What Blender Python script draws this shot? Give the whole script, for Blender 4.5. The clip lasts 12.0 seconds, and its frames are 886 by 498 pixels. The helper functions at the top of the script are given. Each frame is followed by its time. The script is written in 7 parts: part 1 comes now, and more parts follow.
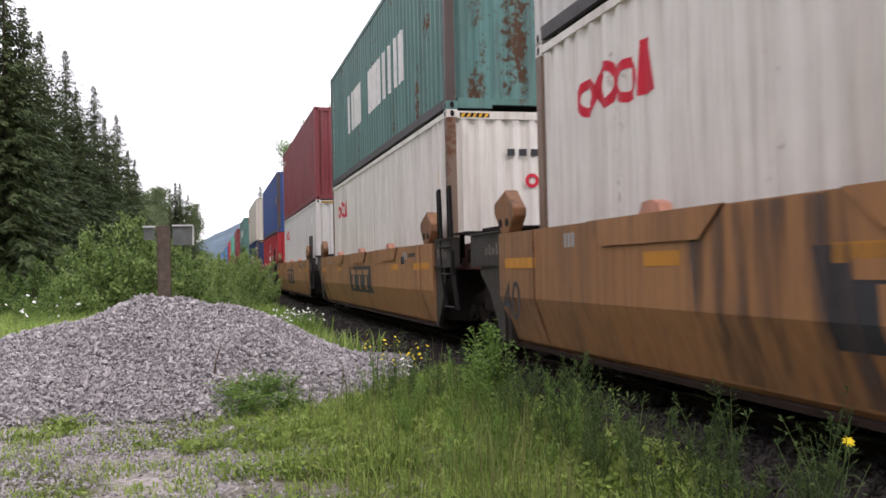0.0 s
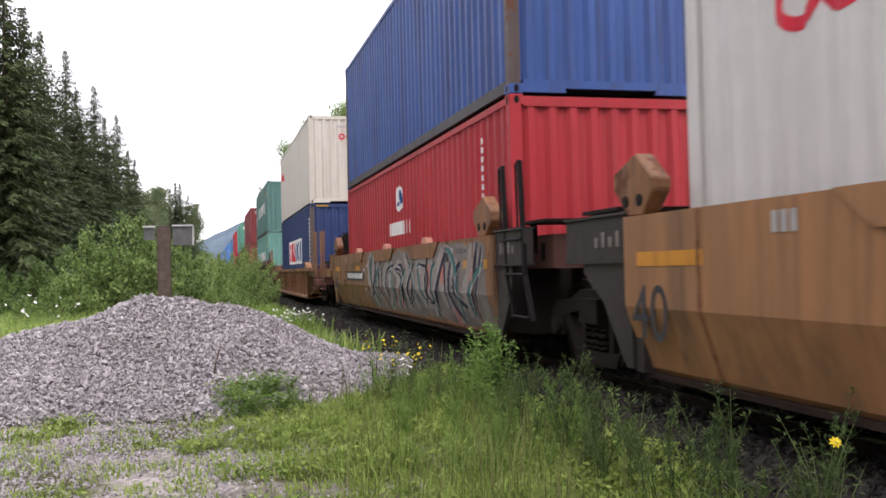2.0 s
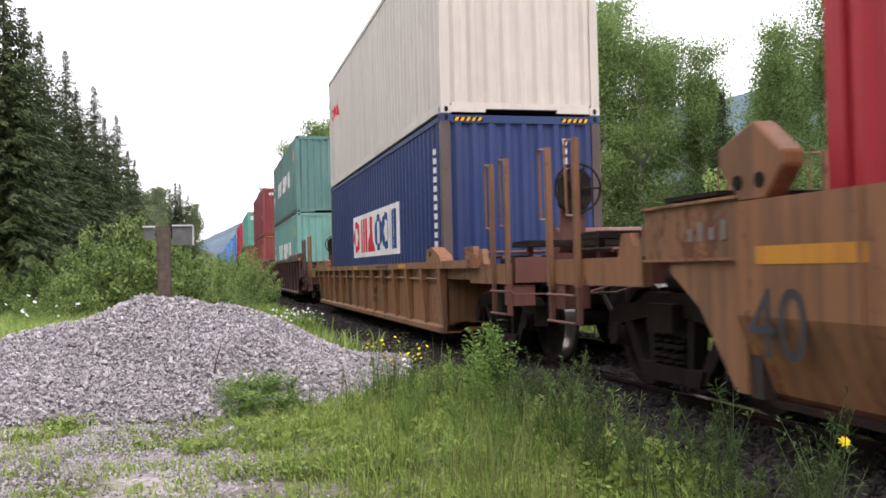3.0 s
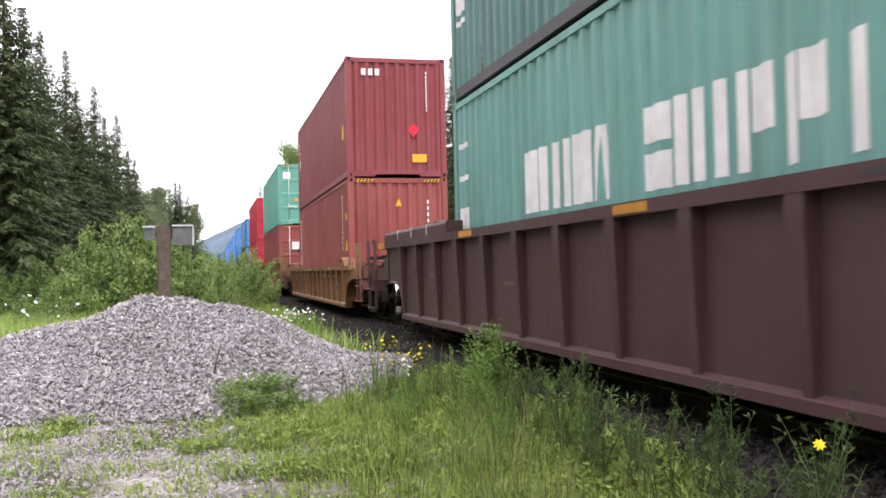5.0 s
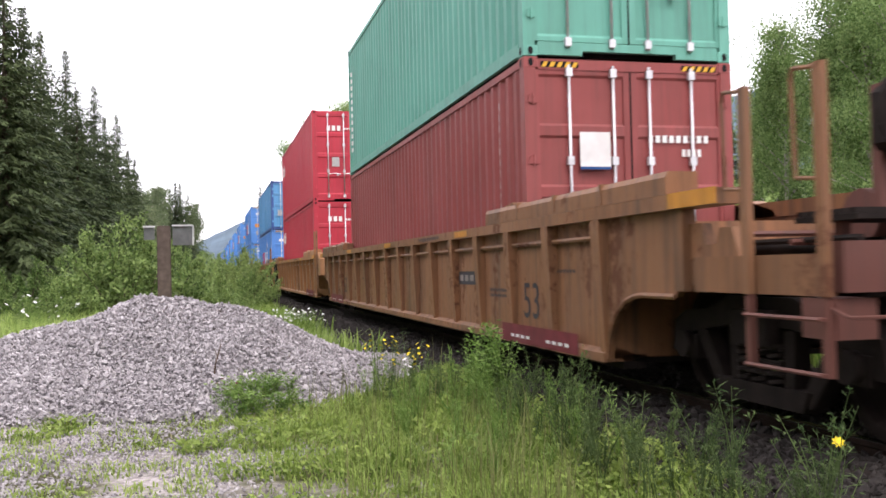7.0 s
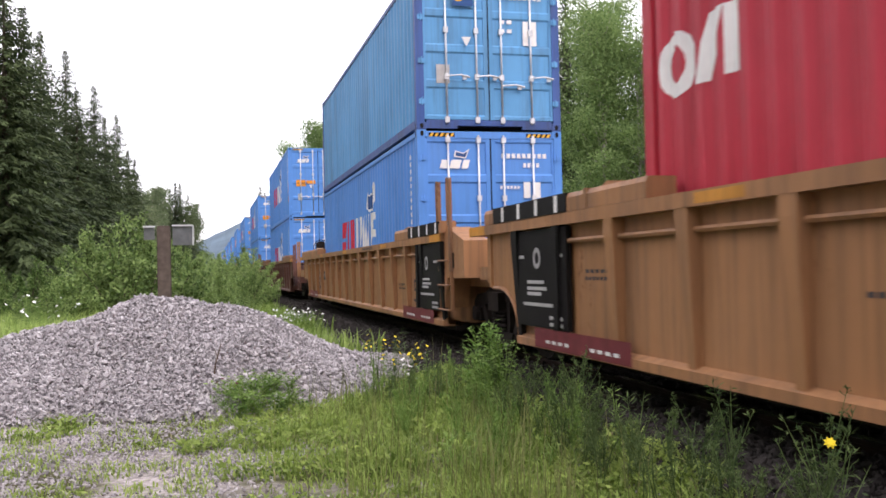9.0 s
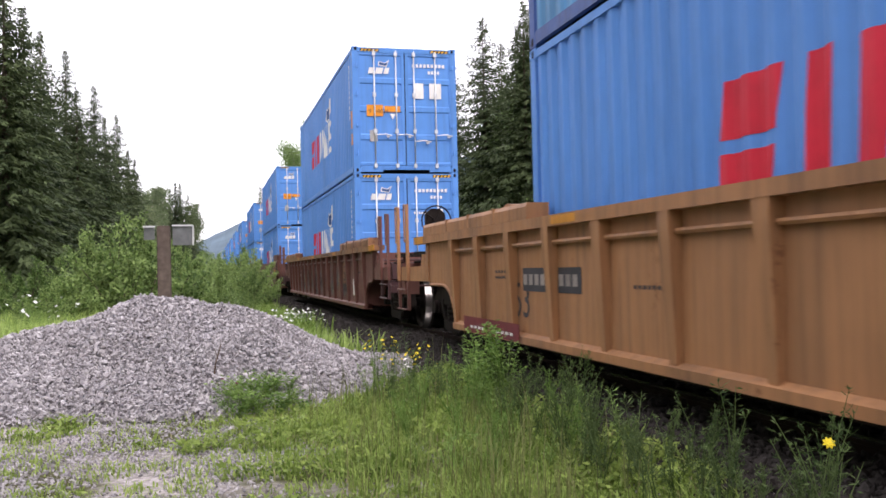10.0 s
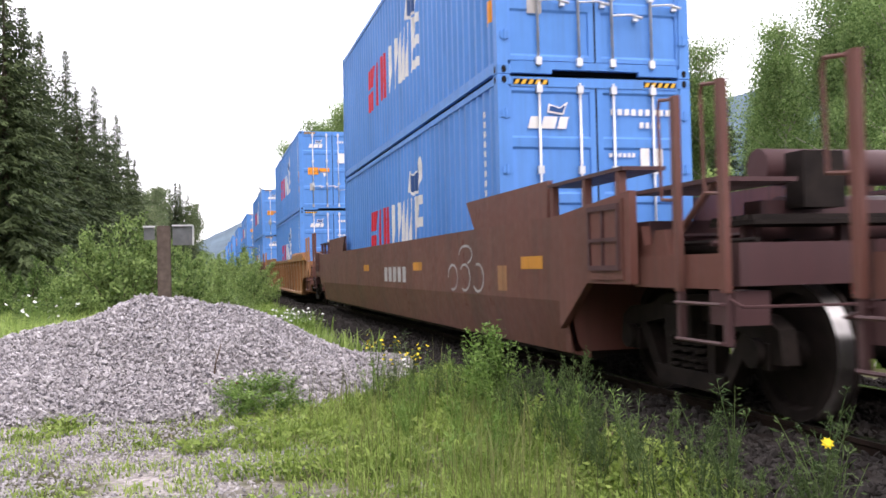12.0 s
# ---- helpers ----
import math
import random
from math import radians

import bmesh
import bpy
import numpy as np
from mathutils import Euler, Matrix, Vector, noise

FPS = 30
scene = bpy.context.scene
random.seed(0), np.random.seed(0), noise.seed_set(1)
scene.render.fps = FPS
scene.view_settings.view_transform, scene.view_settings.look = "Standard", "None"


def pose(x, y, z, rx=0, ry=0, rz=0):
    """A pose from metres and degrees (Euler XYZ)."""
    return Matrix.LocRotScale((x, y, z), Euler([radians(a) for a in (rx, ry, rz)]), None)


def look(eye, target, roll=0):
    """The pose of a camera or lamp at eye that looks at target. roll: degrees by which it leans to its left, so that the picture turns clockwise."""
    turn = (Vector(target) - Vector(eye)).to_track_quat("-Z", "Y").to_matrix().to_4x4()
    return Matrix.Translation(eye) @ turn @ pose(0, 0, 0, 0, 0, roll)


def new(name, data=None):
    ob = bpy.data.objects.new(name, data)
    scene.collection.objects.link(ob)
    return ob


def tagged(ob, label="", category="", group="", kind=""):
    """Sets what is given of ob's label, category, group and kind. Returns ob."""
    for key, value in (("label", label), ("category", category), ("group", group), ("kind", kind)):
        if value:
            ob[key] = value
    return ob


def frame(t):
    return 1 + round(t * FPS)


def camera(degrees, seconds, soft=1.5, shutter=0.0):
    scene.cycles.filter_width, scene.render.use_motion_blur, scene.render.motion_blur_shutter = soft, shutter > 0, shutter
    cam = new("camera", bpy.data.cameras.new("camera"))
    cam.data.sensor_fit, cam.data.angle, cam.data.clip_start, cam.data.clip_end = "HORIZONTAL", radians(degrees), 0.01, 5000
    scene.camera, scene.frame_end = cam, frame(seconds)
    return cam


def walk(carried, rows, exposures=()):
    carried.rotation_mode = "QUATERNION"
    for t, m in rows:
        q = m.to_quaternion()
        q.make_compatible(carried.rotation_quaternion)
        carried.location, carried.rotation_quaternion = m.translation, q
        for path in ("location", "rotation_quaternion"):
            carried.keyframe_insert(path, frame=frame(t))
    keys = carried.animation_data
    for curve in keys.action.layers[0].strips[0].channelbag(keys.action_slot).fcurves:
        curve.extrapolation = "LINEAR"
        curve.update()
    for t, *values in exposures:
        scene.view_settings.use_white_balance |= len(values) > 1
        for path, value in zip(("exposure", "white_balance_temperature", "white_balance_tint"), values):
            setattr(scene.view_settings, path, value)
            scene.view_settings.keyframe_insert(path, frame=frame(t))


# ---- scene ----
cam = camera(51.44, 12.0, soft=1.6, shutter=0.09)
EYE = Vector((0.0, 0.0, 1.05))
YAW, PITCH, ROLL = radians(14.30), radians(1.173), -1.31
AIM = EYE + Vector((math.sin(YAW) * math.cos(PITCH), math.cos(YAW) * math.cos(PITCH), math.sin(PITCH))) * 10
walk(cam, [(0, look(EYE, AIM, ROLL)), (12.0, look(EYE, AIM, ROLL))],
     [(0, -0.2, 6500, 20), (0.5, -0.12, 6500, 20), (1.0, -0.14, 6500, 20), (1.5, 0.02, 6500, 20), (2.0, 0.05, 6500, 20), (3.0, 0.15, 6500, 20), (5.0, 0.42, 6500, 20), (5.5, 0.42, 6500, 20), (6.5, 0.27, 6500, 20), (7.0, 0.3, 6500, 20), (9.0, 0.12, 6500, 20), (9.5, 0.12, 6500, 20), (10.5, 0.18, 6500, 20), (12.0, 0.33, 6500, 20)])
SPEED = 17.5          # metres a second, towards the camera
TRACK = 4.457         # the track's middle line

# ---- sky and sun: a bright overcast day ----
world = bpy.data.worlds.new("overcast_sky")
scene.world = world
world.use_nodes = True
wn = world.node_tree
wn.nodes.clear()
w_out = wn.nodes.new("ShaderNodeOutputWorld")
w_bg = wn.nodes.new("ShaderNodeBackground")
w_sky = wn.nodes.new("ShaderNodeTexSky")
w_sky.sky_type = "NISHITA"
w_sky.sun_disc = False
w_sky.sun_elevation, w_sky.sun_rotation = radians(54.6), radians(176)
w_sky.dust_density = 4.0
w_mix = wn.nodes.new("ShaderNodeMixRGB")
w_mix.inputs[0].default_value = 0.86
w_mix.inputs[2].default_value = (13.5, 13.6, 14.0, 1)
wn.links.new(w_sky.outputs[0], w_mix.inputs[1])
wn.links.new(w_mix.outputs[0], w_bg.inputs[0])
w_bg.inputs[1].default_value = 0.15
wn.links.new(w_bg.outputs[0], w_out.inputs[0])

sun = new("sun", bpy.data.lights.new("sun", "SUN"))
sun.data.energy = 1.2
sun.data.angle = radians(18)
sun.data.color = (1.0, 0.96, 0.9)
sun.matrix_world = look((3, -44, 62), (0, 0, 0))


# ---- materials ----
def node(nt, kind, **values):
    n = nt.nodes.new(kind)
    for key, v in values.items():
        n.inputs[key.replace("_", " ")].default_value = v
    return n


def material(name, rough=0.6, metal=0.0):
    m = bpy.data.materials.new(name)
    m.use_nodes = True
    nt = m.node_tree
    b = nt.nodes["Principled BSDF"]
    b.inputs["Roughness"].default_value = rough
    b.inputs["Metallic"].default_value = metal
    return m, nt, b


def coords(nt, scale=(1, 1, 1), shift=True):
    tc = nt.nodes.new("ShaderNodeTexCoord")
    mp = nt.nodes.new("ShaderNodeMapping")
    mp.inputs["Scale"].default_value = scale
    nt.links.new(tc.outputs["Object"], mp.inputs["Vector"])
    if shift:
        info = nt.nodes.new("ShaderNodeObjectInfo")
        mul = nt.nodes.new("ShaderNodeMath")
        mul.operation = "MULTIPLY"
        mul.inputs[1].default_value = 37.0
        nt.links.new(info.outputs["Random"], mul.inputs[0])
        nt.links.new(mul.outputs[0], mp.inputs["Location"])
    return mp.outputs["Vector"]


def noise_of(nt, vec, scale, detail=4.0, rough=0.55):
    n = node(nt, "ShaderNodeTexNoise", Scale=scale, Detail=detail, Roughness=rough)
    nt.links.new(vec, n.inputs["Vector"])
    return n.outputs["Fac"]


def ramp(nt, fac, stops):
    r = nt.nodes.new("ShaderNodeValToRGB")
    el = r.color_ramp.elements
    while len(el) < len(stops):
        el.new(0.5)
    for e, (p, c) in zip(el, stops):
        e.position = p
        e.color = (c, c, c, 1) if isinstance(c, (int, float)) else (*c, 1)
    nt.links.new(fac, r.inputs[0])
    return r.outputs[0]


def mixed(nt, fac, a, b, how="MIX"):
    m = nt.nodes.new("ShaderNodeMixRGB")
    m.blend_type = how
    for k, v in ((0, fac), (1, a), (2, b)):
        if isinstance(v, (int, float)):
            m.inputs[k].default_value = v
        elif isinstance(v, tuple):
            m.inputs[k].default_value = (*v, 1)
        else:
            nt.links.new(v, m.inputs[k])
    return m.outputs[0]


def bumped(nt, b, height, strength, distance):
    bp = node(nt, "ShaderNodeBump", Strength=strength, Distance=distance)
    nt.links.new(height, bp.inputs["Height"])
    nt.links.new(bp.outputs[0], b.inputs["Normal"])


PAINTS = {}


def paint(name, base, rust=0.3, fade=0.25, dirt=0.3, rough=0.5, rust_colour=(0.13, 0.055, 0.03), grime=(0.05, 0.042, 0.035)):
    """Weathered sheet-steel paint: faded patches, streaks that run down, chips gone to rust."""
    if name in PAINTS:
        return PAINTS[name]
    m, nt, b = material(name, rough)
    v = coords(nt)
    big = noise_of(nt, v, 0.55, 3)
    light = tuple(min(1, c * 1.25 + 0.05) for c in base)
    dark = tuple(c * 0.8 for c in base)
    col = mixed(nt, ramp(nt, big, [(0.3, 0.0), (0.75, fade * 1.6)]), mixed(nt, ramp(nt, noise_of(nt, v, 4.0), [(0.35, 0), (0.7, 0.35)]), base, dark), light)
    sv = coords(nt, (7.0, 7.0, 0.35))
    streak = noise_of(nt, sv, 1.6, 5, 0.65)
    col = mixed(nt, ramp(nt, streak, [(0.46, 0.0), (0.72, dirt)]), col, grime)
    broad = noise_of(nt, coords(nt, (1.1, 1.1, 0.10)), 1.3, 4, 0.6)
    col = mixed(nt, ramp(nt, broad, [(0.50, 0.0), (0.70, dirt * 0.9)]), col, grime)
    chip = noise_of(nt, v, 9.0, 8, 0.72)
    rv = mixed(nt, 0.55, chip, noise_of(nt, coords(nt, (2.2, 2.2, 0.6)), 0.9, 3), "MIX")
    hi = 0.68 - 0.16 * rust
    rf = ramp(nt, rv, [(hi, 0.0), (hi + 0.05, min(1.0, rust * 1.6))])
    col = mixed(nt, rf, col, rust_colour)
    nt.links.new(col, b.inputs["Base Color"])
    rr = mixed(nt, rf, ramp(nt, chip, [(0.3, rough - 0.08), (0.8, rough + 0.14)]), (0.85, 0.85, 0.85))
    nt.links.new(rr, b.inputs["Roughness"])
    b.inputs["Specular IOR Level"].default_value = 0.25
    bumped(nt, b, mixed(nt, 0.5, chip, big), 0.25, 0.006)
    PAINTS[name] = m
    return m


def plain(name, base, rough=0.6, metal=0.0, vary=0.25, scale=6.0, bump=0.2, spread=0.004, gloss=0.3):
    if name in PAINTS:
        return PAINTS[name]
    m, nt, b = material(name, rough, metal)
    v = coords(nt)
    n1, n2 = noise_of(nt, v, scale, 5), noise_of(nt, v, scale * 0.15, 3)
    lo = tuple(c * (1 - vary) for c in base)
    hi = tuple(min(1, c * (1 + vary)) for c in base)
    col = mixed(nt, ramp(nt, n1, [(0.3, 0), (0.7, 1)]), lo, hi)
    col = mixed(nt, ramp(nt, n2, [(0.35, 0.0), (0.7, 0.5)]), col, tuple(c * 0.75 for c in base))
    nt.links.new(col, b.inputs["Base Color"])
    b.inputs["Specular IOR Level"].default_value = gloss
    bumped(nt, b, n1, bump, spread)
    PAINTS[name] = m
    return m


def leafy(name, dark, light, rough=0.55, through_light=0.35):
    """Foliage: every leaf has a tone of its own, and lets some light through."""
    m, nt, b = material(name, rough)
    geo = nt.nodes.new("ShaderNodeNewGeometry")
    info = nt.nodes.new("ShaderNodeObjectInfo")
    v = coords(nt)
    f = mixed(nt, 0.5, geo.outputs["Random Per Island"], noise_of(nt, v, 0.5, 3))
    f = mixed(nt, 0.25, f, info.outputs["Random"])
    col = mixed(nt, ramp(nt, f, [(0.25, 0), (0.75, 1)]), dark, light)
    nt.links.new(col, b.inputs["Base Color"])
    b.inputs["Specular IOR Level"].default_value = 0.12
    tr = nt.nodes.new("ShaderNodeBsdfTranslucent")
    nt.links.new(col, tr.inputs["Color"])
    ms = nt.nodes.new("ShaderNodeMixShader")
    ms.inputs[0].default_value = through_light
    nt.links.new(b.outputs[0], ms.inputs[1])
    nt.links.new(tr.outputs[0], ms.inputs[2])
    nt.links.new(ms.outputs[0], nt.nodes["Material Output"].inputs["Surface"])
    return m


WHITE = (0.66, 0.64, 0.60)
MUSTARD = paint("mustard_car_paint", (0.36, 0.176, 0.076), rust=0.42, fade=0.16, dirt=0.48)
MUSTARD_OLD = paint("old_mustard_car_paint", (0.25, 0.118, 0.054), rust=0.75, fade=0.22, dirt=0.62)
BROWN_DARK = paint("dark_brown_car_paint", (0.074, 0.033, 0.034), rust=0.25, fade=0.2, dirt=0.25, grime=(0.05, 0.036, 0.034))
BROWN = paint("brown_car_paint", (0.145, 0.057, 0.043), rust=0.4, fade=0.2, dirt=0.4)
ORANGE = paint("orange_patch_paint", (0.55, 0.24, 0.025), rust=0.15, dirt=0.3)
BLACK = plain("black_steel", (0.010, 0.009, 0.009), 0.6, 0.0, gloss=0.12)
ENDDARK = paint("dark_end_paint", (0.030, 0.023, 0.022), rust=0.25, fade=0.3, dirt=0.3)
REDHOSE = plain("red_hose_coupling", (0.45, 0.05, 0.06), 0.5, 0, 0.2)
GRIME = plain("greasy_truck_steel", (0.017, 0.0125, 0.0105), 0.75, 0.0, 0.5, gloss=0.15)
WHEEL = plain("polished_wheel_steel", (0.42, 0.40, 0.38), 0.3, 1.0, 0.3)
GALV = plain("galvanised_steel", (0.62, 0.63, 0.64), 0.4, 0.6, 0.2)
RAILTOP = plain("polished_rail_steel", (0.55, 0.54, 0.53), 0.22, 1.0, 0.1)
RAILSIDE = plain("rusty_rail_steel", (0.030, 0.020, 0.016), 0.9, 0.0, 0.4, gloss=0.1)
TIE = plain("creosoted_wood", (0.026, 0.020, 0.017), 0.9, 0, 0.4, gloss=0.1)
WHITEPAINT = plain("white_marking", (0.78, 0.77, 0.74), 0.6, 0, 0.1)
GREYMARK = plain("grey_marking", (0.42, 0.41, 0.40), 0.7, 0, 0.2)
DARKMARK = plain("dark_marking", (0.045, 0.045, 0.05), 0.65, 0, 0.3)
REDMARK = plain("red_marking", (0.62, 0.025, 0.05), 0.55, 0, 0.12)
YELLOWMARK = plain("yellow_marking", (0.75, 0.42, 0.03), 0.55, 0, 0.12)
ORANGEMARK = plain("orange_marking", (0.80, 0.30, 0.02), 0.55, 0, 0.12)
NAVYMARK = plain("navy_marking", (0.02, 0.075, 0.23), 0.55, 0, 0.12)
MAROONMARK = plain("maroon_panel_paint", (0.17, 0.03, 0.035), 0.6, 0, 0.25)
SPRAY_GREY = plain("taupe_spray_paint", (0.20, 0.175, 0.155), 0.75, 0, 0.3, 3)
SPRAY_MID = plain("mid_grey_spray_paint", (0.30, 0.265, 0.24), 0.75, 0, 0.25, 4)
SPRAY_PALE = plain("pale_spray_paint", (0.46, 0.43, 0.41), 0.75, 0, 0.2, 5)
SPRAY_DARK = plain("dark_spray_paint", (0.025, 0.026, 0.045), 0.7, 0, 0.3, 4)
SPRAY_TEAL = plain("teal_spray_paint", (0.05, 0.17, 0.16), 0.7, 0, 0.3, 4)
SPRAY_PINK = plain("pink_spray_paint", (0.48, 0.19, 0.15), 0.7, 0, 0.3, 4)
SPRAY_YELLOW = plain("ochre_spray_paint", (0.42, 0.28, 0.05), 0.7, 0, 0.3, 4)
STONE = None


# ---- mesh helpers ----
def box(bm, x0, x1, y0, y1, z0, z1):
    vs = [bm.verts.new((x, y, z)) for x in (x0, x1) for y in (y0, y1) for z in (z0, z1)]
    for f in ((0, 1, 3, 2), (4, 6, 7, 5), (0, 4, 5, 1), (2, 3, 7, 6), (0, 2, 6, 4), (1, 5, 7, 3)):
        bm.faces.new([vs[i] for i in f])
    return bm


def boxes(*dims):
    bm = bmesh.new()
    for d in dims:
        box(bm, *d)
    return bm


def prism(bm, outline, a, b, axis="y"):
    """An outline of (u, v) pulled along an axis: y takes (x, z), x takes (y, z), z takes (x, y)."""
    put = {"y": lambda u, v, w: (u, w, v), "x": lambda u, v, w: (w, u, v), "z": lambda u, v, w: (u, v, w)}[axis]
    n = len(outline)
    lo = [bm.verts.new(put(u, v, a)) for u, v in outline]
    hi = [bm.verts.new(put(u, v, b)) for u, v in outline]
    bm.faces.new(lo)
    bm.faces.new(hi[::-1])
    for i in range(n):
        bm.faces.new([lo[i], hi[i], hi[(i + 1) % n], lo[(i + 1) % n]])
    bmesh.ops.recalc_face_normals(bm, faces=bm.faces)
    return bm


def rod(bm, p, q, r, n=8):
    p, q = Vector(p), Vector(q)
    turn = (q - p).to_track_quat("Z", "Y").to_matrix()
    lo, hi = [], []
    for i in range(n):
        a = 2 * math.pi * i / n
        d = turn @ Vector((math.cos(a) * r, math.sin(a) * r, 0))
        lo.append(bm.verts.new(p + d))
        hi.append(bm.verts.new(q + d))
    for i in range(n):
        bm.faces.new([lo[i], lo[(i + 1) % n], hi[(i + 1) % n], hi[i]]).smooth = n > 7
    bm.faces.new(lo[::-1])
    bm.faces.new(hi)
    return bm


def disc_ring(bm, centre, r0, r1, x0, x1, n=24):
    """A ring round the x axis."""
    cx, cy, cz = centre
    rows = []
    for x, r in ((x0, r0), (x0, r1), (x1, r1), (x1, r0)):
        rows.append([bm.verts.new((x, cy + r * math.cos(2 * math.pi * i / n), cz + r * math.sin(2 * math.pi * i / n))) for i in range(n)])
    for k in range(4):
        a, b = rows[k], rows[(k + 1) % 4]
        for i in range(n):
            bm.faces.new([a[i], a[(i + 1) % n], b[(i + 1) % n], b[i]])
    bmesh.ops.recalc_face_normals(bm, faces=bm.faces)
    return bm


MESHES = {}


def shape(key, mat, make):
    """One mesh for each key and material, made once and shared."""
    k = (key, mat.name)
    if k not in MESHES:
        bm = make()
        me = bpy.data.meshes.new(str(key if isinstance(key, str) else key[0]))
        bm.to_mesh(me)
        bm.free()
        me.materials.append(mat)
        MESHES[k] = me
    return MESHES[k]


def part(name, bm, mat, parent, label=""):
    if isinstance(bm, bpy.types.Mesh):
        me = bm
    else:
        me = bpy.data.meshes.new(name)
        bm.to_mesh(me)
        bm.free()
        me.materials.append(mat)
    ob = new(name, me)
    ob.parent = parent
    if label:
        tagged(ob, label)
    return ob


def thing(name, label, category, group="", kind=""):
    ob = new(name)
    ob.empty_display_size = 0.2
    return tagged(ob, label, category, group, kind)


def mesh_thing(name, verts, faces, mat, label, category, kind="", parent=None):
    me = bpy.data.meshes.new(name)
    me.from_pydata(np.asarray(verts).tolist(), [], np.asarray(faces).tolist() if not isinstance(faces, list) else faces)
    me.materials.append(mat)
    ob = new(name, me)
    ob.parent = parent
    return tagged(ob, label, category, "", kind)


MOVERS = []
# ---- ground ----
def smooth(a, b, v):
    t = np.clip((v - a) / (b - a), 0, 1)
    return t * t * (3 - 2 * t)


def pile_height(x, y):
    """The heap of crushed stone: a main cone with a shoulder and a long low tail."""
    def cone(cx, cy, r, h, sx=1.0, sy=1.0):
        d = np.sqrt(((x - cx) * sx) ** 2 + ((y - cy) * sy) ** 2)
        return h * np.clip(1 - d / r, 0, None) ** 1.0
    parts = [cone(-0.78, 12.0, 2.75, 1.15), cone(-0.30, 12.15, 2.7, 1.08), cone(0.22, 12.1, 2.4, 0.97), cone(0.46, 10.85, 1.65, 0.78), cone(-1.7, 11.8, 2.6, 0.80), cone(-2.9, 11.7, 2.8, 0.48), cone(-4.9, 11.8, 2.8, 0.30)]
    h = sum(q ** 13 for q in parts) ** (1 / 13)
    h = np.where(h > 0, h + 0.05 * np.sin(x * 3.1 + y) * np.cos(y * 2.7 - x) * np.clip(h * 3, 0, 1), h)
    return h


def ground_height(x, y):
    """Rail top is 0. A ballasted bed, a shallow verge, rougher land beside it."""
    x, y = np.asarray(x, float), np.asarray(y, float)
    d = np.abs(x - TRACK)
    z = -0.10 - 0.26 * smooth(1.45, 2.6, d)
    z = z + 0.05 * np.sin(x * 0.9 + 1.3) * np.cos(y * 0.35) * smooth(3, 6, d)
    z = z - 0.5 * smooth(4, 9, x - TRACK) + 1.8 * smooth(14, 60, x - TRACK)
    z = z + 0.8 * smooth(8, 40, -x)
    return z


def sheet(xs, ys, height):
    gx, gy = np.meshgrid(xs, ys)
    gz = height(gx, gy)
    v = np.stack([gx.ravel(), gy.ravel(), gz.ravel()], 1)
    n, m = len(xs), len(ys)
    i = (np.arange(m - 1)[:, None] * n + np.arange(n - 1)[None, :]).ravel()
    return v, np.stack([i, i + 1, i + n + 1, i + n], 1)


def ground_material():
    m, nt, b = material("verge_soil_and_gravel", 0.95)
    b.inputs["Specular IOR Level"].default_value = 0.1
    v = coords(nt, shift=False)
    peb = node(nt, "ShaderNodeTexVoronoi", Scale=26.0)
    nt.links.new(v, peb.inputs["Vector"])
    grav = ramp(nt, peb.outputs["Color"], [(0.1, (0.20, 0.180, 0.17)), (0.9, (0.48, 0.44, 0.42))])
    soil = mixed(nt, noise_of(nt, v, 3.0, 6), (0.04, 0.032, 0.022), (0.11, 0.088, 0.055))
    green = mixed(nt, noise_of(nt, v, 1.2, 5), (0.045, 0.08, 0.016), (0.10, 0.13, 0.03))
    sep = nt.nodes.new("ShaderNodeSeparateXYZ")
    nt.links.new(v, sep.inputs[0])
    patch = noise_of(nt, v, 0.8, 5)
    col = mixed(nt, ramp(nt, patch, [(0.40, 0), (0.52, 1)]), grav, mixed(nt, 0.35, soil, green))
    far = nt.nodes.new("ShaderNodeMapRange")
    far.inputs[1].default_value, far.inputs[2].default_value = 13.0, 20.0
    nt.links.new(sep.outputs["Y"], far.inputs[0])
    col = mixed(nt, far.outputs[0], col, green)
    bedx = nt.nodes.new("ShaderNodeMath")
    bedx.operation = "SUBTRACT"
    nt.links.new(sep.outputs["X"], bedx.inputs[0])
    bedx.inputs[1].default_value = TRACK
    bedd = nt.nodes.new("ShaderNodeMath")
    bedd.operation = "ABSOLUTE"
    nt.links.new(bedx.outputs[0], bedd.inputs[0])
    # Oily bed; the shade under the train is put into its tone too.
    oil_shade = nt.nodes.new("ShaderNodeMapRange")
    oil_shade.inputs[1].default_value, oil_shade.inputs[2].default_value, oil_shade.inputs[3].default_value, oil_shade.inputs[4].default_value = 1.75, 2.35, 1.0, 0.0
    nt.links.new(bedd.outputs[0], oil_shade.inputs[0])
    col = mixed(nt, oil_shade.outputs[0], col, mixed(nt, noise_of(nt, v, 18.0, 4), (0.022, 0.019, 0.017), (0.07, 0.062, 0.056)))
    nt.links.new(col, b.inputs["Base Color"])
    bumped(nt, b, peb.outputs["Distance"], 0.6, 0.02)
    return m


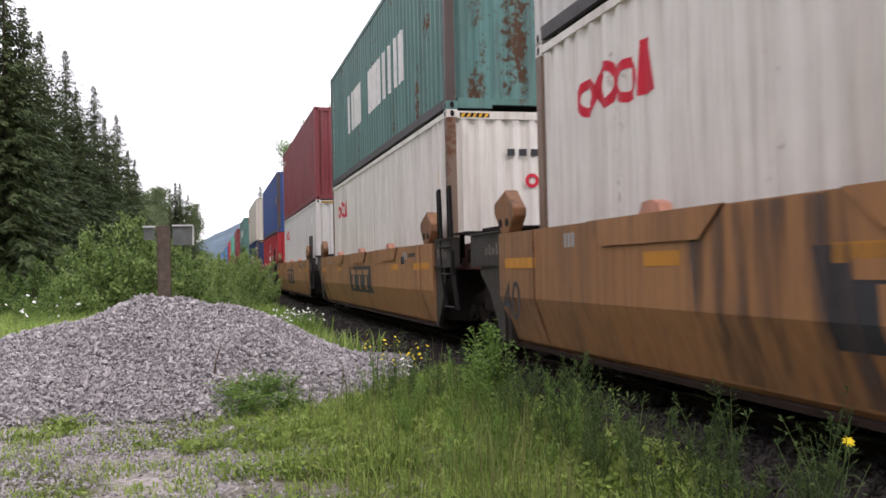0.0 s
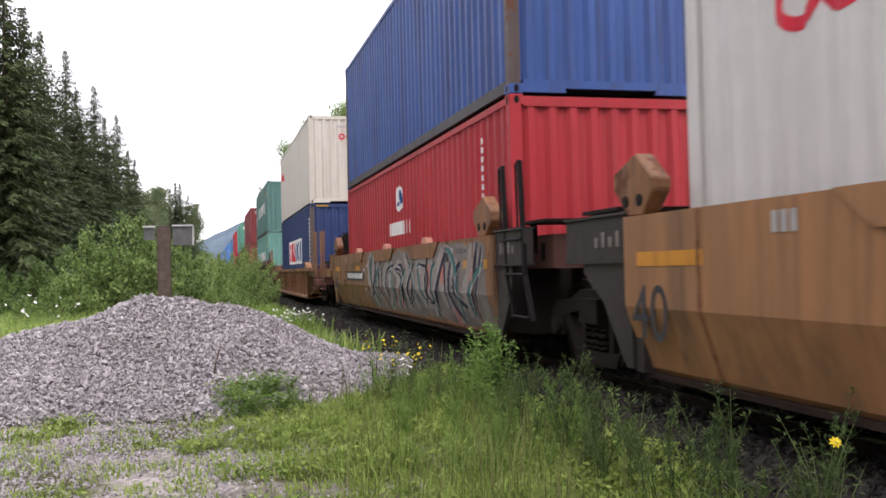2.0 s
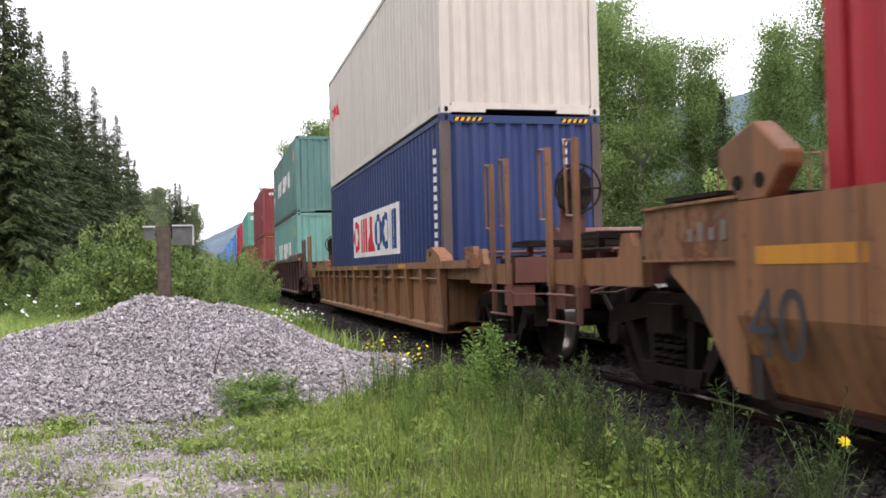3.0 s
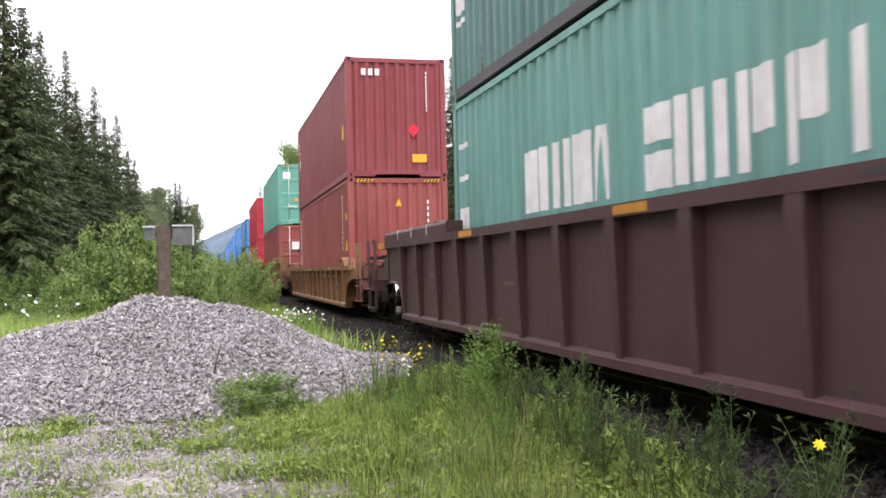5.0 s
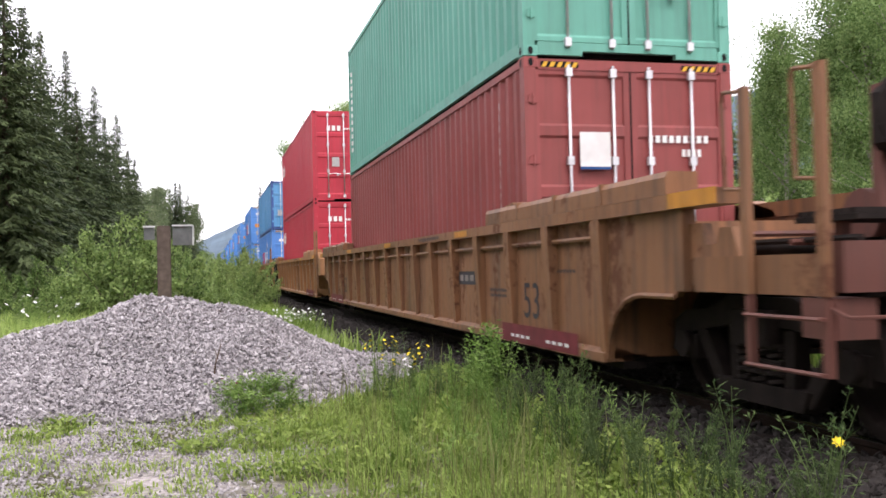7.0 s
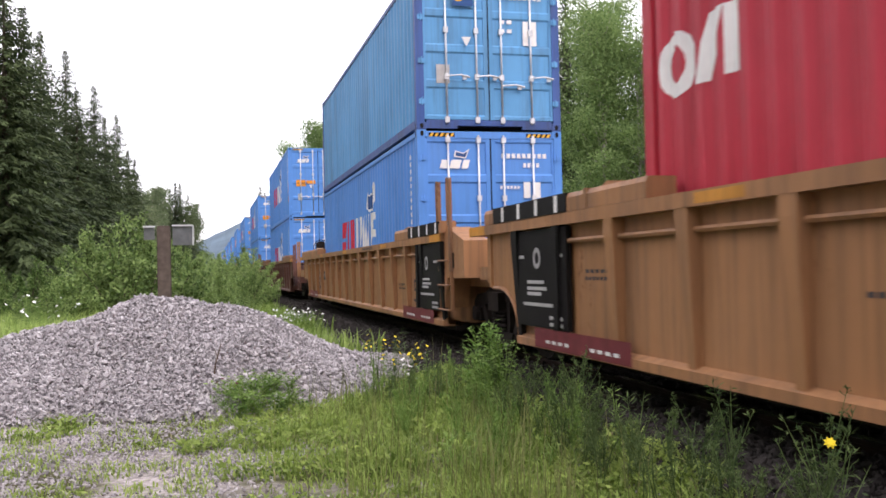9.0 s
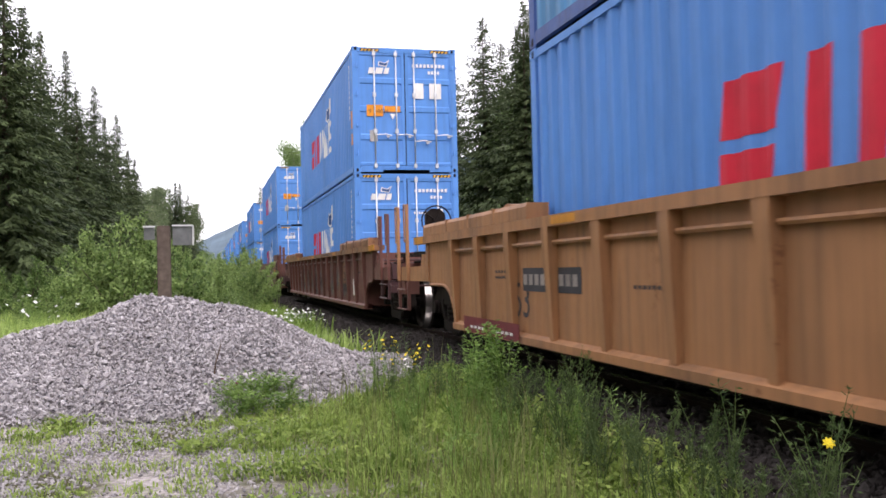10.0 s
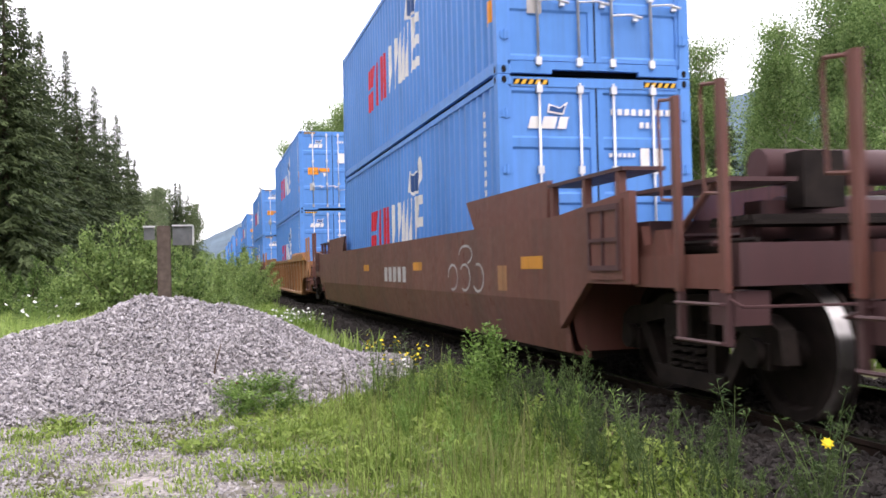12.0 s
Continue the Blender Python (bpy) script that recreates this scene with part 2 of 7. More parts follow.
def stone_material():
    m, nt, b = material("crushed_grey_stone", 0.9)
    b.inputs["Specular IOR Level"].default_value = 0.15
    geo = nt.nodes.new("ShaderNodeNewGeometry")
    info = nt.nodes.new("ShaderNodeObjectInfo")
    v = coords(nt, shift=False)
    f = mixed(nt, 0.3, geo.outputs["Random Per Island"], info.outputs["Random"])
    # Tone differs from stone to stone; the darkest ones stand in for shaded gaps.
    col = ramp(nt, f, [(0.0, (0.09, 0.085, 0.092)), (0.45, (0.38, 0.36, 0.372)), (1.0, (0.64, 0.61, 0.615))])
    col = mixed(nt, ramp(nt, noise_of(nt, v, 22.0, 5), [(0.35, 0), (0.75, 0.5)]), col, (0.20, 0.18, 0.175))
    nt.links.new(col, b.inputs["Base Color"])
    bumped(nt, b, noise_of(nt, v, 60.0, 4), 0.4, 0.004)
    return m


STONE = stone_material()
GROUND = ground_material()
xs = np.concatenate([np.array([-4000, -1500, -600, -250, -120, -70, -45, -30, -22, -16]), np.arange(-12, 14, 0.22), np.array([15, 18, 22, 28, 36, 50, 80, 140, 300, 700, 1800, 4000])])
ys = np.concatenate([np.array([-4000, -1500, -500, -150, -60, -25, -10, -3]), np.arange(0, 26, 0.22), np.arange(26, 60, 1.2), np.array([65, 75, 90, 110, 140, 190, 260, 400, 700, 1300, 2500, 4500])])
gv, gf = sheet(xs, ys, ground_height)
ground = mesh_thing("ground", gv, gf, GROUND, "gravelly verge with thin grass and soil", "ground", "structure")
for p in ground.data.polygons:
    p.use_smooth = True


# ---- stones ----
def stone_templates(n=8):
    out = []
    for k in range(n):
        bm = bmesh.new()
        bmesh.ops.create_icosphere(bm, subdivisions=1, radius=0.5)
        rng = random.Random(k)
        for v in bm.verts:
            v.co *= 0.55 + 0.75 * rng.random()
        bmesh.ops.scale(bm, vec=(1.35, 0.9, 0.6), verts=bm.verts)
        bm.verts.ensure_lookup_table()
        out.append((np.array([v.co[:] for v in bm.verts]), np.array([[v.index for v in f.verts] for f in bm.faces])))
        bm.free()
    return out


TEMPL = stone_templates()


def scatter_stones(places, sizes, seed):
    rng = np.random.RandomState(seed)
    verts, faces, base = [], [], 0
    for k, (tv, tf) in enumerate(TEMPL):
        sel = np.arange(len(places)) % len(TEMPL) == k
        p, s = places[sel], sizes[sel]
        n = len(p)
        if not n:
            continue
        q = rng.normal(size=(n, 4))
        q /= np.linalg.norm(q, axis=1)[:, None]
        w, x, y, z = q.T
        rot = np.stack([1 - 2 * (y * y + z * z), 2 * (x * y - z * w), 2 * (x * z + y * w), 2 * (x * y + z * w), 1 - 2 * (x * x + z * z), 2 * (y * z - x * w), 2 * (x * z - y * w), 2 * (y * z + x * w), 1 - 2 * (x * x + y * y)], 1).reshape(n, 3, 3)
        v = np.einsum("nij,vj->nvi", rot, tv) * s[:, None, None] + p[:, None, :]
        f = tf[None] + (np.arange(n) * len(tv))[:, None, None] + base
        verts.append(v.reshape(-1, 3))
        faces.append(f.reshape(-1, 3))
        base += n * len(tv)
    return np.concatenate(verts), np.concatenate(faces)


rng = np.random.RandomState(5)
pile_top = lambda x, y: ground_height(x, y) + pile_height(x, y)
pv, pf = sheet(np.arange(-7.0, 3.0, 0.12), np.arange(8.6, 15.2, 0.12), lambda x, y: pile_top(x, y) - 0.05 + 0.0 * x)
heap = thing("gravel_pile", "heap of grey crushed stone on the verge", "gravel pile")
core = mesh_thing("pile_core", pv, pf, STONE, "", "", "", heap)
n = 105000
px, py = rng.uniform(-6.5, 2.9, n), rng.uniform(8.8, 12.7, n)
keep = pile_height(px, py) > 0.015
px, py = px[keep], py[keep]
size = rng.uniform(0.016, 0.042, len(px)) * (1 + 0.8 * (rng.rand(len(px)) > 0.90))
pz = pile_top(px, py) + rng.uniform(-0.035, 0.045, len(px))
singles = (np.arange(len(px)) % 60 == 0) & (px > -3.2) & (px < 1.6) & (py < 11.9)
singles &= np.cumsum(singles) <= 300
sv, sf = scatter_stones(np.stack([px, py, pz], 1)[~singles], size[~singles], 3)
HEAP_SINGLES = (px[singles], py[singles], pz[singles] + 0.015, size[singles])
mesh_thing("crushed_stone", sv, sf, STONE, "", "", "stuff", heap)

# stones strewn over the verge and the ballast bed
n = 52000
px = np.concatenate([rng.uniform(-3.2, 1.6, n), rng.normal(2.75, 0.45, n // 2)])
py = np.concatenate([rng.uniform(4.5, 10.8, n), 4.0 + 22 * rng.rand(n // 2) ** 1.6])
clump = np.array([noise.noise((a * 0.9, b * 0.9, 3.0)) for a, b in zip(px, py)])
keep = (clump + 0.55 - 0.30 * np.clip(px + 0.6, 0, 3) > rng.rand(len(px)) * 0.8) | (px > 2.3)
px, py = px[keep], py[keep]
pz = ground_height(px, py) + 0.004
# Oily stone, darkened further to carry the shade by the train.
DARKSTONE = plain("oily_shaded_ballast", (0.042, 0.037, 0.034), 0.9, 0, 0.5, 20, gloss=0.1)
shoulder = px + 0.25 * rng.normal(size=len(px)) > 2.2
for sel, mt, nm, lb in ((~shoulder, STONE, "verge_stones", "small grey stones strewn over the verge"), (shoulder, DARKSTONE, "shoulder_ballast", "dark stones of the ballast shoulder")):
    sv, sf = scatter_stones(np.stack([px, py, pz], 1)[sel], rng.uniform(0.010, 0.036, sel.sum()), 4)
    mesh_thing(nm, sv, sf, mt, lb, "gravel", "stuff")
n = 24000
px, py = TRACK + rng.uniform(-1.9, 2.0, n), 3.0 + 45 * rng.rand(n) ** 1.5
sv, sf = scatter_stones(np.stack([px, py, ground_height(px, py) + 0.01], 1), rng.uniform(0.04, 0.09, n), 6)
mesh_thing("ballast", sv, sf, DARKSTONE, "dark oily track ballast between the ties", "ballast", "stuff")

# ---- track ----
track = thing("railway_track", "steel rails on dark creosoted wooden ties", "railway track", "", "structure")
for sx in (-1, 1):
    x = TRACK + sx * 0.7525
    prof = [(x - 0.070, -0.178), (x + 0.070, -0.178), (x + 0.070, -0.165), (x + 0.012, -0.140), (x + 0.010, -0.045), (x + 0.034, -0.035), (x + 0.036, -0.006), (x - 0.036, -0.006), (x - 0.034, -0.035), (x - 0.010, -0.045), (x - 0.012, -0.140), (x - 0.070, -0.165)]
    r = part("rail", prism(bmesh.new(), prof, -80, 700, "y"), RAILSIDE, track, "rusty steel rail")
    part("rail_head", boxes((x - 0.034, x + 0.034, -80, 700, -0.0059, 0.0)), RAILTOP, r, "polished running surface")
tie_mesh = shape("tie", TIE, lambda: boxes((-1.3, -0.84, -0.115, 0.115, -0.17, 0.0), (-0.66, 0.66, -0.115, 0.115, -0.17, 0.0), (0.84, 1.3, -0.115, 0.115, -0.17, 0.0), (-0.84, -0.66, -0.115, 0.115, -0.17, -0.10), (0.66, 0.84, -0.115, 0.115, -0.17, -0.10)))
for i in range(150):
    q = part("tie", tie_mesh, TIE, track)
    q.location = (TRACK, 1.0 + 0.53 * i, -0.085)


# ---- vegetation makers ----
def leaf_cards(centres, along, across, length, width):
    """Pointed leaves with a fold: four corners each."""
    a = along * length[:, None]
    c = across * width[:, None]
    v = np.stack([centres, centres + a * 0.45 + c * 0.5, centres + a, centres + a * 0.45 - c * 0.5], 1)
    n = len(centres)
    return v.reshape(-1, 3), np.arange(4 * n).reshape(n, 4)


def unit(v):
    return v / np.maximum(np.linalg.norm(v, axis=-1, keepdims=True), 1e-6)


def tube(points, radii, sides=6):
    """A tapered limb along points."""
    points = [Vector(p) for p in points]
    v, f = [], []
    for i, (p, r) in enumerate(zip(points, radii)):
        d = (points[min(i + 1, len(points) - 1)] - points[max(i - 1, 0)]).to_track_quat("Z", "Y").to_matrix()
        v += [p + d @ Vector((r * math.cos(2 * math.pi * k / sides), r * math.sin(2 * math.pi * k / sides), 0)) for k in range(sides)]
    for i in range(len(points) - 1):
        for k in range(sides):
            a, b = i * sides + k, i * sides + (k + 1) % sides
            f.append((a, b, b + sides, a + sides))
    return [tuple(p) for p in v], f


BARK = plain("grey_brown_bark", (0.10, 0.075, 0.058), 0.95, 0, 0.4, 12, 0.6, 0.02)
BIRCH = plain("pale_birch_bark", (0.34, 0.31, 0.27), 0.85, 0, 0.4, 5, 0.4, 0.01)
NEEDLES = leafy("spruce_needles", (0.031, 0.048, 0.024), (0.115, 0.150, 0.064), 0.6, 0.2)
LEAVES = leafy("poplar_leaves", (0.085, 0.155, 0.042), (0.33, 0.445, 0.175), 0.5, 0.5)
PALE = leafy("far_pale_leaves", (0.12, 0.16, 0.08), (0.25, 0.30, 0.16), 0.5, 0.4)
BUSHLEAF = leafy("willow_bush_leaves", (0.050, 0.105, 0.024), (0.36, 0.48, 0.17), 0.45, 0.4)
GRASS = leafy("verge_grass", (0.075, 0.145, 0.022), (0.39, 0.50, 0.135), 0.55, 0.48)
MEADOW = leafy("bright_meadow_grass", (0.11, 0.20, 0.03), (0.47, 0.60, 0.19), 0.55, 0.5)
STRAW = leafy("dry_straw_grass", (0.24, 0.21, 0.11), (0.46, 0.42, 0.25), 0.7, 0.3)
DRYGRASS = leafy("long_seeding_grass", (0.13, 0.15, 0.05), (0.36, 0.37, 0.16), 0.6, 0.4)
WEED = leafy("tall_weed_leaves", (0.044, 0.083, 0.028), (0.175, 0.245, 0.09), 0.55, 0.4)


def spruce_mesh(seed, h, r, density=1.0):
    rs = np.random.RandomState(seed)
    trunk = tube([(0, 0, -0.5), (0, 0, h * 0.5), (0, 0, h)], [h * 0.014, h * 0.008, 0.01], 7)
    cen, alo, acr, lng, wid = [], [], [], [], []
    z = h * 0.04
    while z < h * 0.995:
        u = z / h
        reach = 1.16 * r * (1 - u) ** 0.80 * rs.choice((0.60, 0.85, 1.0, 1.2)) + 0.03
        n = int((9 + 4 * rs.rand()) * density) + 2
        for k in range(n):
            a = rs.uniform(0, 2 * math.pi)
            ln = reach * rs.uniform(0.55, 1.1)
            steps = max(2, int(ln / 0.20))
            t = (np.arange(steps) + 0.6) / steps
            droop = 0.18 + 0.45 * (1 - u)
            rad = t * ln
            zz = z + 0.10 * rad - droop * rad ** 1.35 * 0.5 + (t > 0.8) * 0.05
            base = np.stack([np.cos(a) * rad, np.sin(a) * rad, zz], 1)
            outd = np.array([math.cos(a), math.sin(a), -0.25])
            side = np.array([-math.sin(a), math.cos(a), 0])
            for sgn in (-1, 1, 0):
                m = len(base)
                d = unit(outd * rs.uniform(0.5, 1.0, (m, 1)) + sgn * side * rs.uniform(0.5, 1.1, (m, 1)) + np.array([0, 0, -0.5]) * rs.uniform(0.1, 1.1, (m, 1)) + rs.normal(0, 0.15, (m, 3)))
                cen.append(base + rs.normal(0, 0.05, (m, 3)))
                alo.append(d)
                acr.append(unit(np.cross(d, np.array([0, 0, 1.0]) + rs.normal(0, 0.4, (m, 3)))))
                lng.append(rs.uniform(0.28, 0.55, m) * (0.30 + 0.95 * (1 - u) ** 0.8))
                wid.append(rs.uniform(0.09, 0.17, m) * (0.50 + 0.6 * (1 - u)))
        z += rs.uniform(0.18, 0.30) * (h / 18.0) * (0.7 + 0.4 * (1 - u))
    v, f = leaf_cards(np.concatenate(cen), np.concatenate(alo), np.concatenate(acr), np.concatenate(lng), np.concatenate(wid))
    return trunk, (v, f)


def broad_mesh(seed, h, r, leaves=9000, start=0.22, size=0.16):
    """A leaning trunk, forking limbs and a ragged crown of small leaves in clumps."""
    rs = np.random.RandomState(seed)
    tv, tf = tube([(0, 0, -0.4), (rs.uniform(-.2, .2), rs.uniform(-.2, .2), h * 0.45), (rs.uniform(-.4, .4), rs.uniform(-.4, .4), h * 0.96)], [h * 0.011, h * 0.007, 0.015], 7)
    clumps = []
    for k in range(int(58 + 12 * rs.rand())):
        u = start + (0.97 - start) * rs.rand() ** 0.85
        reach = r * (math.sin(min(1.0, (u - start) / (1 - start) * 1.15 + 0.15) * math.pi * 0.92) ** 0.6) * rs.uniform(0.35, 1.1)
        a = rs.uniform(0, 2 * math.pi)
        root = Vector((0, 0, h * (u - 0.10)))
        tip = Vector((math.cos(a) * reach, math.sin(a) * reach, h * u + 0.1 * reach))
        lv, lf = tube([root, root.lerp(tip, 0.5) + Vector((0, 0, 0.15)), tip], [0.05, 0.03, 0.012], 4)
        o = len(tv)
        tv = tv + lv
        tf = tf + [tuple(i + o for i in q) for q in lf]
        for j in range(3):
            clumps.append((np.array(root.lerp(tip, 0.5 + 0.25 * j)), rs.uniform(0.35, 0.8) * r * 0.36))
    per = leaves // len(clumps)
    cen = np.concatenate([c + rs.normal(0, 1, (per, 3)) * s * np.array([0.8, 0.8, 0.6]) for c, s in clumps])
    m = len(cen)
    d = unit(rs.normal(0, 1, (m, 3)) + np.array([0, 0, -0.4]))
    v, f = leaf_cards(cen, d, unit(np.cross(d, rs.normal(0, 1, (m, 3)))), rs.uniform(0.7, 1.3, m) * size, rs.uniform(0.55, 0.9, m) * size)
    return (tv, tf), (v, f)


def plant(name, meshes, bark, leaf, label, category, at, scale=1.0, turn=0.0, group=""):
    """meshes: trunk and crown mesh data, shared by all plants of that shape."""
    t = thing(name, label, category, group)
    for nm, me in zip(("trunk", "crown"), meshes):
        ob = new(nm, me)
        ob.parent = t
    t.location = at
    t.rotation_euler = (0, 0, turn)
    t.scale = (scale, scale, scale)
    return t


def as_meshes(made, bark, leaf, name):
    out = []
    for (v, f), m in zip(made, (bark, leaf)):
        me = bpy.data.meshes.new(name)
        me.from_pydata(v if isinstance(v, list) else v.tolist(), [], f if isinstance(f, list) else f.tolist())
        me.materials.append(m)
        out.append(me)
    return out


SPRUCE = [as_meshes(spruce_mesh(10 + k, 18.0, (3.9, 4.3, 3.4, 3.7)[k]), BARK, NEEDLES, "spruce") for k in range(4)]
POPLAR = [as_meshes(broad_mesh(30 + k, 16.0, (2.9, 3.3, 2.6)[k], 40000, 0.05, 0.13), BIRCH, LEAVES, "poplar") for k in range(3)]
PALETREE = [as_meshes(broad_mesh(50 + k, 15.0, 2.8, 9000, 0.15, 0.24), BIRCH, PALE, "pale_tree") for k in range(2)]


def bush_mesh(seed, h, r, leaves=7800, size=0.075):
    rs = np.random.RandomState(seed)
    tv, tf, cen = [], [], []
    for k in range(26):
        a, lean = rs.uniform(0, 2 * math.pi), rs.uniform(0.1, 1.0)
        top = Vector((math.cos(a) * r * lean, math.sin(a) * r * lean, h * rs.uniform(0.40, 1.12) * (1 - 0.40 * lean)))
        root = Vector((rs.uniform(-.25, .25), rs.uniform(-.25, .25), -0.1))
        mid = root.lerp(top, 0.55) + Vector((0, 0, 0.15))
        lv, lf = tube([root, mid, top], [0.018, 0.011, 0.004], 4)
        o = len(tv)
        tv += lv
        tf += [tuple(i + o for i in q) for q in lf]
        t = rs.uniform(0.25, 1.02, leaves // 26)[:, None]
        cen.append(np.array(root) * (1 - t) ** 2 + 2 * np.array(mid) * t * (1 - t) + np.array(top) * t ** 2 + rs.normal(0, 0.05 * r, (len(t), 3)) * (1.7 - t))
    cen = np.concatenate(cen)
    m = len(cen)
    d = unit(rs.normal(0, 1, (m, 3)) + np.array([0, 0, 0.2]))
    v, f = leaf_cards(cen, d, unit(np.cross(d, rs.normal(0, 1, (m, 3)))), rs.uniform(0.8, 1.6, m) * size, rs.uniform(0.4, 0.7, m) * size)
    return (tv, tf), (v, f)


BUSH = [as_meshes(bush_mesh(70 + k, 2.2, 1.3), BARK, BUSHLEAF, "bush") for k in range(4)]

# left-hand forest edge: spruces that close in towards the track far off
rs = random.Random(7)
LEFT_SPRUCE = [(-8.5, 43.4, 16.5), (-9.5, 53.4, 16.2), (-10.5, 64.7, 17.6), (-10.5, 75.8, 19.0), (-9.5, 74.1, 15.6), (-9.5, 84.9, 18.1), (-9.0, 88.8, 16.0), (-9.0, 99.6, 18.0), (-9.0, 112.8, 16.2), (-8.5, 117.0, 15.5), (-4.9, 150, 15.8), (-5.0, 178.1, 18.5), (-6.5, 169.4, 16.8), (-4.5, 222.2, 20.0), (-12, 47, 18), (-13, 58, 17), (-13.5, 70, 17), (-13, 84, 17), (-12, 97, 16), (-11, 108, 15), (-15.5, 52, 19),
               # spruces added out of view, beside and behind the camera, to cut the skylight
               (-11.5, 33, 17), (-13.5, 27, 18), (-14.5, 20, 16), (-16, 13, 18), (-15, 6, 17), (-16.5, -1, 18), (-15.5, -8, 17), (-17, -15, 19), (-15, -22, 17), (-13, -30, 18), (-7, -34, 18), (-1, -36, 17), (5, -40, 17), (-19, 22, 19), (-20, 6, 19), (-20, -8, 19)]
for x, y, h in LEFT_SPRUCE:
    plant("spruce_tree", SPRUCE[rs.randrange(4)], BARK, NEEDLES, "tall dark green spruce, at the forest edge or added unseen", "spruce tree", (x, y, ground_height(x, y)), h / 18.0, rs.uniform(0, 6.3), "spruces along the track")
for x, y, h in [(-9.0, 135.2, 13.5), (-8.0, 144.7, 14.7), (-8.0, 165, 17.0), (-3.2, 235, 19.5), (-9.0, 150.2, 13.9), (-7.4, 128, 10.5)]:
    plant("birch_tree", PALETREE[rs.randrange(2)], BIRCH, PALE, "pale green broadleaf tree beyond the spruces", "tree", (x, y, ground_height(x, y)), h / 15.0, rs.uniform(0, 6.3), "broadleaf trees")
# right-hand side, behind the train
for x, y, h in [(24.0, 68.7, 20.9), (25.0, 76.1, 21.4), (24.0, 62.3, 22.0), (26.0, 71.0, 20.8), (26.0, 63.5, 22.6), (22.6, 37.0, 9.6), (24.0, 37.2, 7.8), (10.0, 183.7, 18.4), (9.5, 160.8, 15.3), (16.0, 76.8, 18.0), (26.0, 59.4, 19.6), (14.5, 92, 17.5), (29, 82, 22), (20, 98, 21), (18.0, 50.5, 17.5), (17.2, 56.0, 18.0), (17.0, 63.0, 17.0), (19.5, 53.0, 18.5)]:
    plant("spruce_tree", SPRUCE[rs.randrange(4)], BARK, NEEDLES, "dark green spruce behind the railway", "spruce tree", (x, y, ground_height(x, y)), h / 18.0, rs.uniform(0, 6.3), "spruces along the track")
for x, y, h in [(12.0, 131.2, 20.6), (12.0, 100.5, 18.6), (12.0, 81.2, 17.2), (14.0, 150, 21), (20.0, 44.2, 15.6), (21.0, 46.6, 17.2), (22.0, 43.7, 14.2), (24.0, 45.5, 14.2), (24.5, 42.0, 13.2), (25.0, 42.8, 10.5), (22.0, 31.5, 11.4), (23.0, 33.0, 11.0), (24.0, 35.8, 9.4), (21.0, 27.3, 11.4), (20.0, 24.4, 11.4), (22.0, 26.0, 11.8), (26.0, 39, 9.0), (19, 22, 10), (25, 29, 11.5), (28, 34, 12), (19.0, 58, 13)]:
    plant("poplar_tree", POPLAR[rs.randrange(3)], BIRCH, LEAVES, "light green poplar behind the railway", "tree", (x, y, ground_height(x, y)), h / 16.0, rs.uniform(0, 6.3), "poplars behind the railway")
for i in range(44):
    y = 16 + i * 1.9
    x = 13.5 + rs.uniform(0, 6)
    plant("bush", BUSH[rs.randrange(4)], BARK, BUSHLEAF, "leafy green shrub behind the railway", "bush", (x, y, ground_height(x, y)), rs.uniform(1.2, 2.0), rs.uniform(0, 6.3), "shrubs")
# shrubs behind the gravel pile
for x, y, s in [(-1.9, 22.0, 1.3), (-2.6, 23.0, 1.1), (-1.4, 23.4, 1.25), (-3.5, 24.5, 0.62), (-3.1, 20.6, 0.62), (-3.9, 22.4, 0.80), (-4.9, 22.6, 0.62), (-5.6, 24.0, 0.80), (-6.4, 22.2, 0.58), (-5.0, 25.5, 0.72), (-7.0, 24.4, 0.8), (-3.4, 19.0, 0.40), (-7.6, 26.0, 0.85), (-4.4, 20.0, 0.42), (-6.0, 27, 0.6), (-7.4, 26, 0.62), (-3.1, 28, 1.15), (-0.3, 26.5, 0.75), (0.35, 27, 0.70), (1.15, 29.5, 0.80), (0.5, 31, 0.9), (1.45, 34, 0.95), (1.5, 39, 1.1), (1.6, 47, 1.2), (0.2, 38, 1.0), (0.9, 44, 0.95), (-0.2, 50, 1.1), (0.9, 56, 1.2), (-1.8, 38, 1.2), (-2.8, 44, 1.3), (-4.5, 40, 0.9), (-6.5, 38, 0.8), (-8.5, 36, 0.8), (1.0, 68, 1.2), (0.6, 82, 1.4), (-1.5, 64, 1.5), (-3.0, 56, 1.5), (-5, 50, 1.4), (-7, 46, 1.3), (0.8, 96, 1.5), (0.4, 114, 1.7), (-2, 78, 1.6), (-4.5, 70, 1.7), (-2.5, 98, 1.8)]:
    plant("bush", BUSH[rs.randrange(4)], BARK, BUSHLEAF, "leafy green shrub on the verge", "bush", (x, y, ground_height(x, y)), s, rs.uniform(0, 6.3), "shrubs")


